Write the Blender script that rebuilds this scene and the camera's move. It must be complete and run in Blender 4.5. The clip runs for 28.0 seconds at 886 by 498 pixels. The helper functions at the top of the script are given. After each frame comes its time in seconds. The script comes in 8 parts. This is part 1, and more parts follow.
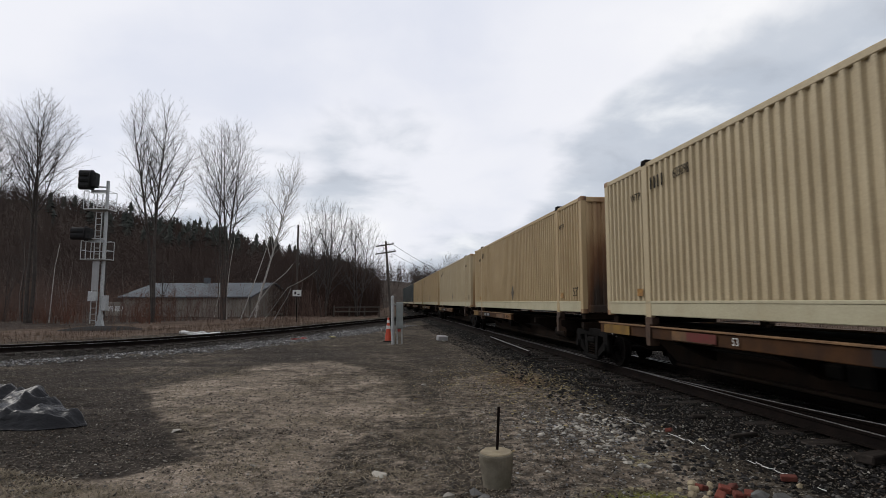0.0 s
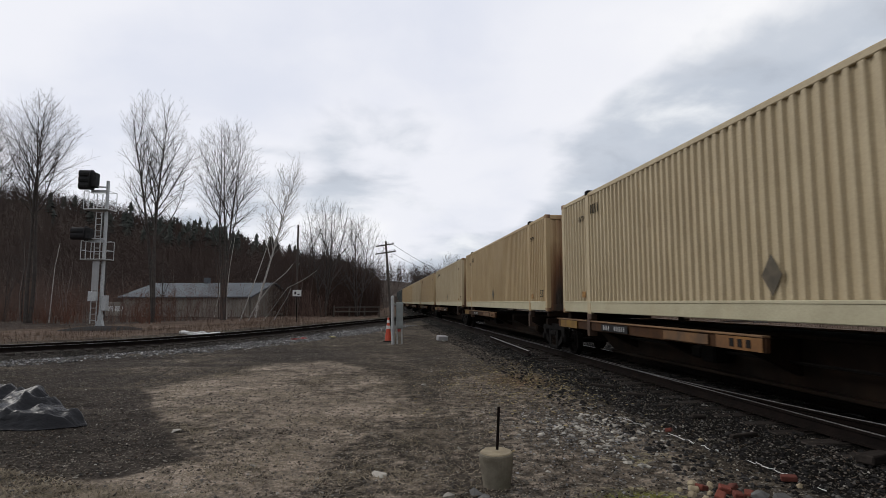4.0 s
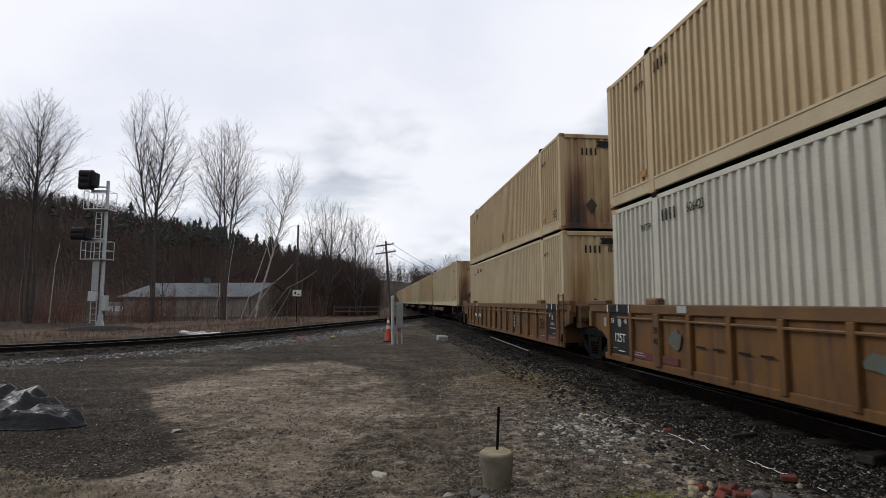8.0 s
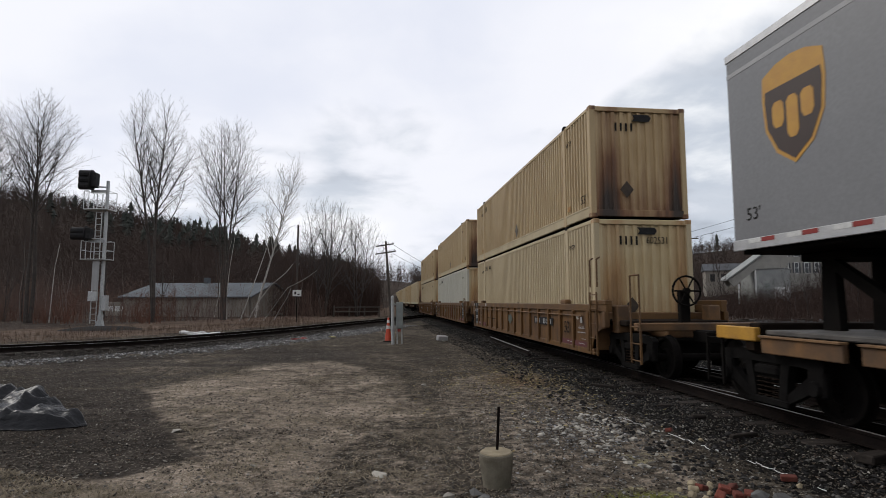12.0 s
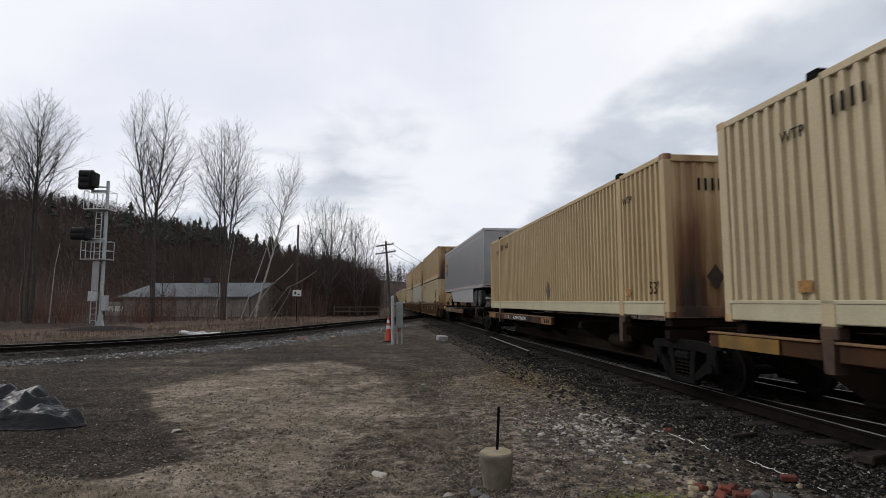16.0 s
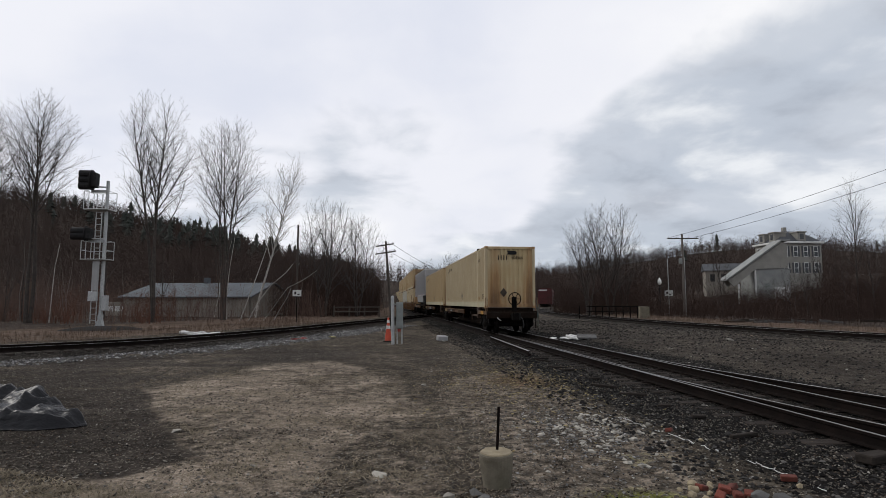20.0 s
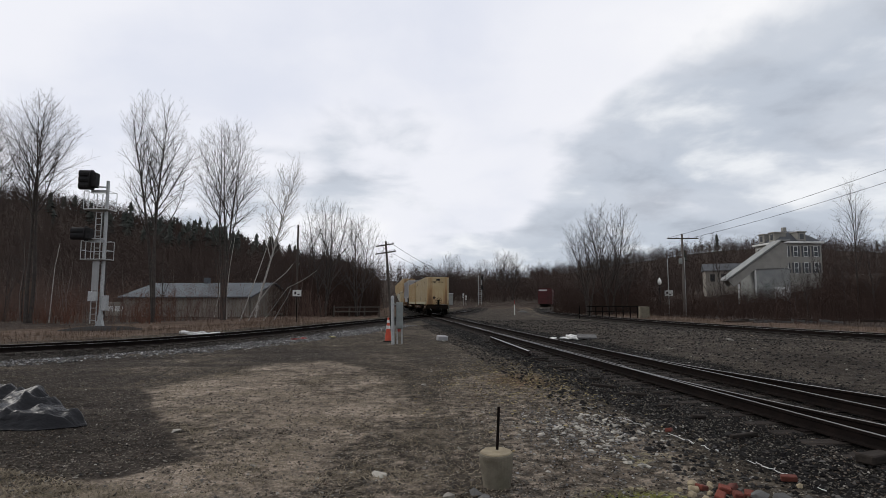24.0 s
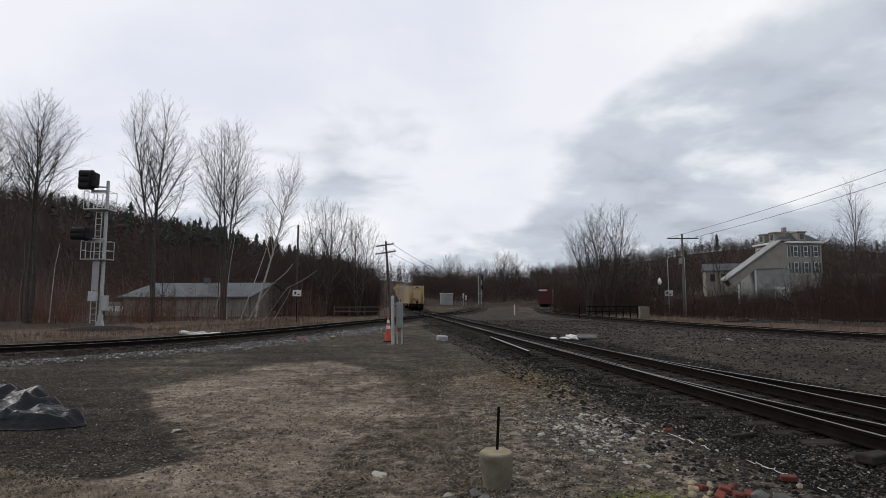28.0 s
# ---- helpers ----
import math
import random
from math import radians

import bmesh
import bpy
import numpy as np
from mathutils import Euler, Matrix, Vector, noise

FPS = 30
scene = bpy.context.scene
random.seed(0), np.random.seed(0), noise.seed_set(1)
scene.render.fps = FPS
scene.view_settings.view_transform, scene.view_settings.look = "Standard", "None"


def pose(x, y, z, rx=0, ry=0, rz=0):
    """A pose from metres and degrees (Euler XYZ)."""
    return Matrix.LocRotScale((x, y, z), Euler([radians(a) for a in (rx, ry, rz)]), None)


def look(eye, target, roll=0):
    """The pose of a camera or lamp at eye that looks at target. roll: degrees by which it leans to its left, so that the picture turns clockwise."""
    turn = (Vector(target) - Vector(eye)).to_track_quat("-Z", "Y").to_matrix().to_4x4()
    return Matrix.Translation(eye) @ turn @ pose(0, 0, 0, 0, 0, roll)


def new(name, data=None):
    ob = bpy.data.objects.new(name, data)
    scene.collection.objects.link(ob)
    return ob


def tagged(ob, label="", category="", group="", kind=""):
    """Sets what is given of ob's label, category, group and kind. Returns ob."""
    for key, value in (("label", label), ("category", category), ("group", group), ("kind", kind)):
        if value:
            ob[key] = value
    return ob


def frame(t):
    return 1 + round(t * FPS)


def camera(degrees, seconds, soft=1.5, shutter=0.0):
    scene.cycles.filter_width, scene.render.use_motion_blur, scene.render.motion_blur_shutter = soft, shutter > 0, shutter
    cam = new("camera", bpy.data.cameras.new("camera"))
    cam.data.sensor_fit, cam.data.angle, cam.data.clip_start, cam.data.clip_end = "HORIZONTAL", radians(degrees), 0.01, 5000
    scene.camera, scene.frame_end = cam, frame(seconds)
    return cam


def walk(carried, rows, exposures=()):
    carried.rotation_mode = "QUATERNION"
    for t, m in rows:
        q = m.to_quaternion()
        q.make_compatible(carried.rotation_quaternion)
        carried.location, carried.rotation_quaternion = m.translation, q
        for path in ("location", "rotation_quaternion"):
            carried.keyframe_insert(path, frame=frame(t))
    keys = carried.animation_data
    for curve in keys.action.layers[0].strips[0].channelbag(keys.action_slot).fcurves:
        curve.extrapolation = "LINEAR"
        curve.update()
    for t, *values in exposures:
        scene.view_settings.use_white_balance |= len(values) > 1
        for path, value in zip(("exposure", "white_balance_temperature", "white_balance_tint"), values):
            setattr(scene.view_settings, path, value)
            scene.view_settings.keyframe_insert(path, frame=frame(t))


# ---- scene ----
cam = camera(77.52, 28.0, soft=0.8, shutter=0.15)
CAM = pose(0, 0, 1.70, 95.483, 0, 0)
walk(cam, [(0.0, CAM), (28.0, CAM)], exposures=[(0.0, 0.0), (5.8, 0.0), (7.5, 0.08), (13.0, 0.10), (15.0, 0.16), (16.3, 0.03), (18.0, 0.0), (28.0, 0.0)])

# ---------------------------------------------------------------- light
SKY_STRENGTH = 0.1


def build_world():
    w = bpy.data.worlds.new("overcast_sky")
    w.use_nodes = True
    scene.world = w
    nt = w.node_tree
    nt.nodes.clear()
    N, K = nt.nodes.new, nt.links.new
    out, bg = N("ShaderNodeOutputWorld"), N("ShaderNodeBackground")
    sky = N("ShaderNodeTexSky")
    sky.sky_type, sky.sun_disc = "NISHITA", False
    sky.sun_elevation, sky.sun_rotation = radians(42), radians(-55)
    tc = N("ShaderNodeTexCoord")
    sep = N("ShaderNodeSeparateXYZ")
    K(tc.outputs["Generated"], sep.inputs[0])

    def math_node(op, a, b=None):
        m = N("ShaderNodeMath")
        m.operation = op
        for i, v in enumerate((a, b)):
            if v is None:
                continue
            if isinstance(v, (int, float)):
                m.inputs[i].default_value = v
            else:
                K(v, m.inputs[i])
        return m.outputs[0]

    # a flat cloud deck: the direction, stretched towards the horizon
    up = math_node("ADD", math_node("MAXIMUM", sep.outputs[2], 0.0), 0.26)
    cx = math_node("DIVIDE", sep.outputs[0], up)
    cy = math_node("DIVIDE", sep.outputs[1], up)
    com = N("ShaderNodeCombineXYZ")
    K(cx, com.inputs[0])
    K(cy, com.inputs[1])

    def ramp(fac, stops):
        r = N("ShaderNodeValToRGB")
        r.color_ramp.interpolation = "EASE"
        e = r.color_ramp.elements
        e[0].position, e[0].color = stops[0][0], (*stops[0][1], 1)
        e[1].position, e[1].color = stops[-1][0], (*stops[-1][1], 1)
        for p, c in stops[1:-1]:
            k = e.new(p)
            k.color = (*c, 1)
        K(fac, r.inputs[0])
        return r.outputs[0]

    def mix(kind, fac, a, b):
        m = N("ShaderNodeMix")
        m.data_type, m.blend_type = "RGBA", kind
        for s, v in ((m.inputs[0], fac), (m.inputs[6], a), (m.inputs[7], b)):
            if isinstance(v, (int, float)):
                s.default_value = v
            elif isinstance(v, tuple):
                s.default_value = (*v, 1)
            else:
                K(v, s)
        return m.outputs[2]

    # thin bright high cloud; a ragged blue-grey bank to the east and long low bars over the horizon
    warp = N("ShaderNodeVectorMath")
    warp.operation = "MULTIPLY_ADD"
    wn = N("ShaderNodeTexNoise")
    wn.inputs["Scale"].default_value, wn.inputs["Detail"].default_value = 1.3, 3
    K(com.outputs[0], wn.inputs["Vector"])
    K(wn.outputs["Color"], warp.inputs[0])
    warp.inputs[1].default_value = (0.30, 0.30, 0.0)
    K(com.outputs[0], warp.inputs[2])

    def billow(scale, detail, off, rough=0.6):
        mp, n = N("ShaderNodeMapping"), N("ShaderNodeTexNoise")
        mp.inputs["Location"].default_value = off
        n.inputs["Scale"].default_value, n.inputs["Detail"].default_value, n.inputs["Roughness"].default_value = scale, detail, rough
        K(warp.outputs[0], mp.inputs[0])
        K(mp.outputs[0], n.inputs["Vector"])
        return n.outputs["Fac"]

    def grade(v, lo, hi, a=0.0, b=1.0):
        r = N("ShaderNodeMapRange")
        r.interpolation_type = "SMOOTHSTEP"
        for i, q in enumerate((lo, hi, a, b)):
            r.inputs[i + 1].default_value = q
        K(v, r.inputs[0])
        return r.outputs[0]

    z = sep.outputs[2]
    east = grade(cx, 0.18, 0.62, -0.10, 0.17)
    high_up = grade(z, 0.30, 0.46, 0.0, -0.16)
    low_sky = grade(z, 0.05, 0.24, 0.12, 0.0)
    gap = grade(cx, 0.95, 1.45, 0.0, -0.07)
    bank = math_node("ADD", math_node("ADD", billow(1.15, 8, (3.1, 1.7, 0), 0.5), east), math_node("ADD", math_node("ADD", high_up, low_sky), gap))
    high = ramp(billow(0.9, 6, (8.3, 2.2, 0), 0.5), [(0.3, (0.75, 0.78, 0.88)), (0.5, (0.88, 0.89, 0.95)), (0.7, (0.98, 0.98, 1.0))])
    low = ramp(billow(2.3, 8, (1.0, 6.0, 0), 0.52), [(0.30, (0.40, 0.44, 0.51)), (0.50, (0.54, 0.59, 0.67)), (0.72, (0.90, 0.92, 0.95))])
    fac = ramp(bank, [(0.48, (0, 0, 0)), (0.60, (0.85, 0.85, 0.85)), (0.72, (1, 1, 1))])
    clouds = mix("MIX", fac, high, low)
    cloud10 = mix("MULTIPLY", 1.0, clouds, (10.0, 10.0, 10.0))
    K(mix("MIX", 0.97, sky.outputs[0], cloud10), bg.inputs[0])
    bg.inputs[1].default_value = SKY_STRENGTH
    K(bg.outputs[0], out.inputs[0])


build_world()
sun = new("sun", bpy.data.lights.new("sun", "SUN"))
sun.data.energy, sun.data.angle, sun.data.color = 1.0, radians(20), (1.0, 0.96, 0.90)
sun.matrix_world = look((-48, 44, 38), (0, 20, 0))

# ---------------------------------------------------------------- materials
MATS = {}


def mat(name, c1, c2=None, rough=0.8, metal=0.0, scale=6.0, fine=60.0, bump=0.2, dist=0.01, spec=0.4,
        stain=None, stain_amt=0.5, streak=False, stretch=(1, 1, 1), vary=0.0):
    """Two-scale noise between two colours, an optional stain and a fine relief."""
    if name in MATS:
        return MATS[name]
    m = bpy.data.materials.new(name)
    m.use_nodes = True
    nt = m.node_tree
    N, K = nt.nodes.new, nt.links.new
    b = nt.nodes["Principled BSDF"]
    b.inputs["Roughness"].default_value, b.inputs["Metallic"].default_value = rough, metal
    b.inputs["Specular IOR Level"].default_value = spec
    c2 = c2 or tuple(v * 0.75 for v in c1)
    tc = N("ShaderNodeTexCoord")
    mp = N("ShaderNodeMapping")
    mp.inputs["Scale"].default_value = stretch
    K(tc.outputs["Object"], mp.inputs[0])

    def noise_tex(s, d):
        n = N("ShaderNodeTexNoise")
        n.inputs["Scale"].default_value, n.inputs["Detail"].default_value = s, d
        K(mp.outputs[0], n.inputs["Vector"])
        return n

    big, small = noise_tex(scale, 6), noise_tex(fine, 4)

    def mix(kind, fac, a, bb):
        x = N("ShaderNodeMix")
        x.data_type, x.blend_type = "RGBA", kind
        for s, v in ((x.inputs[0], fac), (x.inputs[6], a), (x.inputs[7], bb)):
            if isinstance(v, (int, float)):
                s.default_value = v
            elif isinstance(v, tuple):
                s.default_value = (*v, 1)
            else:
                K(v, s)
        return x.outputs[2]

    def ramp(fac, lo, hi):
        r = N("ShaderNodeMapRange")
        r.inputs[1].default_value, r.inputs[2].default_value = lo, hi
        K(fac, r.inputs[0])
        return r.outputs[0]

    col = mix("MIX", ramp(big.outputs["Fac"], 0.35, 0.65), c1, c2)
    grain = ramp(small.outputs["Fac"], 0.3, 0.7)
    col = mix("MULTIPLY", 0.35, col, mix("MIX", grain, (0.6, 0.6, 0.6), (1.15, 1.15, 1.15)))
    if stain:
        st = N("ShaderNodeTexNoise")
        st.inputs["Scale"].default_value, st.inputs["Detail"].default_value = 1.0, 7
        sm = N("ShaderNodeMapping")
        sm.inputs["Scale"].default_value = (5.5, 5.5, 0.35) if streak else (1.3, 1.3, 1.3)
        K(tc.outputs["Object"], sm.inputs[0])
        K(sm.outputs[0], st.inputs["Vector"])
        f = N("ShaderNodeMath")
        f.operation = "MULTIPLY"
        f.inputs[1].default_value = stain_amt
        K(ramp(st.outputs["Fac"], 0.5, 0.72), f.inputs[0])
        col = mix("MIX", f.outputs[0], col, stain)
    if vary:
        oi = N("ShaderNodeObjectInfo")
        v = N("ShaderNodeMapRange")
        v.inputs[3].default_value, v.inputs[4].default_value = 1 - vary, 1 + vary
        K(oi.outputs["Random"], v.inputs[0])
        vv = N("ShaderNodeCombineXYZ")
        for i in range(3):
            K(v.outputs[0], vv.inputs[i])
        col = mix("MULTIPLY", 1.0, col, vv.outputs[0])
    K(col, b.inputs["Base Color"])
    if bump:
        bp = N("ShaderNodeBump")
        bp.inputs["Strength"].default_value, bp.inputs["Distance"].default_value = bump, dist
        K(small.outputs["Fac"], bp.inputs["Height"])
        K(bp.outputs[0], b.inputs["Normal"])
    MATS[name] = m
    return m


RUST = (0.13, 0.055, 0.025)
TAN = mat("tan_paint", (0.40, 0.300, 0.162), (0.35, 0.256, 0.134), 0.55, scale=1.2, fine=40, bump=0.05, stain=(0.28, 0.18, 0.09), stain_amt=0.45, streak=True)
CREAM = mat("cream_paint", (0.430, 0.352, 0.222), (0.382, 0.308, 0.190), 0.55, scale=1.2, fine=40, bump=0.05, stain=(0.33, 0.25, 0.14), stain_amt=0.3, streak=True)
PALE = mat("pale_paint", (0.43, 0.42, 0.355), (0.38, 0.37, 0.31), 0.55, scale=1.2, fine=40, bump=0.05, stain=(0.40, 0.38, 0.30), stain_amt=0.3, streak=True)
SILL = mat("pale_green_cream_paint", (0.42, 0.385, 0.262), (0.37, 0.335, 0.225), 0.6, scale=2, fine=40, bump=0.05, stain=(0.30, 0.24, 0.14), stain_amt=0.35)
SILL_TAN = mat("tan_bottom_rail_paint", (0.395, 0.325, 0.205), (0.345, 0.28, 0.17), 0.6, scale=2, fine=40, bump=0.05, stain=(0.25, 0.18, 0.10), stain_amt=0.4)
YELLOW = mat("weathered_orange_yellow_paint", (0.112, 0.054, 0.0130), (0.072, 0.034, 0.0100), 0.65, scale=1.5, fine=30, bump=0.1, stain=(0.065, 0.034, 0.018), stain_amt=0.75)
# Grimy steel pushed near black: shade under the railcars is put into the colour.
BROWN = mat("shaded_grimy_brown_steel", (0.015, 0.0092, 0.006), (0.008, 0.0058, 0.0045), 0.85, spec=0.06, scale=2, fine=30, bump=0.2, stain=(0.02, 0.016, 0.013), stain_amt=0.7)
SHADED_GRIME = mat("shaded_black_grimy_steel", (0.0042, 0.0037, 0.0034), (0.0075, 0.0062, 0.0052), 0.85, spec=0.07, scale=3, fine=40, bump=0.25)
BRIGHT = mat("chrome_yellow_paint", (0.44, 0.23, 0.022), (0.33, 0.165, 0.022), 0.6, scale=4, fine=40, bump=0.05, stain=(0.12, 0.07, 0.03))
WHITE = mat("white_paint", (0.60, 0.60, 0.58), (0.48, 0.48, 0.46), 0.6, scale=8, bump=0.05)
BLACK = mat("black_paint", (0.012, 0.012, 0.013), (0.02, 0.019, 0.019), 0.7, spec=0.15, scale=5, bump=0.08)
INK = mat("black_lettering", (0.012, 0.011, 0.010), (0.022, 0.019, 0.017), 0.85, spec=0.08, scale=20, bump=0)
RED = mat("faded_red_paint", (0.22, 0.025, 0.02), (0.16, 0.02, 0.018), 0.7, scale=5, bump=0.05)
MAROON = mat("maroon_paint", (0.10, 0.02, 0.022), (0.07, 0.018, 0.02), 0.7, scale=5, bump=0.05)
BLUE = mat("faded_blue_paint", (0.050, 0.085, 0.088), (0.075, 0.065, 0.035), 0.7, scale=9, bump=0.05)
GREY_TRAILER = mat("grey_trailer_paint", (0.172, 0.174, 0.178), (0.158, 0.16, 0.164), 0.4, scale=0.7, fine=25, bump=0.03, stain=(0.15, 0.15, 0.155), stain_amt=0.5)
LIGHT_GREY = mat("light_grey_panel", (0.30, 0.30, 0.30), (0.26, 0.26, 0.26), 0.5, scale=2, bump=0.04)
ALU = mat("dull_aluminium", (0.46, 0.46, 0.46), (0.38, 0.38, 0.38), 0.45, 0.6, scale=4, bump=0.05)
RUBBER = mat("black_rubber", (0.02, 0.02, 0.02), (0.03, 0.029, 0.028), 0.85, scale=9, bump=0.2)
STEEL = mat("polished_rail_steel", (0.27, 0.27, 0.27), (0.18, 0.172, 0.165), 0.42, 0.9, scale=2, fine=30, bump=0.03, stretch=(1, 0.1, 1))
RAILRUST = mat("rusty_rail_steel", (0.012, 0.0085, 0.0072), (0.0072, 0.0056, 0.005), 0.9, 0.0, spec=0.06, scale=4, bump=0.3)
TIE = mat("weathered_creosote_timber", (0.042, 0.035, 0.030), (0.022, 0.019, 0.017), 0.9, spec=0.06, scale=4, fine=25, bump=0.5, dist=0.02, stretch=(0.25, 3, 3), vary=0.3)
CONCRETE = mat("lichened_concrete", (0.165, 0.145, 0.11), (0.105, 0.092, 0.066), 0.9, scale=7, fine=70, bump=0.4, stain=(0.11, 0.11, 0.07), stain_amt=0.6)
GALV = mat("galvanised_steel", (0.42, 0.43, 0.43), (0.34, 0.35, 0.35), 0.5, 0.4, scale=9, bump=0.05)
GREYBOX = mat("grey_cabinet_paint", (0.21, 0.23, 0.22), (0.17, 0.185, 0.18), 0.55, scale=5, bump=0.05)
ORANGE = mat("orange_cone_plastic", (0.48, 0.06, 0.025), (0.40, 0.05, 0.02), 0.55, scale=6, bump=0.03)
WOOD = mat("grey_weathered_pole_wood", (0.075, 0.062, 0.052), (0.05, 0.042, 0.036), 0.9, scale=3, fine=30, bump=0.4, stretch=(3, 3, 0.2))
GREYWOOD = mat("silvery_weathered_pole_wood", (0.15, 0.13, 0.115), (0.11, 0.095, 0.085), 0.9, scale=3, fine=30, bump=0.4, stretch=(3, 3, 0.2))
BARK = mat("grey_brown_bark", (0.058, 0.047, 0.040), (0.032, 0.027, 0.024), 0.95, scale=5, fine=30, bump=0.5, dist=0.02)
TWIG = mat("brown_grey_twigs", (0.046, 0.035, 0.030), (0.029, 0.023, 0.020), 0.95, scale=1, fine=10, bump=0)
BIRCH = mat("pale_birch_bark", (0.44, 0.42, 0.39), (0.24, 0.225, 0.205), 0.85, scale=5, fine=30, bump=0.2, stretch=(1, 1, 2))
BRUSH = mat("reddish_brown_brush", (0.135, 0.090, 0.073), (0.096, 0.066, 0.055), 0.95, spec=0.05, scale=0.16, fine=3, bump=0)
# Darker copy of the brush colour above, with shade put into it.
SHADED_BRUSH = mat("shaded_brown_brush", (0.056, 0.037, 0.030), (0.038, 0.026, 0.022), 0.95, spec=0.05, scale=0.16, fine=3, bump=0)
WOODS = mat("far_bare_woods", (0.070, 0.051, 0.043), (0.052, 0.039, 0.034), 0.95, spec=0.05, scale=0.03, fine=0.5, bump=0)
PINE = mat("dark_conifer_needles", (0.032, 0.036, 0.028), (0.024, 0.028, 0.023), 0.9, scale=0.1, fine=2, bump=0.3)
ROOF_METAL = mat("blue_grey_metal_roofing", (0.074, 0.086, 0.098), (0.056, 0.065, 0.075), 0.75, 0.0, scale=0.8, bump=0.05)
BEIGE_WALL = mat("stained_beige_siding", (0.26, 0.235, 0.20), (0.20, 0.18, 0.155), 0.8, scale=1.0, bump=0.1, stain=(0.12, 0.10, 0.085), streak=True)
HOUSE_WALL = mat("cream_clapboard", (0.25, 0.24, 0.215), (0.21, 0.20, 0.18), 0.8, scale=1.0, bump=0.1)
SLATE = mat("dark_slate_roofing", (0.06, 0.064, 0.07), (0.045, 0.048, 0.054), 0.75, scale=3, bump=0.3)
PALE_STEEL = mat("pale_grey_wall_panel", (0.25, 0.255, 0.24), (0.20, 0.205, 0.20), 0.7, scale=1.0, bump=0.1)
GLASS_DARK = mat("dark_window_glass", (0.02, 0.022, 0.025), (0.03, 0.032, 0.035), 0.12, scale=1, bump=0, spec=0.6)
TARP = mat("black_plastic_sheet", (0.005, 0.0055, 0.007), (0.009, 0.0095, 0.012), 0.30, scale=5, fine=11, bump=0.8, dist=0.04, spec=0.17, stretch=(0.6, 1.3, 1.0))
BRICK = mat("broken_red_brick", (0.15, 0.036, 0.022), (0.085, 0.024, 0.016), 0.9, scale=12, fine=80, bump=0.4, vary=0.3)
STONE_PALE = mat("pale_rubble_stone", (0.33, 0.31, 0.265), (0.17, 0.16, 0.14), 0.9, scale=9, fine=70, bump=0.4, vary=0.3)
STONE_GREY = mat("grey_flat_stone", (0.10, 0.098, 0.094), (0.06, 0.058, 0.056), 0.9, scale=9, fine=70, bump=0.4, vary=0.2)
STONE_TAN = mat("tan_round_stone", (0.27, 0.225, 0.145), (0.19, 0.155, 0.10), 0.85, scale=9, fine=60, bump=0.2, vary=0.25)
BOXCAR_RED = mat("red_boxcar_paint", (0.075, 0.013, 0.013), (0.052, 0.011, 0.011), 0.7, scale=1, bump=0.1)
DARKGREEN = mat("dark_green_grey_paint", (0.035, 0.045, 0.045), (0.025, 0.032, 0.032), 0.6, scale=1, bump=0.05)
LAMP_GLASS = mat("white_lamp_globe", (0.75, 0.75, 0.72), (0.7, 0.7, 0.68), 0.3, scale=5, bump=0)
SHIELD_BROWN = mat("dark_brown_emblem", (0.035, 0.018, 0.012), (0.03, 0.016, 0.011), 0.5, scale=5, bump=0)
SHIELD_GOLD = mat("gold_emblem", (0.45, 0.24, 0.03), (0.40, 0.20, 0.03), 0.5, scale=5, bump=0)



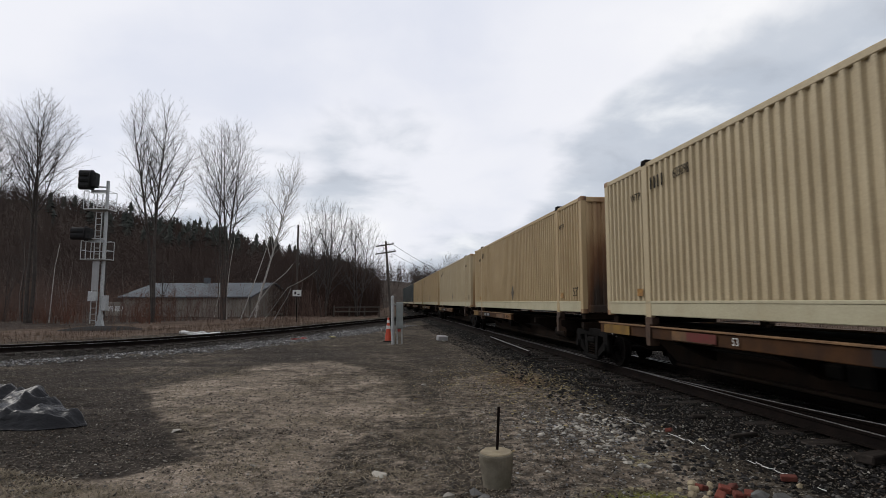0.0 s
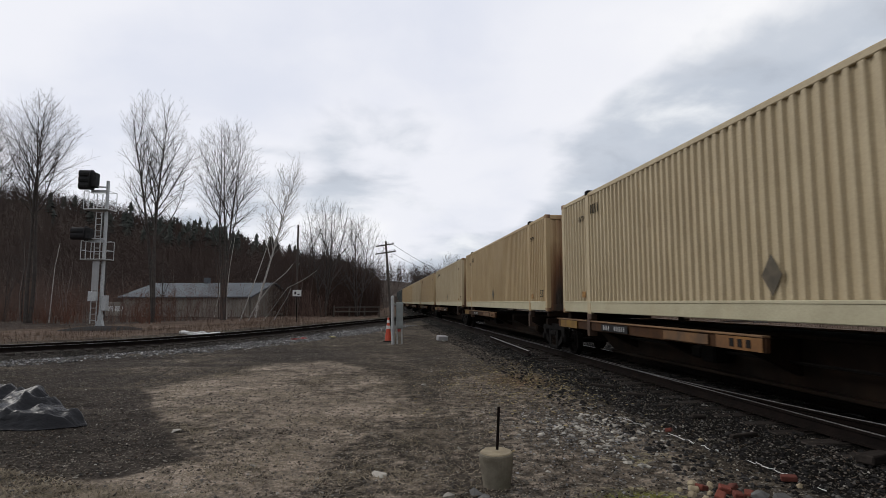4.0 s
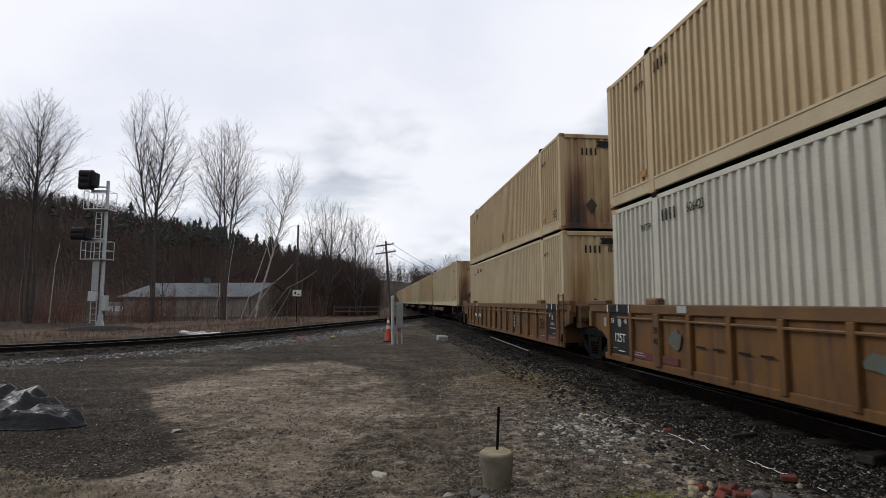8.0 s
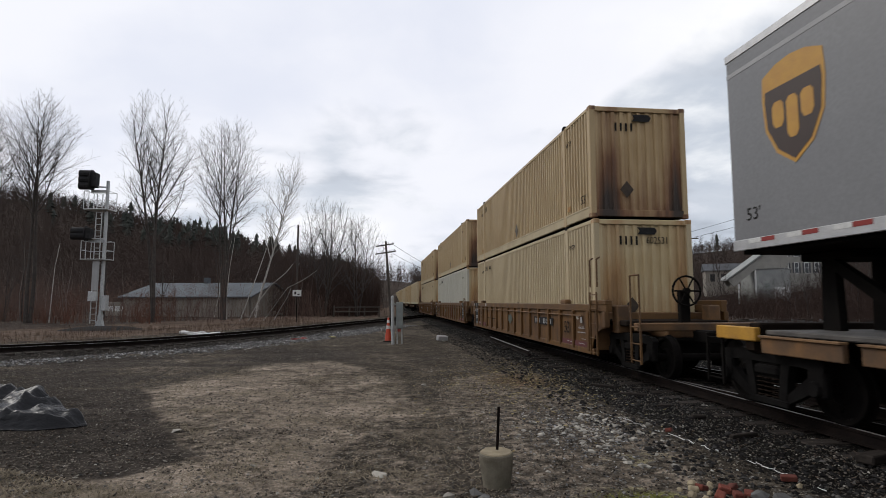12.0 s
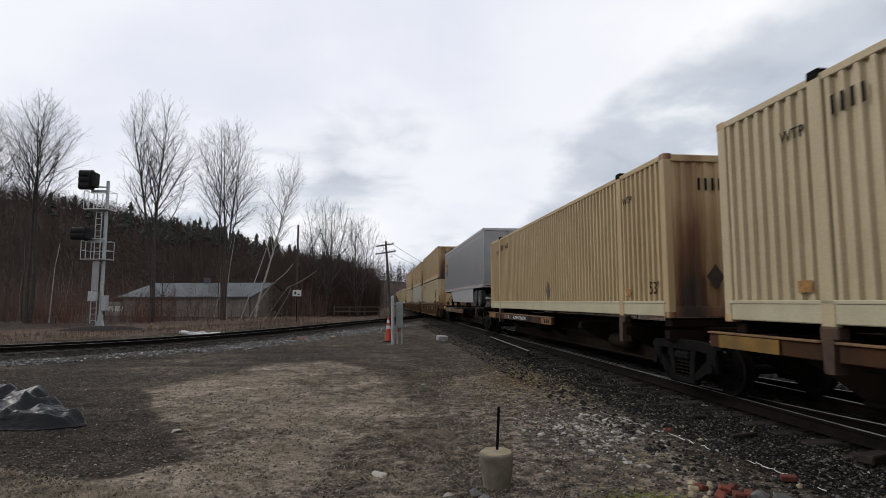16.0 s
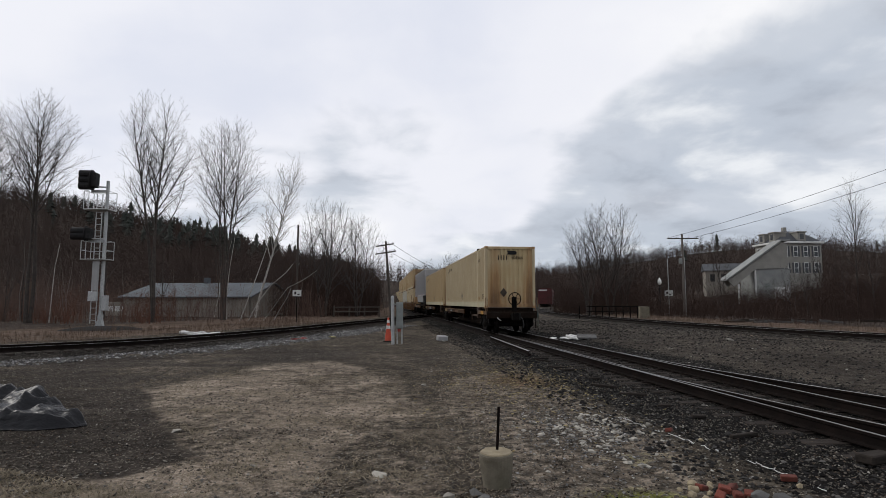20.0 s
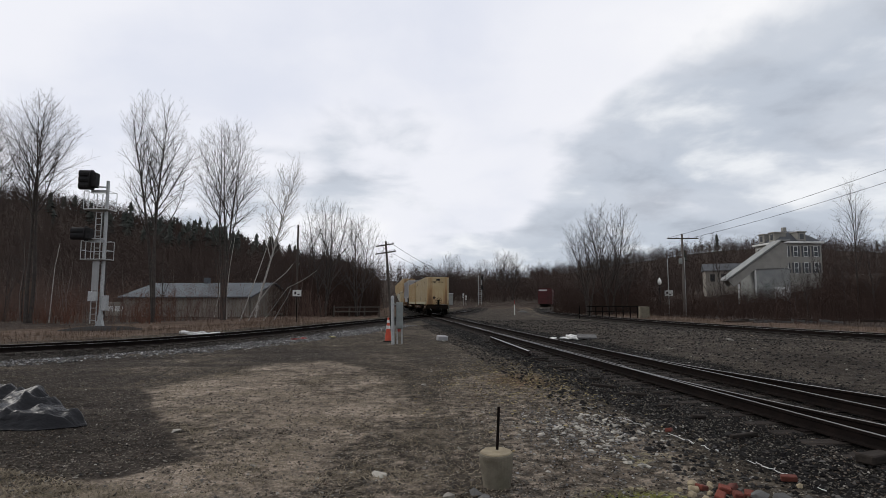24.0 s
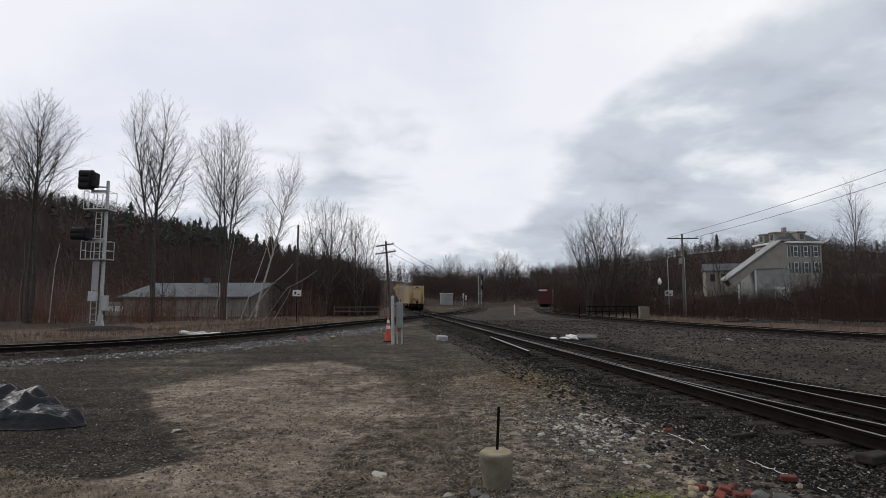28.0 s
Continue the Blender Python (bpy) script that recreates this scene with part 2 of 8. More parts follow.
def rusted_end(name, c1, c2, rust, dark, amount):
    """End-wall paint with two long rust runs down the door bars and a rusted foot."""
    m = bpy.data.materials.new(name)
    m.use_nodes = True
    nt = m.node_tree
    N, K = nt.nodes.new, nt.links.new
    b = nt.nodes["Principled BSDF"]
    b.inputs["Roughness"].default_value = 0.65
    tc, sep = N("ShaderNodeTexCoord"), N("ShaderNodeSeparateXYZ")
    K(tc.outputs["Object"], sep.inputs[0])

    def op(kind, a, c=None):
        n = N("ShaderNodeMath")
        n.operation = kind
        for i, v in enumerate((a, c)):
            if v is None:
                continue
            if isinstance(v, (int, float)):
                n.inputs[i].default_value = v
            else:
                K(v, n.inputs[i])
        return n.outputs[0]

    def tex(scale, detail, stretch):
        mp, n = N("ShaderNodeMapping"), N("ShaderNodeTexNoise")
        mp.inputs["Scale"].default_value = stretch
        n.inputs["Scale"].default_value, n.inputs["Detail"].default_value = scale, detail
        K(tc.outputs["Object"], mp.inputs[0])
        K(mp.outputs[0], n.inputs["Vector"])
        return n.outputs["Fac"]

    def rng(v, lo, hi):
        r = N("ShaderNodeMapRange")
        r.inputs[1].default_value, r.inputs[2].default_value = lo, hi
        K(v, r.inputs[0])
        return r.outputs[0]

    def mix(f, a, c):
        x = N("ShaderNodeMix")
        x.data_type = "RGBA"
        for s, v in ((x.inputs[0], f), (x.inputs[6], a), (x.inputs[7], c)):
            if isinstance(v, tuple):
                s.default_value = (*v, 1)
            else:
                K(v, s)
        return x.outputs[2]

    runs = tex(1.0, 6, (6.0, 6.0, 0.4))
    blot = tex(1.6, 7, (1, 1, 1))

    def strip(at, width):
        d = op("ABSOLUTE", op("SUBTRACT", sep.outputs[0], at))
        return op("SUBTRACT", 1.0, rng(d, 0.0, width))

    two = op("MAXIMUM", strip(-0.80, 0.50), strip(1.02, 0.42))
    reach = op("SUBTRACT", 1.0, rng(sep.outputs[2], 0.1, 2.2))
    f = op("ADD", op("MULTIPLY", two, 0.42), op("ADD", op("MULTIPLY", reach, 0.44), op("MULTIPLY", runs, 0.55)))
    f = op("ADD", f, op("MULTIPLY", blot, 0.25))
    col = mix(rng(tex(1.2, 5, (1, 1, 1)), 0.35, 0.65), c1, c2)
    col = mix(op("MULTIPLY", rng(f, 0.55, 0.92), amount), col, rust)
    col = mix(op("MULTIPLY", rng(f, 0.86, 1.12), amount), col, dark)
    K(col, b.inputs["Base Color"])
    MATS[name] = m
    return m


END_RUST = rusted_end("rust_streaked_tan_paint", (0.40, 0.29, 0.155), (0.34, 0.235, 0.115), (0.15, 0.065, 0.026), (0.028, 0.018, 0.012), 1.0)
END_CREAM = rusted_end("lightly_rusted_cream_paint", (0.46, 0.37, 0.22), (0.42, 0.32, 0.17), (0.30, 0.155, 0.055), (0.12, 0.065, 0.028), 0.78)


def gravel_mat(name, cols, size, extra=None):
    """Loose stones: cells of varied colour with relief; masks on the mesh add the other soils."""
    m = bpy.data.materials.new(name)
    m.use_nodes = True
    nt = m.node_tree
    N, K = nt.nodes.new, nt.links.new
    b = nt.nodes["Principled BSDF"]
    b.inputs["Roughness"].default_value = 0.95
    b.inputs["Specular IOR Level"].default_value = 0.04
    tc = N("ShaderNodeTexCoord")

    def tex(kind, s, **kw):
        n = N(kind)
        n.inputs["Scale"].default_value = s
        for k, v in kw.items():
            n.inputs[k].default_value = v
        K(tc.outputs["Object"], n.inputs["Vector"])
        return n

    def mix(kind, fac, a, bb):
        x = N("ShaderNodeMix")
        x.data_type, x.blend_type = "RGBA", kind
        for s, v in ((x.inputs[0], fac), (x.inputs[6], a), (x.inputs[7], bb)):
            if isinstance(v, (int, float)):
                s.default_value = v
            elif isinstance(v, tuple):
                s.default_value = (*v, 1)
            else:
                K(v, s)
        return x.outputs[2]

    def rng(fac, lo, hi, a=0.0, bb=1.0):
        r = N("ShaderNodeMapRange")
        for i, v in enumerate((lo, hi, a, bb)):
            r.inputs[i + 1].default_value = v
        K(fac, r.inputs[0])
        return r.outputs[0]

    vor = tex("ShaderNodeTexVoronoi", size)
    vor2 = tex("ShaderNodeTexVoronoi", size * 2.7)
    big = tex("ShaderNodeTexNoise", 1.1, Detail=8.0, Roughness=0.62)
    mid = tex("ShaderNodeTexNoise", 5.0, Detail=8.0, Roughness=0.7)
    fine = tex("ShaderNodeTexNoise", 45.0, Detail=5.0, Roughness=0.7)
    small = tex("ShaderNodeTexNoise", 17.0, Detail=6.0, Roughness=0.75)
    sepc = N("ShaderNodeSeparateColor")
    K(vor.outputs["Color"], sepc.inputs[0])
    sepd = N("ShaderNodeSeparateColor")
    K(vor2.outputs["Color"], sepd.inputs[0])
    col = mix("MIX", rng(sepc.outputs[0], 0.0, 1.0), cols[0], cols[1])
    col = mix("MIX", rng(sepd.outputs[1], 0.3, 1.0, 0.0, 0.6), col, cols[2])
    col = mix("MIX", rng(sepd.outputs[0], 0.955, 0.97), col, cols[3])
    col = mix("MULTIPLY", 0.8, col, mix("MIX", rng(mid.outputs["Fac"], 0.38, 0.62), (0.40, 0.40, 0.40), (1.55, 1.52, 1.47)))
    for attr, c, cc in extra or ():
        a = N("ShaderNodeAttribute")
        a.attribute_name = attr
        edge = N("ShaderNodeMath")
        edge.operation = "ADD"
        K(a.outputs["Fac"], edge.inputs[0])
        K(rng(mid.outputs["Fac"], 0.25, 0.75, -0.32, 0.32), edge.inputs[1])
        soil = mix("MIX", rng(fine.outputs["Fac"], 0.35, 0.65), c, cc)
        soil = mix("MULTIPLY", 0.75, soil, mix("MIX", rng(small.outputs["Fac"], 0.4, 0.6), (0.55, 0.55, 0.55), (1.35, 1.35, 1.35)))
        soil = mix("MULTIPLY", 0.8, soil, mix("MIX", rng(mid.outputs["Fac"], 0.38, 0.62), (0.50, 0.50, 0.50), (1.45, 1.45, 1.45)))
        soil = mix("MIX", rng(sepd.outputs[2], 0.94, 0.96, 0, 0.6), soil, cols[3])
        col = mix("MIX", rng(edge.outputs[0], 0.35, 0.75), col, soil)
    col = mix("MULTIPLY", 0.6, col, mix("MIX", rng(big.outputs["Fac"], 0.36, 0.64), (0.5, 0.5, 0.5), (1.4, 1.4, 1.4)))
    wide = tex("ShaderNodeTexNoise", 0.22, Detail=9.0, Roughness=0.7)
    col = mix("MULTIPLY", 0.8, col, mix("MIX", rng(wide.outputs["Fac"], 0.36, 0.64), (0.6, 0.59, 0.58), (1.4, 1.4, 1.4)))
    col = mix("MULTIPLY", 1.0, col, (1.05, 1.0, 0.93))
    K(col, b.inputs["Base Color"])
    h = N("ShaderNodeMath")
    h.operation = "SUBTRACT"
    K(fine.outputs["Fac"], h.inputs[0])
    K(vor.outputs["Distance"], h.inputs[1])
    bp = N("ShaderNodeBump")
    bp.inputs["Strength"].default_value, bp.inputs["Distance"].default_value = 0.9, 0.035
    K(h.outputs[0], bp.inputs["Height"])
    K(bp.outputs[0], b.inputs["Normal"])
    return m


GROUND = gravel_mat("cindery_yard_ground", ((0.042, 0.037, 0.032), (0.098, 0.088, 0.075), (0.027, 0.024, 0.021), (0.29, 0.28, 0.25)), 24,
                    (("tan", (0.280, 0.243, 0.206), (0.162, 0.140, 0.119)),
                     ("rust", (0.125, 0.085, 0.052), (0.075, 0.055, 0.036)),
                     ("dark", (0.031, 0.0275, 0.025), (0.058, 0.051, 0.046)),
                     ("grass", (0.225, 0.185, 0.140), (0.115, 0.093, 0.070)),
                     ("litter", (0.125, 0.090, 0.071), (0.074, 0.057, 0.048)),
                     ("moss", (0.14, 0.15, 0.04), (0.08, 0.085, 0.03)),
                     ("ballast", (0.006, 0.0056, 0.0056), (0.017, 0.016, 0.0155)),
                     ("woodfloor", (0.050, 0.039, 0.034), (0.030, 0.024, 0.021))))
STONES = mat("mixed_ballast_stone", (0.105, 0.10, 0.095), (0.05, 0.048, 0.047), 0.95, spec=0.05, scale=3, fine=30, bump=0.2)

# ---------------------------------------------------------------- mesh tools


class MB:
    """Collects faces; make() turns them into one mesh object."""

    def __init__(self):
        self.v, self.f = [], []

    def add(self, vs, fs):
        o = len(self.v)
        self.v += [tuple(p) for p in vs]
        self.f += [tuple(o + i for i in q) for q in fs]
        return self

    def box(self, x0, x1, y0, y1, z0, z1, m=None):
        vs = [Vector((x, y, z)) for x in (x0, x1) for y in (y0, y1) for z in (z0, z1)]
        if m is not None:
            vs = [m @ p for p in vs]
        return self.add(vs, [(0, 1, 3, 2), (4, 6, 7, 5), (0, 4, 5, 1), (2, 3, 7, 6), (0, 2, 6, 4), (1, 5, 7, 3)])

    def cbox(self, x0, x1, y0, y1, z0, z1, c=0.01, m=None):
        """A box with chamfered edges."""
        c = min(c, abs(x1 - x0) * 0.45, abs(y1 - y0) * 0.45, abs(z1 - z0) * 0.45)
        vs, ix = [], {}
        for sx in (0, 1):
            for sy in (0, 1):
                for sz in (0, 1):
                    for ax in range(3):
                        p = [x1 if sx else x0, y1 if sy else y0, z1 if sz else z0]
                        for k, s in enumerate((sx, sy, sz)):
                            if k != ax:
                                p[k] += -c if s else c
                        ix[sx, sy, sz, ax] = len(vs)
                        vs.append(Vector(p) if m is None else m @ Vector(p))
        fs = []
        for ax in range(3):
            u, w = (ax + 1) % 3, (ax + 2) % 3
            for s in (0, 1):
                q = []
                for a, b in ((0, 0), (1, 0), (1, 1), (0, 1)):
                    k = [0, 0, 0]
                    k[ax], k[u], k[w] = s, a, b
                    q.append(ix[(*k, ax)])
                fs.append(tuple(q) if s else tuple(q[::-1]))
            for a in (0, 1):
                for b in (0, 1):
                    k0, k1 = [0, 0, 0], [0, 0, 0]
                    k0[u], k0[w], k1[u], k1[w] = a, b, a, b
                    k0[ax], k1[ax] = 0, 1
                    q = (ix[(*k0, u)], ix[(*k1, u)], ix[(*k1, w)], ix[(*k0, w)])
                    fs.append(q if (a == b) else q[::-1])
        for sx in (0, 1):
            for sy in (0, 1):
                for sz in (0, 1):
                    q = tuple(ix[sx, sy, sz, a] for a in range(3))
                    fs.append(q if (sx + sy + sz) % 2 else q[::-1])
        return self.add(vs, fs)

    def tube(self, p0, p1, r0, r1=None, n=6, cap=True):
        p0, p1 = Vector(p0), Vector(p1)
        r1 = r0 if r1 is None else r1
        d = (p1 - p0).normalized()
        a = d.orthogonal().normalized()
        b = d.cross(a)
        vs = []
        for p, r in ((p0, r0), (p1, r1)):
            for k in range(n):
                t = 2 * math.pi * k / n
                vs.append(p + (a * math.cos(t) + b * math.sin(t)) * r)
        fs = [(k, (k + 1) % n, n + (k + 1) % n, n + k) for k in range(n)]
        if cap:
            fs += [tuple(range(n))[::-1], tuple(range(n, 2 * n))]
        return self.add(vs, fs)

    def bent(self, pts, r, n=6):
        for p, q in zip(pts, pts[1:]):
            self.tube(p, q, r, r, n)
        return self

    def lathe(self, prof, c=(0, 0, 0), n=20, axis="z"):
        """prof: (radius, height) pairs; closed at the ends where the radius is 0."""
        vs, fs = [], []
        for r, h in prof:
            for k in range(n):
                t = 2 * math.pi * k / n
                x, y = r * math.cos(t), r * math.sin(t)
                p = (x, y, h) if axis == "z" else (h, x, y) if axis == "x" else (y, h, x)
                vs.append((p[0] + c[0], p[1] + c[1], p[2] + c[2]))
        for i in range(len(prof) - 1):
            for k in range(n):
                fs.append((i * n + k, i * n + (k + 1) % n, (i + 1) * n + (k + 1) % n, (i + 1) * n + k))
        return self.add(vs, fs)

    def prism(self, poly, h0, h1, axis="x"):
        """poly: 2D outline, extruded along an axis (x: poly is y,z; y: x,z; z: x,y)."""
        n = len(poly)
        vs = []
        for h in (h0, h1):
            for a, b in poly:
                vs.append((h, a, b) if axis == "x" else (a, h, b) if axis == "y" else (a, b, h))
        fs = [(k, (k + 1) % n, n + (k + 1) % n, n + k) for k in range(n)]
        return self.add(vs, fs + [tuple(range(n))[::-1], tuple(range(n, 2 * n))])

    def sweep(self, prof, path):
        """prof: (sideways, up) outline carried along a path of points."""
        n = len(prof)
        rings = []
        for i, p in enumerate(path):
            a, b = Vector(path[max(i - 1, 0)]), Vector(path[min(i + 1, len(path) - 1)])
            d = (b - a).normalized()
            side = Vector((d.y, -d.x, 0)).normalized()
            rings.append([Vector(p) + side * u + Vector((0, 0, w)) for u, w in prof])
        vs = [v for r in rings for v in r]
        fs = []
        for i in range(len(rings) - 1):
            fs += [(i * n + k, i * n + (k + 1) % n, (i + 1) * n + (k + 1) % n, (i + 1) * n + k) for k in range(n)]
        fs += [tuple(range(n)), tuple(range((len(rings) - 1) * n, len(rings) * n))[::-1]]
        return self.add(vs, fs)

    def mesh(self, name, material, smooth=False):
        me = bpy.data.meshes.new(name)
        me.from_pydata(self.v, [], self.f)
        me.materials.append(material)
        if smooth:
            me.polygons.foreach_set("use_smooth", [True] * len(me.polygons))
        me.update()
        return me


def fix(me):
    bm = bmesh.new()
    bm.from_mesh(me)
    bmesh.ops.recalc_face_normals(bm, faces=bm.faces)
    bm.to_mesh(me)
    bm.free()
    return me


def part(name, mb, material, parent, label="", smooth=False, m=None):
    """Links a collected mesh (or a mesh) as one object under a thing or a part."""
    me = mb if isinstance(mb, bpy.types.Mesh) else fix(mb.mesh(name, material, smooth))
    ob = new(name, me)
    ob.parent = parent
    if m is not None:
        ob.matrix_basis = m
    if label:
        ob["label"] = label
    return ob


def thing(name, label, category, m=None, group="", kind=""):
    ob = new(name)
    ob.empty_display_size = 0.2
    if m is not None:
        ob.matrix_basis = m
    return tagged(ob, label, category, group, kind)


def solo(name, mb, material, label, category, m=None, group="", kind="", smooth=False):
    ob = new(name, fix(mb.mesh(name, material, smooth)) if isinstance(mb, MB) else mb)
    if m is not None:
        ob.matrix_basis = m
    return tagged(ob, label, category, group, kind)


def writing(body, size, material, name="lettering"):
    """Letters of the built-in font as a thin mesh, centred, in its x,y plane."""
    cu = bpy.data.curves.new(name, "FONT")
    cu.body, cu.size, cu.align_x, cu.align_y, cu.extrude, cu.resolution_u = body, size, "CENTER", "CENTER", 0.002, 2
    ob = bpy.data.objects.new(name, cu)
    scene.collection.objects.link(ob)
    bpy.context.view_layer.update()
    me = bpy.data.meshes.new_from_object(ob.evaluated_get(bpy.context.evaluated_depsgraph_get()))
    bpy.data.objects.remove(ob)
    me.materials.clear()
    me.materials.append(material)
    return me


def smooth_path(pts, step=1.5):
    """A Catmull-Rom curve through the points."""
    P = [Vector((*p, 0)) if len(p) == 2 else Vector(p) for p in pts]
    P = [P[0] * 2 - P[1]] + P + [P[-1] * 2 - P[-2]]
    out = []
    for i in range(1, len(P) - 2):
        a, b, c, d = P[i - 1], P[i], P[i + 1], P[i + 2]
        n = max(2, int((c - b).length / step))
        for k in range(n):
            t = k / n
            out.append(0.5 * ((2 * b) + (c - a) * t + (2 * a - 5 * b + 4 * c - d) * t * t + (3 * b - a - 3 * c + d) * t ** 3))
    return out + [P[-2]]


def offset_path(path, u, z=0.0):
    out = []
    for i, p in enumerate(path):
        d = (path[min(i + 1, len(path) - 1)] - path[max(i - 1, 0)]).normalized()
        out.append(Vector((p.x + d.y * u, p.y - d.x * u, z)))
    return out


# ---------------------------------------------------------------- the plan
RAIL_TOP = 0.15
HEADING = 6.704                       # degrees, of the train's track
DIR = Vector((math.sin(-0.117), math.cos(-0.117), 0))
SIDE = Vector((math.cos(0.117), math.sin(0.117), 0))
LINE = 6.615                          # the track's centre, metres to the side


def on_line(s, x=0.0, z=0.0):
    return DIR * s + SIDE * (LINE + x) + Vector((0, 0, z))


MAIN = [on_line(s) for s in range(-40, 300, 4)]
LEFT = smooth_path([(-54, -11), (-40, 0.2), (-26, 10.8), (-15.6, 19.6), (-11.8, 24.6), (-9.4, 31.8), (-7.5, 40.5), (-4.8, 52.5), (-1.0, 72), (3.2, 93), (9, 125), (18, 170)])
RIGHT = smooth_path([(44, -2), (34, 9.5), (27, 18.6), (21.7, 27), (19, 36.3), (17.6, 46), (16.8, 58), (16.8, 78), (18.5, 100), (22, 122), (28, 150), (36, 185)])


def soft_in(v, lo, hi):
    t = min(1, max(0, (v - lo) / (hi - lo)))
    return t * t * (3 - 2 * t)


def line_side(x, y):
    return Vector((x, y, 0)).dot(SIDE) - LINE


def hill_height(x, y):
    """Wooded hills round the yard: a high one to the left, lower ones behind and to the right."""
    h = 0.0
    h += 55 * math.exp(-(((x + 250) / 170) ** 2 + ((y - 280) / 140) ** 2))
    h += 13 * math.exp(-(((x + 30) / 190) ** 2 + ((y - 480) / 130) ** 2))
    h += 40 * math.exp(-(((x - 245) / 160) ** 2 + ((y - 420) / 170) ** 2))
    h += 11 * math.exp(-(((x - 75) / 32) ** 2 + ((y - 92) / 45) ** 2))
    h += 60 * math.exp(-(((x - 20) / 260) ** 2 + ((y + 420) / 150) ** 2))
    return h


def lookup(path):
    """The track's x and steepness at each metre of y."""
    ys = [p.y for p in path]
    xs = [p.x for p in path]
    grid = np.arange(-12, 190, 1.0)
    gx = np.interp(grid, ys, xs)
    return gx.tolist(), np.gradient(gx).tolist()


LEFT_AT, RIGHT_AT = lookup(LEFT), lookup(RIGHT)


def off_track(table, x, y):
    i = int(min(200, max(0, y + 12)))
    return abs(x - table[0][i]) / math.sqrt(1 + table[1][i] ** 2)


def ground_height(x, y):
    n = noise.noise((x * 0.35, y * 0.35, 0)) * 0.035 + noise.noise((x * 1.7, y * 1.7, 3)) * 0.016
    far = soft_in(math.hypot(x, y - 40), 60, 140)
    d = abs(line_side(x, y))
    z = n * soft_in(d, 1.2, 2.5) - 0.055 * (1 - soft_in(d, 1.6, 3.4))
    if -12 < y < 140:
        k = soft_in(d, 2.5, 6.0)
        z -= 0.20 * k * (1 - soft_in(off_track(LEFT_AT, x, y), 2.2, 5.5))
        z -= 0.20 * k * (1 - soft_in(off_track(RIGHT_AT, x, y), 2.2, 5.5))
    return z + hill_height(x, y) * (0.25 + 0.75 * far) * soft_in(math.hypot(x - 5, y - 35), 42, 75)

# ---------------------------------------------------------------- ground and tracks
def stone_random(m, lo, a, b, hi):
    """Each loose stone takes its own shade."""
    nt = m.node_tree
    g = nt.nodes.new("ShaderNodeNewGeometry")
    r = nt.nodes.new("ShaderNodeValToRGB")
    e = r.color_ramp.elements
    e[0].color, e[1].color = (*lo, 1), (*hi, 1)
    for p, c in ((0.7, a), (0.92, b)):
        e.new(p).color = (*c, 1)
    nt.links.new(g.outputs["Random Per Island"], r.inputs[0])
    nt.links.new(r.outputs[0], nt.nodes["Principled BSDF"].inputs["Base Color"])


stone_random(STONES, (0.010, 0.0096, 0.0094), (0.025, 0.0238, 0.023), (0.042, 0.040, 0.038), (0.11, 0.105, 0.097))
YARD_STONES = mat("mixed_yard_gravel", (0.1, 0.1, 0.1), (0.1, 0.1, 0.1), 0.95, spec=0.05, scale=3, fine=30, bump=0.2)
stone_random(YARD_STONES, (0.075, 0.066, 0.057), (0.095, 0.085, 0.073), (0.17, 0.158, 0.138), (0.34, 0.325, 0.29))
PALE_STONES = mat("pale_grey_ballast_stone", (0.1, 0.1, 0.1), (0.1, 0.1, 0.1), 0.95, spec=0.05, scale=3, fine=30, bump=0.2)
stone_random(PALE_STONES, (0.045, 0.044, 0.044), (0.13, 0.127, 0.124), (0.24, 0.236, 0.23), (0.42, 0.415, 0.405))


def axis_steps(lo, hi, f0, f1, fine):
    """Coordinates that are fine between f0 and f1 and widen outwards."""
    mid = list(np.arange(f0, f1, fine))
    up, x, s = [], f1, fine
    while x < hi:
        up.append(x)
        s = min(s * 1.12, 60)
        x += s
    dn, x, s = [], f0, fine
    while x > lo:
        s = min(s * 1.12, 60)
        x -= s
        dn.append(x)
    return dn[::-1] + mid + up + [hi]


def in_poly(poly, x, y):
    """Signed distance to an outline, positive inside."""
    inside, best = False, 1e9
    for (x0, y0), (x1, y1) in zip(poly, poly[1:] + poly[:1]):
        if (y0 > y) != (y1 > y) and x < (x1 - x0) * (y - y0) / (y1 - y0) + x0:
            inside = not inside
        t = max(0, min(1, ((x - x0) * (x1 - x0) + (y - y0) * (y1 - y0)) / ((x1 - x0) ** 2 + (y1 - y0) ** 2)))
        best = min(best, math.hypot(x - x0 - t * (x1 - x0), y - y0 - t * (y1 - y0)))
    return best if inside else -best


DARK_PATCH = [(-12, 11.4), (-5.7, 10.9), (-4.2, 8.3), (-2.75, 6.3), (-3.2, 5.4), (-5.1, 6.1), (-8, 6.8), (-12, 8)]
DIRT = [(-5.6, 10.9), (-2.7, 6.3), (-3.2, 5.3), (-3.0, 3.4), (0.2, 4.0), (0.5, 7.0), (-0.4, 9.5), (-1.4, 13.5), (-3.2, 16), (-4.6, 15), (-5.2, 12)]


def path_distance(path, X, Y):
    P = np.array([(p.x, p.y) for p in path])
    best = np.full(X.shape, 1e9)
    for a, b in zip(P, P[1:]):
        d = b - a
        t = np.clip(((X - a[0]) * d[0] + (Y - a[1]) * d[1]) / (d @ d), 0, 1)
        best = np.minimum(best, np.hypot(X - a[0] - t * d[0], Y - a[1] - t * d[1]))
    return best


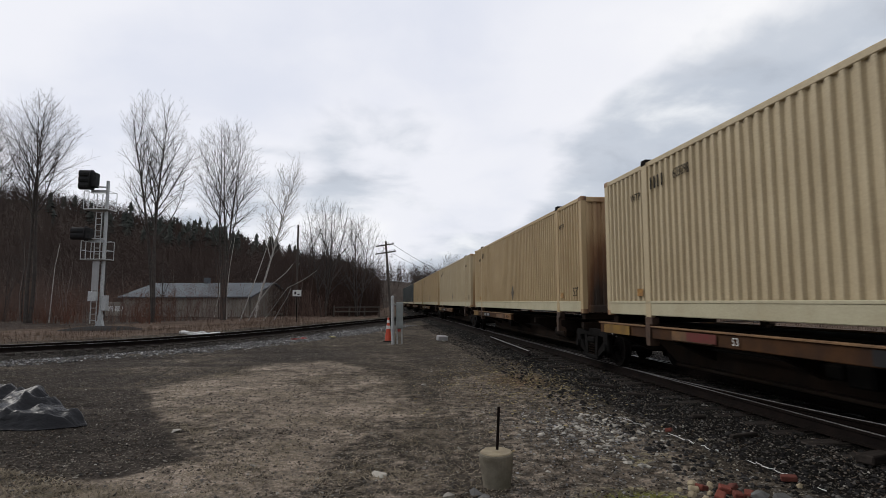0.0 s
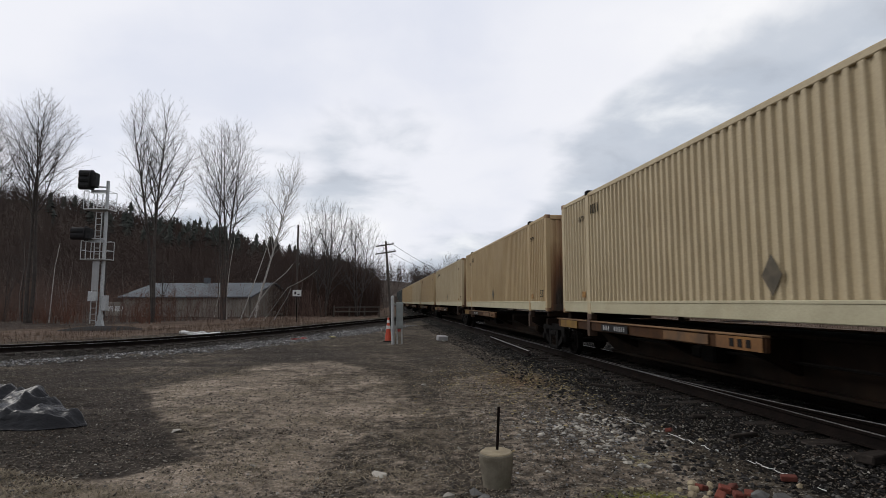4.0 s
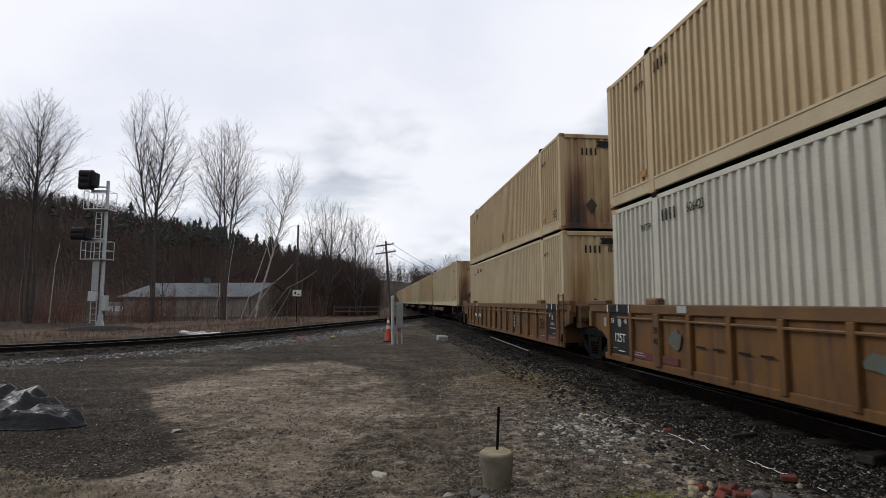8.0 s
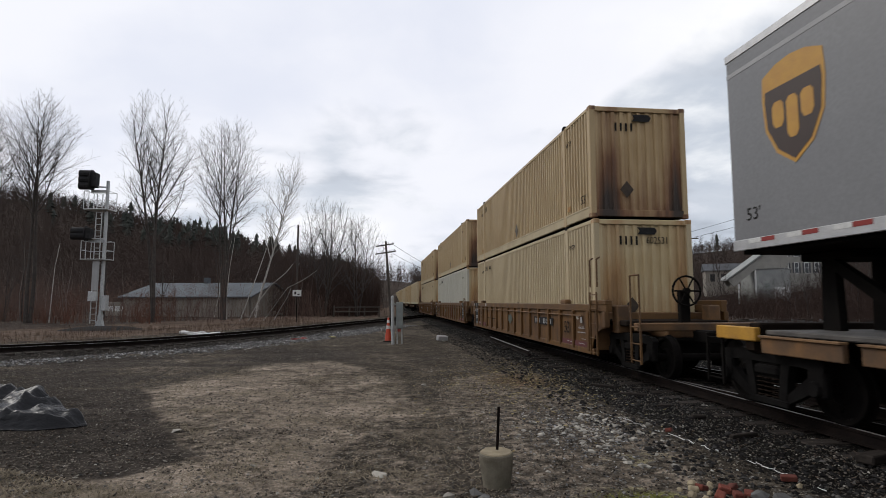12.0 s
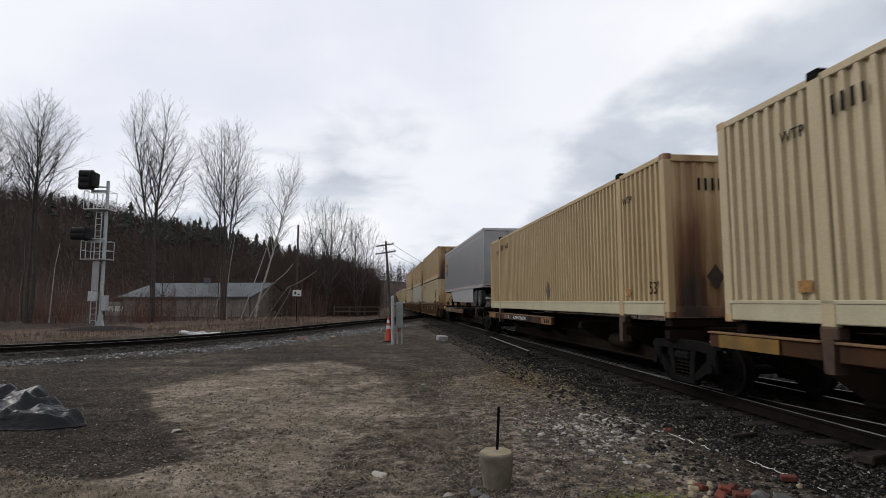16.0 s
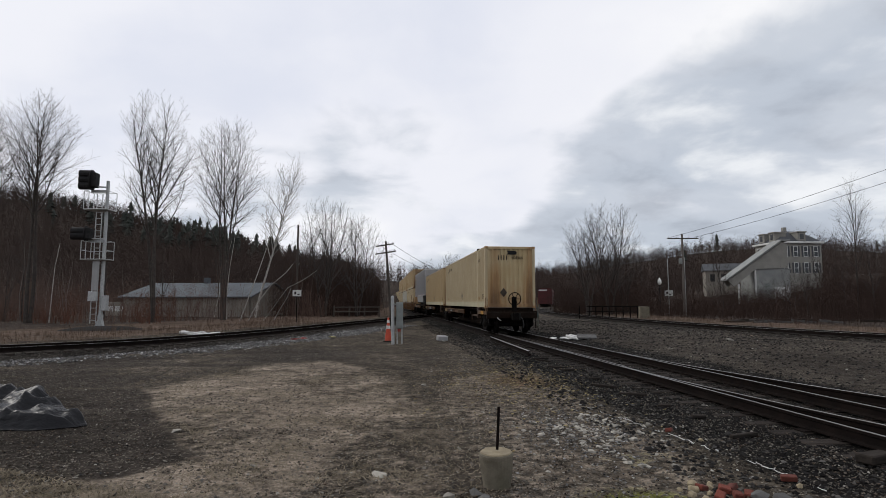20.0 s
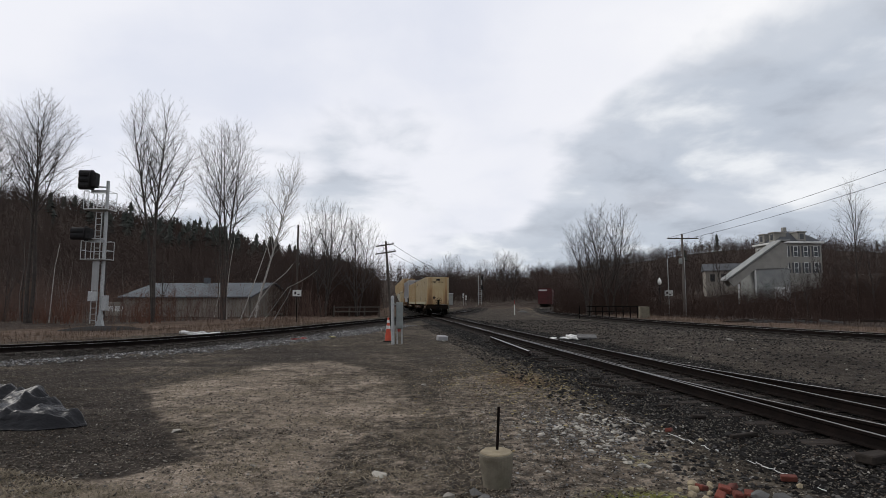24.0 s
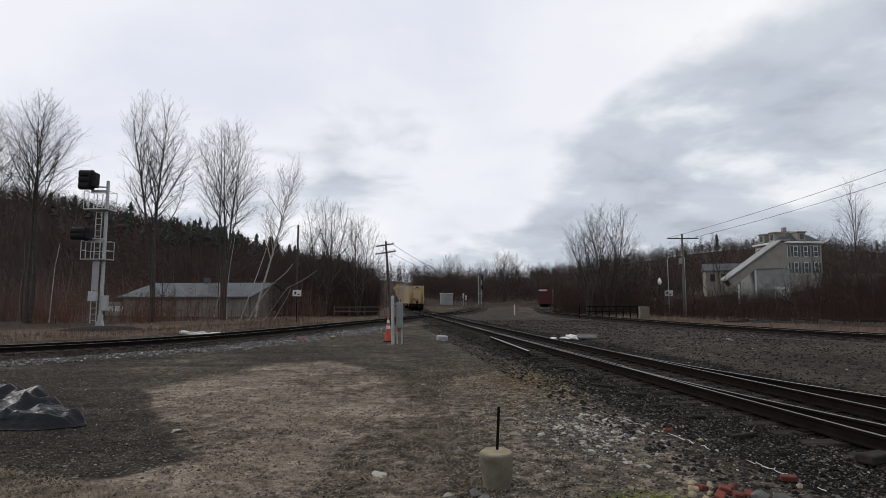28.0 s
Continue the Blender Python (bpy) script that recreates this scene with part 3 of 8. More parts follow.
def build_ground():
    xs = axis_steps(-2500, 2500, -11, 13, 0.22)
    ys = axis_steps(-2500, 4000, 2.5, 26, 0.22)
    nx, ny = len(xs), len(ys)
    verts = [(x, y, ground_height(x, y)) for y in ys for x in xs]
    faces = [(j * nx + i, j * nx + i + 1, (j + 1) * nx + i + 1, (j + 1) * nx + i) for j in range(ny - 1) for i in range(nx - 1)]
    me = bpy.data.meshes.new("ground")
    me.from_pydata(verts, [], faces)
    me.materials.append(GROUND)
    me.polygons.foreach_set("use_smooth", [True] * len(faces))
    V = np.array(verts)
    X, Y = V[:, 0], V[:, 1]
    dl, dr = path_distance(LEFT, X, Y), path_distance(RIGHT, X, Y)
    dm = np.abs(X * SIDE.x + Y * SIDE.y - LINE)
    leftward = path_distance([p + Vector((-8, 6, 0)) for p in LEFT], X, Y)
    smooth = lambda v, lo, hi: np.clip((v - lo) / (hi - lo), 0, 1)
    near = np.where((np.abs(X) < 16) & (Y > 0) & (Y < 22))[0]
    tan, dark = np.zeros(len(V)), np.zeros(len(V))
    pale = [(0.2, 4.0), (0.4, 7.0), (-0.5, 9.5), (0.0, 13.0), (1.6, 14.0), (2.6, 10.0), (3.1, 7.0), (2.7, 4.6)]
    corner = [(-8, 6.6), (-5.1, 6.0), (-3.3, 5.3), (-1.5, 4.6), (-1.5, 2.0), (-8, 2.0)]
    band = [(-16, 11.0), (-6, 11.0), (-5.2, 13.2), (-4.0, 16.2), (-1.0, 15.5), (0.5, 18), (-6, 21), (-16, 17.5)]
    for i in near:
        wx, wy = X[i] + 0.5 * noise.noise((X[i] * 0.8, Y[i] * 0.8, 21)), Y[i] + 0.9 * noise.noise((X[i] * 0.7, Y[i] * 0.5, 22))
        patchy = 0.86 + 0.7 * noise.noise((X[i] * 0.55, Y[i] * 0.4, 23)) + 0.5 * noise.noise((X[i] * 1.6, Y[i] * 1.2, 24))
        tan[i] = min(1.0, soft_in(in_poly(DIRT, wx, wy), -1.5, 1.0) * patchy * (1 - 0.38 * soft_in(X[i] + 0.12 * Y[i], -1.2, 0.6)))
        tan[i] = max(tan[i], soft_in(in_poly(corner, X[i], Y[i]), -0.3, 0.5) * 0.75)
        tan[i] = max(tan[i], soft_in(in_poly(pale, X[i], Y[i]), -0.4, 0.6) * 0.52)
        dark[i] = soft_in(in_poly(DARK_PATCH, X[i] + 0.12 * noise.noise((X[i] * 2, Y[i] * 2, 31)), Y[i] + 0.15 * noise.noise((X[i] * 2, Y[i] * 2, 32))), -0.10, 0.10)
        blots = soft_in(noise.noise((X[i] * 0.35, Y[i] * 0.8, 12)), -0.35, 0.05)
        dark[i] = max(dark[i], blots * soft_in(in_poly(band, wx, wy), -0.6, 0.8) * 0.9)
        tan[i] = max(tan[i], (1 - blots) * soft_in(in_poly(band, X[i], Y[i]), -0.6, 0.8) * 0.35)
    u = X * SIDE.x + Y * SIDE.y - LINE
    dark = np.maximum(dark, smooth(u, 1.5, 3.0) * smooth(dr, 1.5, 3.0) * np.where(X > 2, 0.62, 0) * smooth(-Y, -135, -100))
    far = smooth(np.hypot(X, Y - 30), 60, 110)
    beyond = ((X < -6) | (Y > 95)) & (dl > 1.5)
    side_left = np.where((leftward < dl) & (X < 0), 1.0, 0.0)
    side_right = np.where((dr > 2.2) & (X > 18) & (path_distance([p + Vector((8, 3, 0)) for p in RIGHT], X, Y) < dr), 1.0, 0.0)
    litter = np.maximum(np.maximum(side_left * smooth(dl, 2.5, 5.0), side_right * smooth(dr, 2.5, 6)), far)
    grass = np.where(side_right > 0, 0, smooth(dr, 1.8, 2.6) * smooth(-dr, -5.0, -3.2)) * np.where(X > 8, 1.0, 0)
    grass = np.maximum(grass, side_left * smooth(dl, 2, 3.5) * smooth(-dl, -8, -5) * 0.55)
    moss = np.exp(-(((X - 1.7) / 0.6) ** 2 + ((Y - 4.85) / 0.38) ** 2)) * 1.1
    moss = np.maximum(moss, np.exp(-(((X - 2.1) / 0.7) ** 2 + ((Y - 6.2) / 0.6) ** 2)) * 0.42)
    ballast = np.maximum.reduce([1 - smooth(dl, 2.0, 3.6), 1 - smooth(dr, 1.6, 2.6), 1 - smooth(dm, 2.45, 3.05)])
    wood = np.maximum(smooth(np.hypot(X, Y - 30), 75, 100), np.maximum(side_left * smooth(dl, 14, 20), side_right * smooth(dr, 8, 12)))
    rust = np.exp(-(((X - 1.7) / 1.1) ** 2 + ((Y - 12.2) / 1.6) ** 2)) * 0.75
    grass = grass * np.where(X > 17, 1.05, 0.35)
    for nm, a in (("tan", tan), ("rust", rust), ("dark", dark), ("grass", grass), ("litter", litter), ("moss", moss), ("ballast", ballast), ("woodfloor", wood)):
        at = me.attributes.new(nm, "FLOAT", "POINT")
        at.data.foreach_set("value", a.astype(np.float32))
    me.update()
    tagged(new("ground", me), "dark cindery rail yard ground with a tan dirt patch", "ground", kind="structure")


build_ground()

RAIL_PROF = [(-0.07, -0.17), (0.07, -0.17), (0.07, -0.155), (0.012, -0.135), (0.010, -0.045), (0.036, -0.034), (0.036, -0.004), (-0.036, -0.004), (-0.036, -0.034), (-0.010, -0.045), (-0.012, -0.135), (-0.07, -0.155)]
HEAD_PROF = [(-0.016, -0.006), (-0.014, 0.0), (0.014, 0.0), (0.016, -0.006)]


def build_track(name, path, label, tie_from=None, tie_to=None):
    tr = thing(name, label, "railway track", kind="structure")
    for u in (-0.7535, 0.7535):
        r = part("rail", MB().sweep(RAIL_PROF, offset_path(path, u, RAIL_TOP)), RAILRUST, tr)
        part("rail_head", MB().sweep(HEAD_PROF, offset_path(path, u, RAIL_TOP)), STEEL, r, "worn shiny rail head")
    return tr


def path_poses(path, step):
    acc, out = 0.0, []
    for a, b in zip(path, path[1:]):
        L = (b - a).length
        ang = math.degrees(math.atan2(-(b - a).x, (b - a).y))
        while acc < L:
            p = a + (b - a) * (acc / L)
            out.append((p, ang))
            acc += step
        acc -= L
    return out


main_track = build_track("track_main", MAIN, "railway track with shiny worn rails on timber ties")


def switch_rail(a, b, reach_far, reach_near, shiny):
    """A turnout's rail that leaves the straight one and spreads towards the yard's near end."""
    pts = []
    for k in range(15):
        f = k / 14
        s = a + (b - a) * f
        p = on_line(s, reach_far + (reach_near - reach_far) * f * f)
        pts.append((p.x, p.y, RAIL_TOP - 0.004))
    r = part("switch_rail", MB().sweep(RAIL_PROF, pts), RAILRUST, main_track, "rusty turnout rail")
    if shiny:
        part("rail_head", MB().sweep(HEAD_PROF, pts), STEEL, r, "worn shiny rail head")


switch_rail(13.0, 1.0, -0.70, 1.0, True)
switch_rail(16.5, 1.0, 0.84, 4.0, True)
left_track = build_track("track_left", LEFT, "curving railway track with rusty rails on dark ballast")
right_track = build_track("track_right", RIGHT, "low curving railway track beside dead grass")
guard = [on_line(s) for s in range(13, 46, 3)]
for u in (-0.60,):
    g = part("guard_rail", MB().sweep(RAIL_PROF, offset_path(guard, u, RAIL_TOP - 0.008)), RAILRUST, main_track)
    part("rail_head", MB().sweep(HEAD_PROF, offset_path(guard, u, RAIL_TOP - 0.008)), STEEL, g)

# joined ties of the two other tracks and of the far main line
def joined_ties(path, parent, skip=None):
    mb = MB()
    rnd = random.Random(5)
    for p, ang in path_poses(path, 0.56):
        if skip and skip(p):
            continue
        mb.cbox(-1.3, 1.3, -0.11, 0.11, -0.2, -0.035, 0.015, pose(p.x, p.y, rnd.uniform(-0.01, 0.01), 0, 0, ang + rnd.uniform(-1.5, 1.5)))
    ob = part("ties", mb, TIE, parent)
    ob["kind"] = "stuff"


joined_ties(LEFT, left_track)
joined_ties(RIGHT, right_track)
joined_ties(MAIN, main_track, lambda p: p.y < 100)


def ballast_bed(name, path, parent, half, top):
    """A low uneven bank of stone under a track."""
    mb = MB()
    prof = [(-half - 0.5, -0.26), (-half, top - 0.06), (-1.2, top), (-0.9, top + 0.01), (0.9, top + 0.01), (1.2, top), (half, top - 0.06), (half + 0.5, -0.26)]
    rows = []
    for i, p in enumerate(path):
        d = (path[min(i + 1, len(path) - 1)] - path[max(i - 1, 0)]).normalized()
        s = Vector((d.y, -d.x, 0))
        rows.append([p + s * u + Vector((0, 0, w + 0.02 * noise.noise((p.x * 0.7 + u, p.y * 0.7, 5)))) for u, w in prof])
    n = len(prof)
    mb.add([v for r in rows for v in r], [(i * n + k, i * n + k + 1, (i + 1) * n + k + 1, (i + 1) * n + k) for i in range(len(rows) - 1) for k in range(n - 1)])
    me = mb.mesh(name, BALLAST, True)
    ob = part(name, fix(me), None, parent)


BALLAST = gravel_mat("grey_ballast", ((0.016, 0.015, 0.014), (0.045, 0.042, 0.040), (0.012, 0.011, 0.011), (0.20, 0.195, 0.185)), 16)
ballast_bed("ballast", LEFT, left_track, 1.6, -0.09)
ballast_bed("ballast", RIGHT, right_track, 1.5, -0.09)


def scatter_stones(name, label, count, place, size, seed, material):
    """Loose stones: squashed, turned octahedra."""
    rnd = random.Random(seed)
    V, F = [], []
    base = [(1, 0, 0), (-1, 0, 0), (0, 1, 0), (0, -1, 0), (0, 0, 1), (0, 0, -1)]
    tri = [(0, 2, 4), (2, 1, 4), (1, 3, 4), (3, 0, 4), (2, 0, 5), (1, 2, 5), (3, 1, 5), (0, 3, 5)]
    k = 0
    while k < count:
        p = place(rnd)
        if p is None:
            continue
        x, y, s = p
        z = ground_height(x, y)
        a, c, sn = rnd.uniform(0, 6.28), 0, 0
        c, sn = math.cos(a), math.sin(a)
        r = s * rnd.choice(size)
        sx, sy, sz = r * rnd.uniform(0.6, 1.3), r * rnd.uniform(0.6, 1.2), r * rnd.uniform(0.4, 0.8)
        o = len(V)
        for u, v, w in base:
            u, v, w = u * sx + rnd.uniform(-0.3, 0.3) * r, v * sy + rnd.uniform(-0.3, 0.3) * r, w * sz + rnd.uniform(-0.2, 0.2) * r
            V.append((x + u * c - v * sn, y + u * sn + v * c, z + w + sz * 0.3))
        F += [tuple(o + i for i in t) for t in tri]
        k += 1
    me = bpy.data.meshes.new(name)
    me.from_pydata(V, [], F)
    me.materials.append(material)
    tagged(new(name, me), label, "stones", kind="stuff")


def along_main(rnd):
    s = 2 + 40 * rnd.random() ** 1.6
    x = rnd.choice((rnd.uniform(-3.6, -0.9), rnd.uniform(-3.6, -1.3), rnd.uniform(-0.6, 0.6), rnd.uniform(0.9, 3.0)))
    p = on_line(s, x)
    return (p.x, p.y, 1.0)


def over_yard(rnd):
    y = 3.5 + 26 * rnd.random() ** 1.8
    x = rnd.uniform(-0.85, 0.8) * (y + 1)
    if in_poly(DIRT, x, y) > 0 and rnd.random() < 0.35 or line_side(x, y) > -1.0 or rnd.random() < 0.8 and in_poly(DARK_PATCH, x, y) > -0.1:
        return None
    return (x, y, 0.75)


def far_side(rnd):
    s = 8 + 44 * rnd.random() ** 1.3
    p = on_line(s, rnd.uniform(1.6, 13.0))
    return None if off_track(RIGHT_AT, p.x, p.y) < 1.6 else (p.x, p.y, 1.0 + 0.03 * s)


def clod_place(rnd):
    y = 3.6 + 15 * rnd.random() ** 1.7
    x = rnd.uniform(-0.85, 0.45) * (y + 1)
    lump = noise.noise((x * 0.9, y * 0.9, 61)) + 0.5 * noise.noise((x * 2.3, y * 2.3, 62))
    return None if lump < 0.02 or line_side(x, y) > -3.2 else (x, y, 1.0)


def along_left(rnd):
    p = rnd.choice(LEFT_NEAR)
    w = 1.6 + 4.6 * rnd.random() ** 0.8
    return (p.x + w * 0.75 + rnd.uniform(-0.3, 0.3), p.y - w * 0.65 + rnd.uniform(-0.3, 0.3), 1.2)


LEFT_NEAR = [p for p in smooth_path([(p.x, p.y) for p in LEFT], 0.3) if 8 < p.y < 45]
scatter_stones("ballast_stones", "coarse dark ballast stones beside the rails", 14000, along_main, (0.018, 0.025, 0.032, 0.04), 11, STONES)
scatter_stones("gravel", "scattered pale and dark gravel on the yard", 42000, over_yard, (0.006, 0.007, 0.009, 0.011, 0.014, 0.019, 0.028), 12, YARD_STONES)
scatter_stones("ballast_stones", "coarse grey ballast stones below the curving track", 13000, along_left, (0.024, 0.03, 0.038, 0.048), 13, PALE_STONES)


def rubble_spot(rnd):
    return (rnd.gauss(1.9, 0.5), rnd.gauss(7.5, 0.9), 1.0) if rnd.random() < 0.75 else (rnd.gauss(1.5, 1.0), rnd.gauss(8.2, 2.0), 0.8)


scatter_stones("rubble_chips", "small pale rubble chips strewn round the heap", 2600, rubble_spot, (0.007, 0.010, 0.014, 0.02), 17, PALE_STONES)
CLODS = mat("crumbly_earth_clods", (0.1, 0.1, 0.1), (0.1, 0.1, 0.1), 0.95, spec=0.04, scale=3, fine=30, bump=0.2)
stone_random(CLODS, (0.055, 0.048, 0.041), (0.10, 0.086, 0.072), (0.15, 0.13, 0.108), (0.20, 0.176, 0.148))
scatter_stones("earth_clods", "crumbs and clods of dark earth on the dirt", 16000, clod_place, (0.005, 0.007, 0.010, 0.014, 0.020), 14, CLODS)
scatter_stones("gravel", "scattered dark gravel beyond the main track", 9000, far_side, (0.010, 0.014, 0.02, 0.03), 15, STONES)
scatter_stones("gravel", "pale specks of gravel beyond the main track", 2600, far_side, (0.010, 0.014, 0.02), 16, YARD_STONES)


def debris(name, label, count, place, seed, material, lmin, lmax, wmin, wmax):
    """Small flat chips, leaves and splinters lying about."""
    rnd = random.Random(seed)
    V, F = [], []
    k = 0
    while k < count:
        p = place(rnd)
        if p is None:
            continue
        x, y, s = p
        z = ground_height(x, y) + 0.012
        a = rnd.uniform(0, 6.28)
        L, W = rnd.uniform(lmin, lmax), rnd.uniform(wmin, wmax)
        c, sn = math.cos(a), math.sin(a)
        t1, t2, o = rnd.uniform(-0.3, 0.3), rnd.uniform(-0.3, 0.3), len(V)
        for u, v in ((-L, -W), (L, -W * 0.6), (L * 0.8, W), (-L * 0.7, W * 0.8)):
            V.append((x + u * c - v * sn, y + u * sn + v * c, z + u * t1 + v * t2 + 0.004))
        V.append((x, y, z - 0.012))
        F += [(o, o + 1, o + 2, o + 3), (o, o + 4, o + 1), (o + 1, o + 4, o + 2), (o + 2, o + 4, o + 3), (o + 3, o + 4, o)]
        k += 1
    me = bpy.data.meshes.new(name)
    me.from_pydata(V, [], F)
    me.materials.append(material)
    tagged(new(name, me), label, "litter", kind="stuff")


def whole_yard(rnd):
    y = 3.5 + 26 * rnd.random() ** 1.6
    x = rnd.uniform(-0.85, 0.8) * (y + 1)
    return None if line_side(x, y) > -1.0 or (rnd.random() < 0.8 and in_poly(DIRT, x, y) > -0.3) else (x, y, 1.0)


def leaf_drift(rnd):
    return (rnd.gauss(1.6, 0.9), rnd.gauss(12.2, 2.0), 1.0)


FALLEN = mat("yellowed_fallen_leaves", (0.30, 0.245, 0.12), (0.17, 0.13, 0.06), 0.9, scale=3, fine=30, bump=0)
debris("fallen_leaves", "yellowed fallen leaves drifted on the rusty gravel", 900, leaf_drift, 57, FALLEN, 0.012, 0.034, 0.008, 0.02)
CHIPS = mat("pale_weathered_chips", (0.22, 0.205, 0.175), (0.12, 0.108, 0.09), 0.9, scale=3, fine=30, bump=0)
DEADLEAF = mat("brown_dead_leaf", (0.085, 0.058, 0.038), (0.05, 0.036, 0.026), 0.9, scale=3, fine=30, bump=0)
debris("wood_chips", "pale splinters and chips scattered over the yard", 1500, whole_yard, 51, CHIPS, 0.008, 0.032, 0.004, 0.011)
debris("dead_leaves", "brown dead leaves and bark scattered over the yard", 5000, whole_yard, 52, DEADLEAF, 0.008, 0.024, 0.005, 0.012)
debris("dark_cinders", "black cinder crumbs scattered over the yard", 1500, whole_yard, 53, BLACK, 0.006, 0.018, 0.005, 0.014)

# ---------------------------------------------------------------- the train
LEFTFACE = Matrix(((0, 0, -1, 0), (-1, 0, 0, 0), (0, 1, 0, 0), (0, 0, 0, 1)))      # writing on the side that faces the yard
REARFACE = Matrix(((1, 0, 0, 0), (0, 0, -1, 0), (0, 1, 0, 0), (0, 0, 0, 1)))       # writing on the rear end
MOVING = []                             # (thing, place along the train)


def travelled(t):
    """How far the train has gone, less its place at 18 s; it slows a little."""
    q = t - 18
    return 8.85 * q - 0.025 * q * q


def side_mark(x, y, z):
    return Matrix.Translation((x, y, z)) @ LEFTFACE


def corrugated(y0, y1, z0, z1, pitch, depth, x, inward):
    """An upright trapezoid-ribbed sheet in the plane x, running along y."""
    mb, ys = MB(), []
    n = round((y1 - y0) / pitch)
    p = (y1 - y0) / n
    for i in range(n):
        b = y0 + i * p
        ys += [(b, 0), (b + p * 0.34, 0), (b + p * 0.46, depth), (b + p * 0.88, depth)]
    ys.append((y1, 0))
    vs = [(x + inward * d, y, z) for z in (z0, z1) for y, d in ys]
    m = len(ys)
    mb.add(vs, [(i, i + 1, m + i + 1, m + i) for i in range(m - 1)])
    return mb


C_LEN, C_W, C_H = 16.15, 2.59, 2.90
MESHES = {}


def shared(key, make):
    if key not in MESHES:
        MESHES[key] = make()
    return MESHES[key]


def text_mesh(body, size, material):
    return shared(("text", body, size, material.name), lambda: writing(body, size, material))


def container(paint, end_paint, label, number="", group="containers on the train", sticker=True, placard=True, sill=None, spot=-0.5):
    """A 53-foot corrugated container; its origin lies at the middle of its base, y forward."""
    ob = thing("container", label, "container", group=group)
    hl, hw = C_LEN / 2, C_W / 2
    sill = sill or SILL

    def sh(nm, f, material):
        return shared((nm, material.name), lambda: fix(f().mesh(nm, material)))

    half = Matrix.Rotation(math.pi, 4, "Z")
    for m in (None, half):
        part("side_panel", sh("side_panel", lambda: corrugated(-hl + 0.1, hl - 0.1, 0.29, C_H - 0.1, 0.21, 0.05, -hw + 0.012, 1), paint), None, ob, m=m)
        part("bottom_rail", sh("bottom_rail", lambda: MB().cbox(-hw, -hw + 0.06, -hl + 0.12, hl - 0.12, 0.03, 0.28, 0.012).cbox(-hw - 0.012, -hw + 0.02, -hl + 0.12, hl - 0.12, 0.255, 0.30, 0.006), sill), None, ob, m=m)
        part("top_rail", sh("top_rail", lambda: MB().cbox(-hw + 0.004, -hw + 0.07, -hl + 0.1, hl - 0.1, C_H - 0.11, C_H - 0.015, 0.01), paint), None, ob, m=m)
        for y in (-6.095, 6.095):
            part("middle_post", sh("middle_post", lambda: MB().cbox(-hw - 0.012, -hw + 0.08, -0.11, 0.11, 0.0, C_H - 0.02, 0.01), paint), None, ob, m=(m or Matrix()) @ Matrix.Translation((0, y, 0)))
            part("post_cap", sh("post_cap", lambda: MB().cbox(-hw - 0.02, -hw + 0.14, -0.1, 0.1, C_H - 0.07, C_H + 0.045, 0.014), SHADED_GRIME), None, ob, "dark lifting casting", m=(m or Matrix()) @ Matrix.Translation((0, y, 0)))
        for s in (-1, 1):
            part("corner_post", sh("corner_post", lambda: MB().cbox(-hw, -hw + 0.14, -0.1, 0.1, 0.06, C_H - 0.06, 0.015), paint), None, ob, m=(m or Matrix()) @ Matrix.Translation((0, s * (hl - 0.1), 0)))
            for z in (0.0, C_H - 0.118):
                part("corner_casting", sh("corner_casting", lambda: MB().cbox(-hw - 0.004, -hw + 0.16, -0.09, 0.09, 0, 0.118, 0.014), end_paint), None, ob, m=(m or Matrix()) @ Matrix.Translation((0, s * (hl - 0.085), z)))
    for nm, m in (("rear_panel", None), ("front_panel", half)):
        def make():
            mb = MB()
            c = corrugated(-hw + 0.13, hw - 0.13, 0.2, C_H - 0.14, 0.23, 0.045, 0, 1)
            mb.add([(y, -hl + 0.03 + x, z) for x, y, z in c.v], c.f)
            mb.cbox(-hw + 0.1, hw - 0.1, -hl + 0.005, -hl + 0.08, 0.03, 0.2, 0.01)
            return mb.cbox(-hw + 0.1, hw - 0.1, -hl + 0.005, -hl + 0.08, C_H - 0.14, C_H - 0.02, 0.01)
        part(nm, sh("end_panel", make, end_paint), None, ob, m=m)
    part("roof", sh("roof", lambda: MB().cbox(-hw + 0.02, hw - 0.02, -hl + 0.03, hl - 0.03, C_H - 0.06, C_H - 0.008, 0.01), paint), None, ob)
    part("floor", sh("floor", lambda: MB().box(-hw + 0.03, hw - 0.03, -hl + 0.1, hl - 0.1, 0.06, 0.16), SHADED_GRIME), None, ob)
    diamond = shared("diamond", lambda: fix(MB().prism([(0, -0.27), (0.2, 0), (0, 0.27), (-0.2, 0)], 0, 0.006, "z").mesh("placard", LIGHT_GREY_DIRTY)))
    dull = shared("dull_diamond", lambda: fix(MB().prism([(0, -0.22), (0.18, 0), (0, 0.22), (-0.18, 0)], 0, 0.006, "z").mesh("placard", PLACARD_DARK)))
    if placard:
        part("placard", diamond, None, ob, "grey diamond placard holder", m=side_mark(-hw - 0.004, spot, 0.62))
        part("placard", dull, None, ob, "dark diamond placard holder", m=Matrix.Translation((-0.35, -hl - 0.006, 0.72)) @ REARFACE)
    if sticker:
        for y in (-6.45, 6.42):
            part("sticker", shared("sticker", lambda: fix(MB().box(-0.12, 0.12, -0.07, 0.07, 0, 0.005).mesh("sticker", LABEL))), None, ob, "yellow warning sticker", m=side_mark(-hw - 0.003, y, 0.46))
    part("length_mark", text_mesh("53'", 0.32, INK), None, ob, m=side_mark(-hw - 0.003, -7.55, 0.52))
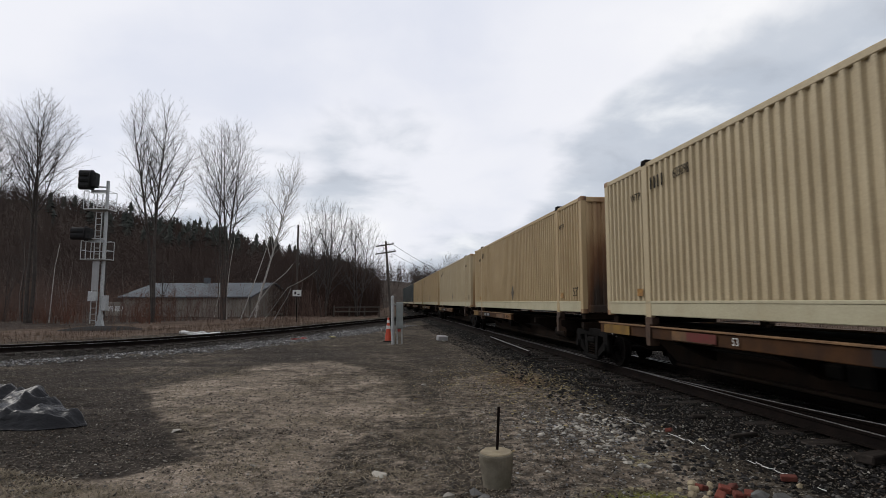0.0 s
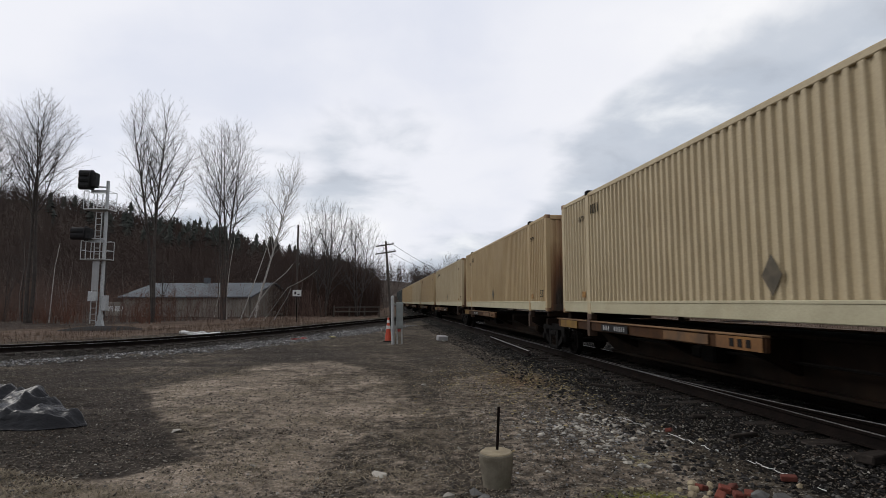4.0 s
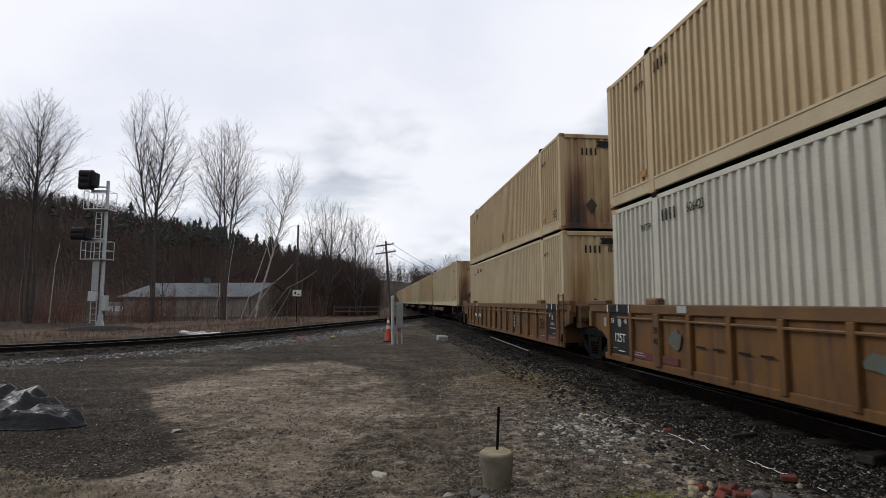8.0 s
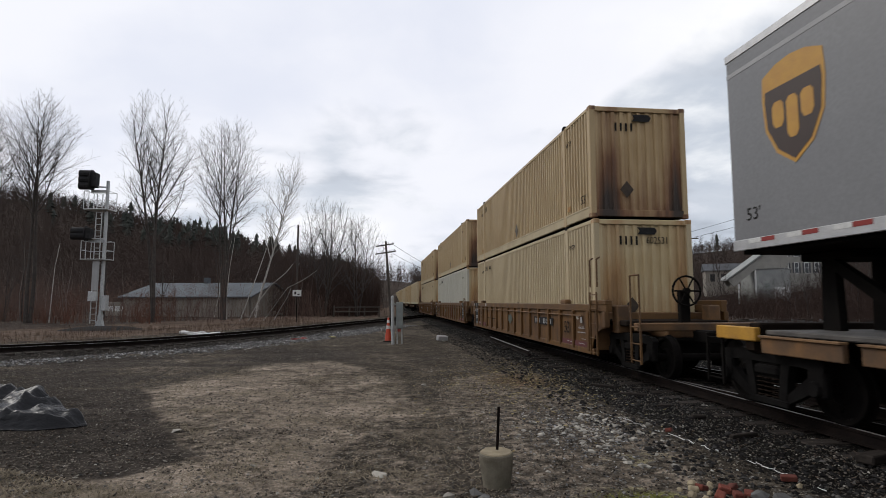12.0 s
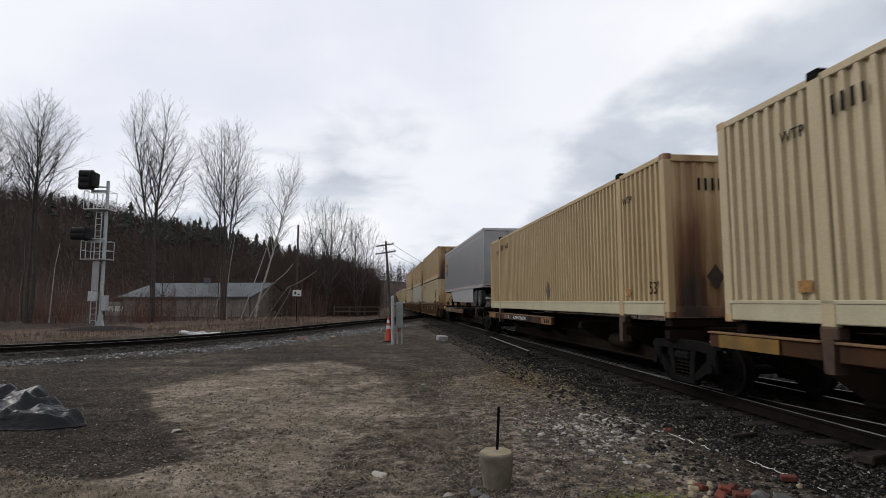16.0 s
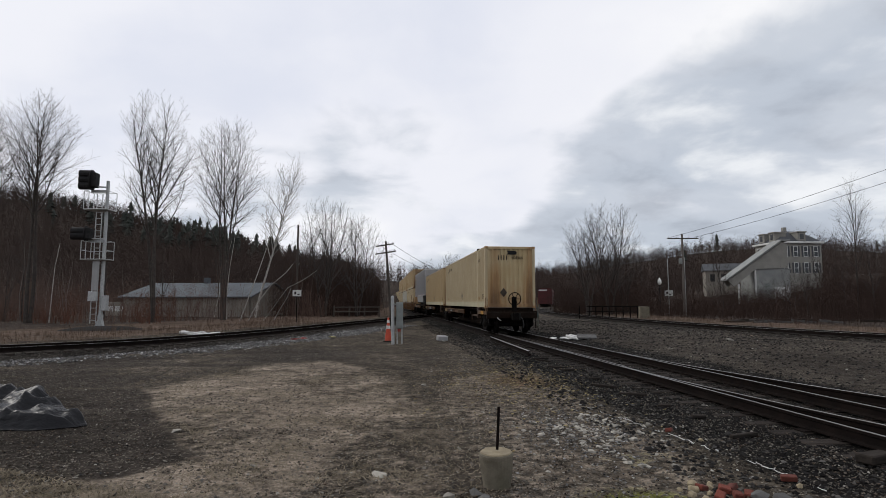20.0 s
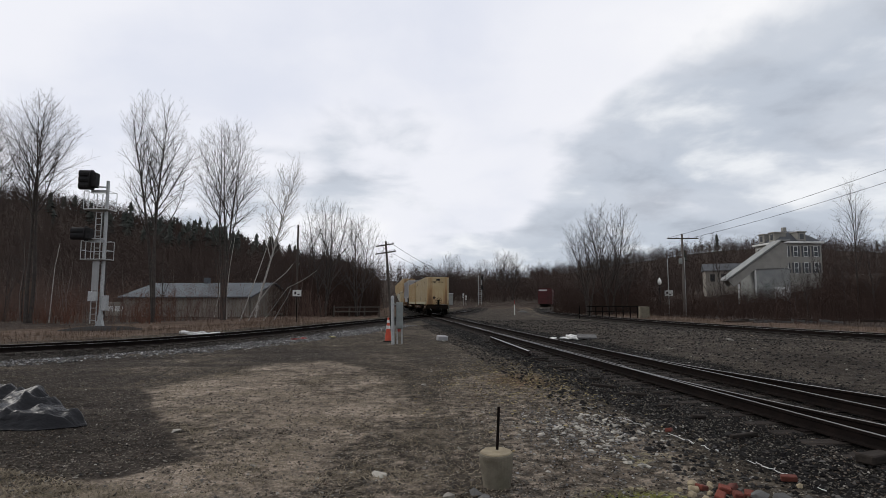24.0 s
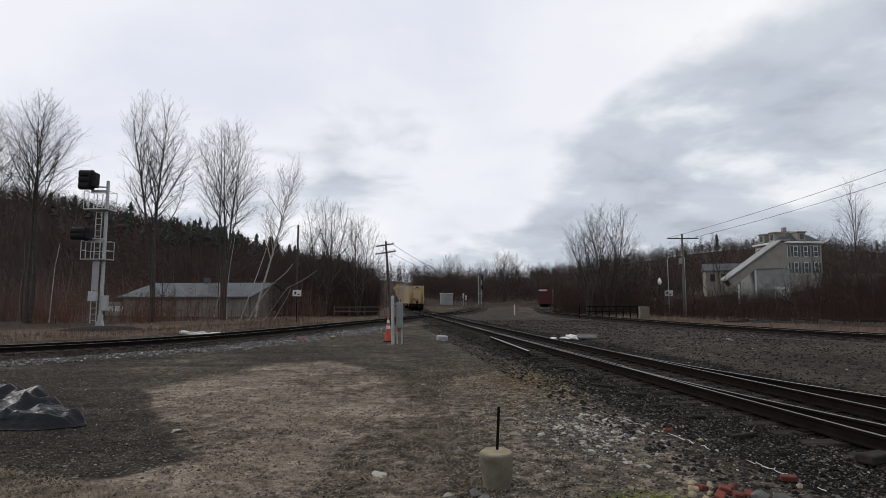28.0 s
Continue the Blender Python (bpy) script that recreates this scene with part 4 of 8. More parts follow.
    for y in (-6.5, 6.5):
        part("side_mark", text_mesh("WTP", 0.2, INK), None, ob, m=side_mark(-hw - 0.003, y, 2.3))
    bars(ob, side_mark(-hw - 0.003, 5.62, 2.45), 4, 0.05, 0.22, 0.09, INK)
    bars(ob, Matrix.Translation((-0.38, -hl + 0.024, 2.36)) @ REARFACE, 4, 0.05, 0.22, 0.09, INK)
    arrow = shared("arrow", lambda: fix(MB().prism([(-0.26, -0.09), (0.2, -0.09), (0.26, 0), (0.2, 0.09), (-0.26, 0.09), (-0.19, 0)], 0, 0.006, "z").mesh("emblem", BLACK)))
    part("emblem", arrow, None, ob, "dark arrow-shaped emblem", m=Matrix.Translation((0.1, -hl - 0.001, 2.6)) @ REARFACE)
    if number:
        part("number", text_mesh(number, 0.25, INK), None, ob, m=side_mark(-hw - 0.003, 4.75, 2.45) @ Matrix.Diagonal((0.72, 1, 1, 1)))
        part("number", text_mesh(number, 0.25, INK), None, ob, m=Matrix.Translation((0.38, -hl + 0.024, 2.36)) @ REARFACE @ Matrix.Diagonal((0.8, 1, 1, 1)))
    return ob


LABEL = mat("faded_orange_label", (0.34, 0.18, 0.045), (0.20, 0.10, 0.03), 0.7, scale=14, bump=0.05)
PLACARD_DARK = mat("rusted_dark_plate", (0.055, 0.038, 0.024), (0.03, 0.021, 0.015), 0.75, scale=6, bump=0.1)
LIGHT_GREY_DIRTY = mat("dirty_grey_plate", (0.115, 0.095, 0.065), (0.065, 0.055, 0.04), 0.6, 0.3, scale=6, bump=0.1)


def bars(parent, m, n, w, h, gap, material):
    """Lettering that cannot be read, as a row of plain bars."""
    me = shared(("bar", w, h, material.name), lambda: fix(MB().box(-w / 2, w / 2, -h / 2, h / 2, 0, 0.004).mesh("letter_bar", material)))
    for i in range(n):
        part("letter_bar", me, None, parent, m=m @ Matrix.Translation(((i - (n - 1) / 2) * (w + gap), 0, 0)))


def truck(parent, y):
    """A two-axle truck: side frames, springs, bolster and turning wheelsets."""
    tr = part("truck", shared("bolster", lambda: fix(MB().cbox(-1.1, 1.1, -0.22, 0.22, 0.42, 0.72, 0.03).cbox(-0.35, 0.35, -0.4, 0.4, 0.70, 0.80, 0.03).mesh("truck", SHADED_GRIME))), None, parent, m=Matrix.Translation((0, y, 0)))

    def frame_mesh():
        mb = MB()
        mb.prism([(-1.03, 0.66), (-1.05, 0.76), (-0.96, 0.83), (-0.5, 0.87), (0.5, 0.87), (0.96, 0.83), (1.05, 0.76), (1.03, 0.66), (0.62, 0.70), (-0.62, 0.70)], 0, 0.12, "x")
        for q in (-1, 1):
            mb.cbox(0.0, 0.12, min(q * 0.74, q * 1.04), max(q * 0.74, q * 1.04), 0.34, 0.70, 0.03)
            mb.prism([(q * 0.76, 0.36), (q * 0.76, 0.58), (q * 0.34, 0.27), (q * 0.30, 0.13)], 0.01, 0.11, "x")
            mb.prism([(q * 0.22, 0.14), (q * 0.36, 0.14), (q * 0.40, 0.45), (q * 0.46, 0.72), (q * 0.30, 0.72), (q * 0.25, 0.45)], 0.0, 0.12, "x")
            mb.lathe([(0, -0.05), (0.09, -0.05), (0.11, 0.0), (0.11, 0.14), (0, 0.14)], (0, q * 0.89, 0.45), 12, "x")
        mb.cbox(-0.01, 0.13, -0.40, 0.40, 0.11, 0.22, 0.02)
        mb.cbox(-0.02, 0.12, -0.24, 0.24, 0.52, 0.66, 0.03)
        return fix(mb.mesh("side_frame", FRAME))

    def spring():
        mb = MB()
        for k in range(5):
            mb.lathe([(0.05, 0.22 + k * 0.06), (0.07, 0.235 + k * 0.06), (0.05, 0.25 + k * 0.06)], (0, 0, 0), 8)
        return fix(mb.mesh("spring", BROWN))

    for x in (-1.13, 1.03):
        part("side_frame", shared("side_frame", frame_mesh), None, tr, m=Matrix.Translation((x, 0, 0)))
        for q in (-0.15, 0, 0.15):
            part("spring", shared("spring", spring), None, tr, m=Matrix.Translation((x + 0.05, q, 0)))

    def wheelset():
        mb = MB()
        for x, s in ((-0.7535, 1), (0.7535, -1)):
            mb.lathe([(0, -0.05 * s), (0.16, -0.05 * s), (0.19, -0.02 * s), (0.34, 0.0), (0.36, -0.06 * s), (0.42, -0.06 * s), (0.425, 0.05 * s), (0.45, 0.06 * s), (0.45, 0.08 * s), (0.36, 0.08 * s), (0.34, 0.03 * s), (0.16, 0.04 * s), (0, 0.04 * s)], (x, 0, 0), 24, "x")
            for k in range(3):
                a = k * 2.094
                mb.tube((x - 0.055 * s, 0.26 * math.cos(a), 0.26 * math.sin(a)), (x + 0.02 * s, 0.26 * math.cos(a), 0.26 * math.sin(a)), 0.03, 0.03, 6)
        mb.tube((-1.1, 0, 0), (1.1, 0, 0), 0.08, 0.08, 10)
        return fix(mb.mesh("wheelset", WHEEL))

    for s in (-0.89, 0.89):
        w = part("wheelset", shared("wheelset", wheelset), None, tr, "dark steel wheels with worn bright treads", m=Matrix.Translation((0, s, 0.43)))
        WHEELS.append((w, s))
    return tr


# Truck and wheel steel, darkened so the base colour holds undercarriage shade too.
FRAME = mat("shaded_dusty_cast_steel", (0.0095, 0.0088, 0.0083), (0.0045, 0.0041, 0.0039), 0.9, spec=0.06, scale=3, fine=30, bump=0.25)
WHEEL = mat("shaded_worn_wheel_steel", (0.0065, 0.0054, 0.0048), (0.0042, 0.0036, 0.0032), 0.85, 0.0, spec=0.06, scale=4, bump=0.1)
WHEELS = []
SPINE_BASE = 1.40
DECK = SPINE_BASE - RAIL_TOP                 # container base above the rails on a spine car


def spine_car(front_truck, rear_truck, label, end=False, words=(), group="spine cars", ledge=None):
    """A skeleton wagon: deep centre sill, side ledges, arms. Origin on the rails at mid-length, y forward."""
    ob = thing("spine_car", label, "railcar", group=group)
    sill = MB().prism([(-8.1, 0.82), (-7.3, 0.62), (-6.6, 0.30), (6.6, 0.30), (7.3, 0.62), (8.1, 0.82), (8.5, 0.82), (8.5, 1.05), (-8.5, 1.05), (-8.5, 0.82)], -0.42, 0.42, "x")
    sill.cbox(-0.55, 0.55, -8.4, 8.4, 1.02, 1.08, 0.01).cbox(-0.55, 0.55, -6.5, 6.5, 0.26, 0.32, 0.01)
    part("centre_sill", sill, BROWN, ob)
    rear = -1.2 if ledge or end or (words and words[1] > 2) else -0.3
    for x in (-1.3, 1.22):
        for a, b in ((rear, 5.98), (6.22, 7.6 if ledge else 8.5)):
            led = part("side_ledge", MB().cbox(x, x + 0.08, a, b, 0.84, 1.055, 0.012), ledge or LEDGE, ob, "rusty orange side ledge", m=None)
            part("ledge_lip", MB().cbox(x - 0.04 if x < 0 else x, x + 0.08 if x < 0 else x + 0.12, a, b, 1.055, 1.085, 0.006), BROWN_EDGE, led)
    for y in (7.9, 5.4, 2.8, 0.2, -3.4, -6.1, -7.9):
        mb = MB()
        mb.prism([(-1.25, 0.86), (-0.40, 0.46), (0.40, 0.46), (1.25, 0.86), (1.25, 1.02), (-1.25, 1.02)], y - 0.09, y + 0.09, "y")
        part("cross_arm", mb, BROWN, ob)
    for y in (6.095, -6.095) if not ledge else (-6.095,):
        for x in (-1.33, 1.13):
            mb = MB().prism([(y - 0.07, 0.70), (y + 0.07, 0.70), (y + 0.09, 1.0), (y + 0.09, 1.12), (y - 0.09, 1.12), (y - 0.09, 1.0)], x, x + 0.2, "x").cbox(x + 0.02, x + 0.18, y - 0.14, y + 0.14, 1.10, DECK, 0.015)
            part("container_pedestal", mb, RUST_POST, ob)
    for y in (7.85, -7.85):
        part("container_seat", MB().cbox(-1.2, 1.2, y - 0.12, y + 0.12, 1.08, DECK, 0.02), BROWN, ob)
    if front_truck:
        truck(ob, 7.75 if ledge else 8.85)
    if rear_truck:
        truck(ob, -8.15 if not end else -7.1)
    part("air_pipe", MB().bent([(-0.6, -6.4, 0.7), (-0.62, 0, 0.68), (-0.6, 6.4, 0.7)], 0.025), SHADED_GRIME, ob)
    tank = MB().lathe([(0, -0.55), (0.12, -0.54), (0.17, -0.46), (0.17, 0.46), (0.12, 0.54), (0, 0.55)], (-0.62, -4.6, 0.60), 14, "y")
    part("air_tank", tank, RUST_POST if end else BROWN, ob, "rusty brown air tank", smooth=False)
    if end:
        part("tank_bracket", MB().cbox(-1.15, -0.55, -5.2, -3.2, 0.76, 0.84, 0.01).cbox(-1.15, -1.09, -3.26, -3.2, 0.5, 0.78, 0.01), RUST_POST, ob, "brown tank bracket")
    part("brake_valve", MB().cbox(-0.85, -0.5, 1.6, 2.0, 0.5, 0.8, 0.03).cbox(-0.8, -0.5, 2.1, 2.4, 0.55, 0.75, 0.03), SHADED_GRIME, ob)
    part("hose", MB().bent([(-0.5, -8.2, 0.8), (-0.75, -8.45, 0.85), (-0.8, -8.75, 0.75), (-0.7, -9.0, 0.65)], 0.02), LIGHT_GREY, ob, "pale air hose")
    if words:
        text, y, length_at, block = words
        w = 0.064 * len(text)
        part("nameplate", MB().box(-1.335, -1.332, y - w, y + w, 0.865, 1.04), BLACK, ob, "black lettering panel")
        part("lettering", text_mesh(text, 0.17, WHITE), None, ob, m=side_mark(-1.337, y, 0.95))
        part("length_mark", text_mesh("53", 0.17, WHITE), None, ob, m=side_mark(-1.337, length_at, 0.95))
        if block:
            part("brand_block", MB().box(-1.336, -1.332, block - 0.42, block + 0.42, 0.88, 1.03), FADED_RED, ob, "faded red block")
    else:
        part("number_panel", MB().box(-1.335, -1.332, 3.9, 5.3, 0.87, 1.03), BLACK, ob, "black number panel")
        bars(ob, side_mark(-1.337, 5.0, 0.95), 4, 0.045, 0.10, 0.05, LIGHT_GREY)
        bars(ob, side_mark(-1.337, 4.3, 0.95), 6, 0.045, 0.10, 0.05, LIGHT_GREY)
    part("worn_panel", MB().box(-1.334, -1.331, 4.0, 5.2, 0.87, 1.03) if words else MB().box(-1.334, -1.331, 1.0, 2.4, 0.87, 1.03), YELLOW_DARK, ob, "darker worn paint panel")
    if not ledge:
        part("yellow_panel", MB().box(-1.336, -1.331, 6.9, 8.2, 0.85, 1.045), GOLD_WORN, ob, "worn golden paint panel")
    if not end:
        part("orange_panel", MB().box(-1.334, -1.331, rear + 0.02, rear + 1.08, 0.85, 1.045), ORANGE_WORN, ob, "worn orange paint panel")
        bars(ob, side_mark(-1.338, rear + 0.5, 0.95), 3, 0.10, 0.12, 0.09, INK)
    if ledge:
        part("front_bar", MB().cbox(-1.30, -1.20, 7.72, 8.62, 0.99, 1.19, 0.015), BRIGHT, ob, "bright yellow end bar")
        part("front_deck", MB().cbox(-1.22, 1.22, 5.2, 7.6, 1.09, 1.16, 0.015), GREY_DECK, ob, "worn grey deck plate")
        ladder(ob, -1.24, 8.75, 0.30, 1.05, 0.40, 2, SHADED_GRIME)
        part("wheel_platform", MB().cbox(-1.28, 1.28, -8.1, -4.6, 1.18, 1.29, 0.02).cbox(-0.5, 0.5, -8.0, -4.7, 1.05, 1.2, 0.02), BROWN, ob)
    return ob


ORANGE_WORN = mat("worn_orange_paint", (0.21, 0.095, 0.022), (0.14, 0.062, 0.018), 0.7, scale=4, fine=30, bump=0.1, stain=(0.06, 0.03, 0.014), stain_amt=0.6)
RUST_POST = mat("rusty_brown_casting", (0.060, 0.032, 0.018), (0.035, 0.020, 0.012), 0.8, scale=4, fine=30, bump=0.15)
LEDGE = mat("grimy_brown_orange_paint", (0.062, 0.027, 0.0095), (0.034, 0.016, 0.008), 0.75, spec=0.15, scale=3, fine=30, bump=0.12, stain=(0.02, 0.012, 0.008), stain_amt=0.7)
GREY_DECK = mat("worn_grey_deck_steel", (0.085, 0.078, 0.070), (0.05, 0.046, 0.042), 0.75, scale=4, fine=30, bump=0.15)
GOLD_WORN = mat("worn_golden_paint", (0.19, 0.105, 0.012), (0.13, 0.07, 0.012), 0.7, scale=3, fine=30, bump=0.1, stain=(0.05, 0.03, 0.012), stain_amt=0.6)
BROWN_EDGE = mat("rust_tan_steel_edge", (0.19, 0.105, 0.045), (0.12, 0.065, 0.03), 0.75, scale=3, bump=0.15)
YELLOW_DARK = mat("grimy_orange_paint", (0.16, 0.08, 0.028), (0.08, 0.045, 0.022), 0.75, scale=3, fine=30, bump=0.15, stain=(0.03, 0.02, 0.015), stain_amt=0.7)


def brake_wheel(parent, x, y, z):
    mb = MB()
    R = 0.31
    n = 20
    for k in range(n):
        a, b = 2 * math.pi * k / n, 2 * math.pi * (k + 1) / n
        mb.tube((x + R * math.cos(a), y, z + R * math.sin(a)), (x + R * math.cos(b), y, z + R * math.sin(b)), 0.022, 0.022, 6)
    for k in range(6):
        a = math.pi * k / 3
        mb.tube((x, y, z), (x + R * math.cos(a), y, z + R * math.sin(a)), 0.018, 0.018, 5)
    mb.lathe([(0, -0.05), (0.07, -0.05), (0.07, 0.06), (0, 0.06)], (x, y, z), 10, "y")
    return part("brake_wheel", mb, SHADED_GRIME, parent, "black spoked hand brake wheel")


def ladder(parent, x, y, z0, z1, w, rungs, material, along="y"):
    lad = MB()
    for s in (-w / 2, w / 2):
        p = (x, y + s) if along == "y" else (x + s, y)
        lad.cbox(p[0] - 0.02, p[0] + 0.02, p[1] - 0.02, p[1] + 0.02, z0, z1, 0.004)
    ob = part("ladder", lad, material, parent)
    for k in range(rungs):
        z = z0 + 0.06 + (z1 - z0 - 0.12) * k / max(1, rungs - 1)
        q = MB()
        if along == "y":
            q.tube((x, y - w / 2, z), (x, y + w / 2, z), 0.014, 0.014, 6)
        else:
            q.tube((x - w / 2, y, z), (x + w / 2, y, z), 0.014, 0.014, 6)
        part("rung", q, material, ob)
    return ob


def spine_tail(ob):
    """The last platform's end: beam, hand brake, steps and coupler."""
    part("end_beam", MB().cbox(-1.3, 1.3, -8.6, -8.35, 0.74, 1.04, 0.02), BROWN, ob)
    part("tail_platform", MB().cbox(-1.25, 1.25, -8.5, -6.9, 1.04, 1.10, 0.01), BROWN, ob)
    part("tail_ledge", MB().cbox(-1.32, -1.24, -8.5, -6.2, 0.92, 1.10, 0.01), YELLOW, ob, "rusty orange side ledge")
    part("yellow_panel", MB().box(-1.326, -1.322, -7.7, -7.0, 0.93, 1.09), BRIGHT, ob)
    part("brake_stand", MB().cbox(-0.02, 0.22, -8.5, -8.38, 1.03, 1.8, 0.02), SHADED_GRIME, ob)
    brake_wheel(ob, 0.1, -8.56, 1.70)
    for x in (-1.28, 1.28):
        ladder(ob, x, -8.3, 0.30, 1.1, 0.38, 4, SHADED_GRIME)
        part("grab_rail", MB().bent([(x, -8.5, 1.1), (x, -8.5, 1.75), (x, -8.1, 1.75), (x, -8.1, 1.1)], 0.016), BROWN_EDGE, ob)
    cp = MB().cbox(-0.13, 0.13, -9.15, -8.55, 0.72, 0.98, 0.03)
    cp.prism([(-0.24, -9.45), (0.05, -9.5), (0.2, -9.3), (0.2, -9.1), (-0.2, -9.1)], 0.68, 1.02, "z")
    part("coupler", cp, SHADED_GRIME, ob)
    part("air_hose", MB().bent([(0.35, -8.6, 0.85), (0.4, -8.9, 0.7), (0.42, -9.0, 0.45), (0.4, -9.02, 0.3)], 0.028), RUBBER, ob)
    part("marker_post", MB().cbox(1.2, 1.25, -8.7, -8.65, 0.3, 1.30, 0.008), BLUE, ob, "faded blue post")


WELL_TOP = 1.50
FADED_RED = mat("faded_red_stencil", (0.105, 0.013, 0.012), (0.085, 0.018, 0.010), 0.7, scale=5, bump=0.05)


WELL_PAINT = mat("rust_stained_orange_brown_paint", (0.118, 0.053, 0.0085), (0.068, 0.029, 0.0062), 0.7, scale=1.6, fine=30, bump=0.12, stain=(0.034, 0.016, 0.009), stain_amt=0.85, streak=True)


def well_car(front_truck, label, lead=False, tail=False, group="well cars", graffiti=(), brand=False):
    """A deep well wagon with ribbed sides. Origin on the rails at mid-length, y forward."""
    ob = thing("well_car", label, "railcar", group=group)
    hl = 8.55
    for s in (-1, 1):
        x = 1.42 * s
        fe, re = (9.85 if lead else 9.1), 9.1
        arch = [(0.0, 0.34), (0.06, 0.50), (0.18, 0.68), (0.36, 0.82), (0.6, 0.91), (0.85, 0.95)]
        outline = [(8.05 + a, z) for a, z in arch] + [(fe, 0.97), (fe, 1.40), (-re, 1.40), (-re, 0.97)] + [(-8.05 - a, z) for a, z in arch[::-1]]
        w = part("side_wall", MB().prism(outline, min(x, x - 0.03 * s), max(x, x - 0.03 * s), "x"), WELL_PAINT, ob, "orange-brown ribbed side")
        part("top_chord", MB().cbox(min(x - 0.1 * s, x + 0.05 * s), max(x - 0.1 * s, x + 0.05 * s), -re, fe, 1.32, WELL_TOP, 0.015), YELLOW, w)
        for a, b in ((-re, -8.12), (8.12, fe)):
            part("end_plate", MB().cbox(min(x - 0.1 * s, x + 0.07 * s), max(x - 0.1 * s, x + 0.07 * s), a, b, WELL_TOP - 0.02, WELL_TOP + 0.09, 0.015), YELLOW, w)
        part("end_post", MB().cbox(min(x - 0.02 * s, x + 0.09 * s), max(x - 0.02 * s, x + 0.09 * s), fe - 0.16, fe, 0.97, 1.33, 0.012), YELLOW, w)
        part("end_post", MB().cbox(min(x - 0.02 * s, x + 0.09 * s), max(x - 0.02 * s, x + 0.09 * s), -re, -re + 0.16, 0.97, 1.33, 0.012), YELLOW, w)
        part("wide_rib", MB().cbox(min(x, x + 0.085 * s), max(x, x + 0.085 * s), 5.75, 5.99, 0.36, 1.33, 0.012), WELL_PAINT, w)
        part("bottom_chord", MB().cbox(min(x - 0.1 * s, x + 0.04 * s), max(x - 0.1 * s, x + 0.04 * s), -hl + 0.25, hl - 0.25, 0.28, 0.42, 0.012), WELL_PAINT, w)
        n = 16
        for k in range(n):
            y = -hl + 0.55 + (2 * hl - 1.1) * k / (n - 1)
            rib = shared(("rib", s), lambda: fix(MB().cbox(min(x, x + 0.075 * s), max(x, x + 0.075 * s), -0.055, 0.055, 0.36, 1.33, 0.01).mesh("rib", WELL_PAINT)))
            part("rib", rib, None, w, m=Matrix.Translation((0, y, 0)))
        part("conduit", MB().tube((x + 0.05 * s, -hl + 1, 1.20), (x + 0.05 * s, hl - 1, 1.22), 0.022), YELLOW_DARK, w)
    part("floor", MB().cbox(-1.36, 1.36, -hl + 0.3, hl - 0.3, 0.3, 0.4, 0.02), BROWN, ob)
    for k in (-7.7, 0.0, 7.7):
        part("container_support", MB().cbox(-1.2, 1.2, k - 0.15, k + 0.15, 0.38, 0.73, 0.02), BROWN, ob)
    for e in (-1, 1):
        y0, y1 = sorted((e * 8.30, e * 9.55))
        part("end_platform", MB().cbox(-1.2, 1.2, y0, y1, 1.02, 1.14, 0.02), BROWN, ob)
        part("end_bulkhead", MB().cbox(-1.38, 1.38, e * 8.3 - 0.06, e * 8.3 + 0.06, 0.4, 1.30, 0.02), YELLOW, ob)
        part("end_beam", MB().cbox(-0.45, 0.45, min(e * 8.3, e * 9.9), max(e * 8.3, e * 9.9), 0.78, 1.05, 0.03), YELLOW_DARK, ob)
        for x in (-1.25, 0.95):
            part("end_bracket", MB().cbox(x, x + 0.3, min(e * 8.9, e * 9.2), max(e * 8.9, e * 9.2), 0.85, 1.48, 0.03), YELLOW_DARK, ob)
        part("side_latch", MB().cbox(-1.46, -1.28, e * 6.1 - 0.22, e * 6.1 + 0.22, WELL_TOP - 0.02, WELL_TOP + 0.12, 0.03), YELLOW_DARK, ob)
    if lead:
        for a, b, n in ((5.05, 5.70, 4), (3.65, 4.85, 6)):
            part("number_panel", MB().box(-1.452, -1.449, a, b, 0.76, 1.0), BLACK, ob, "black number panel")
            bars(ob, side_mark(-1.456, (a + b) / 2, 0.88), n, 0.075, 0.17, 0.06, WHITE)
        part("data_plate", MB().box(-1.452, -1.449, -2.95, -2.5, 0.62, 1.06), ALU, ob, "dull grey data plate")
        for k in range(7):
            bars(ob, side_mark(-1.456, -2.72, 0.68 + 0.055 * k), 3, 0.10, 0.02, 0.03, INK)
        star = [((0.24 if k % 2 == 0 else 0.09) * math.cos(k * math.pi / 5 + 0.3), (0.24 if k % 2 == 0 else 0.09) * math.sin(k * math.pi / 5 + 0.3)) for k in range(10)]
        part("painted_star", MB().prism(star, 0, 0.003, "z"), MAROON, ob, "faded dark red painted star", m=side_mark(-1.452, -1.68, 0.92))
        part("scribble", MB().bent([(-1.455, 0.75, 1.15), (-1.455, 0.66, 0.9), (-1.455, 0.45, 0.86), (-1.455, 0.3, 1.05), (-1.455, 0.42, 1.12), (-1.455, 0.5, 0.6), (-1.455, 0.38, 0.48), (-1.455, 0.3, 0.62), (-1.455, 0.22, 1.1)], 0.012), INK, ob, "black painted scribble")
    else:
        part("dark_panel", MB().box(-1.452, -1.449, 7.05, 8.02, 0.46, 1.30), BLACK, ob, "black stencil panel")
        part("dark_band", MB().box(-1.476, -1.4725, 6.95, 8.10, 1.325, WELL_TOP - 0.005), BLACK, ob, "black painted band")
        part("capacity_mark", text_mesh("125T", 0.26, WHITE), None, ob, m=side_mark(-1.456, 7.5, 0.78))
        part("length_mark", text_mesh("53", 0.15, WHITE), None, ob, m=side_mark(-1.456, 7.85, 1.14))
        part("length_mark", text_mesh("48", 0.15, WHITE), None, ob, m=side_mark(-1.456, 7.22, 1.14))
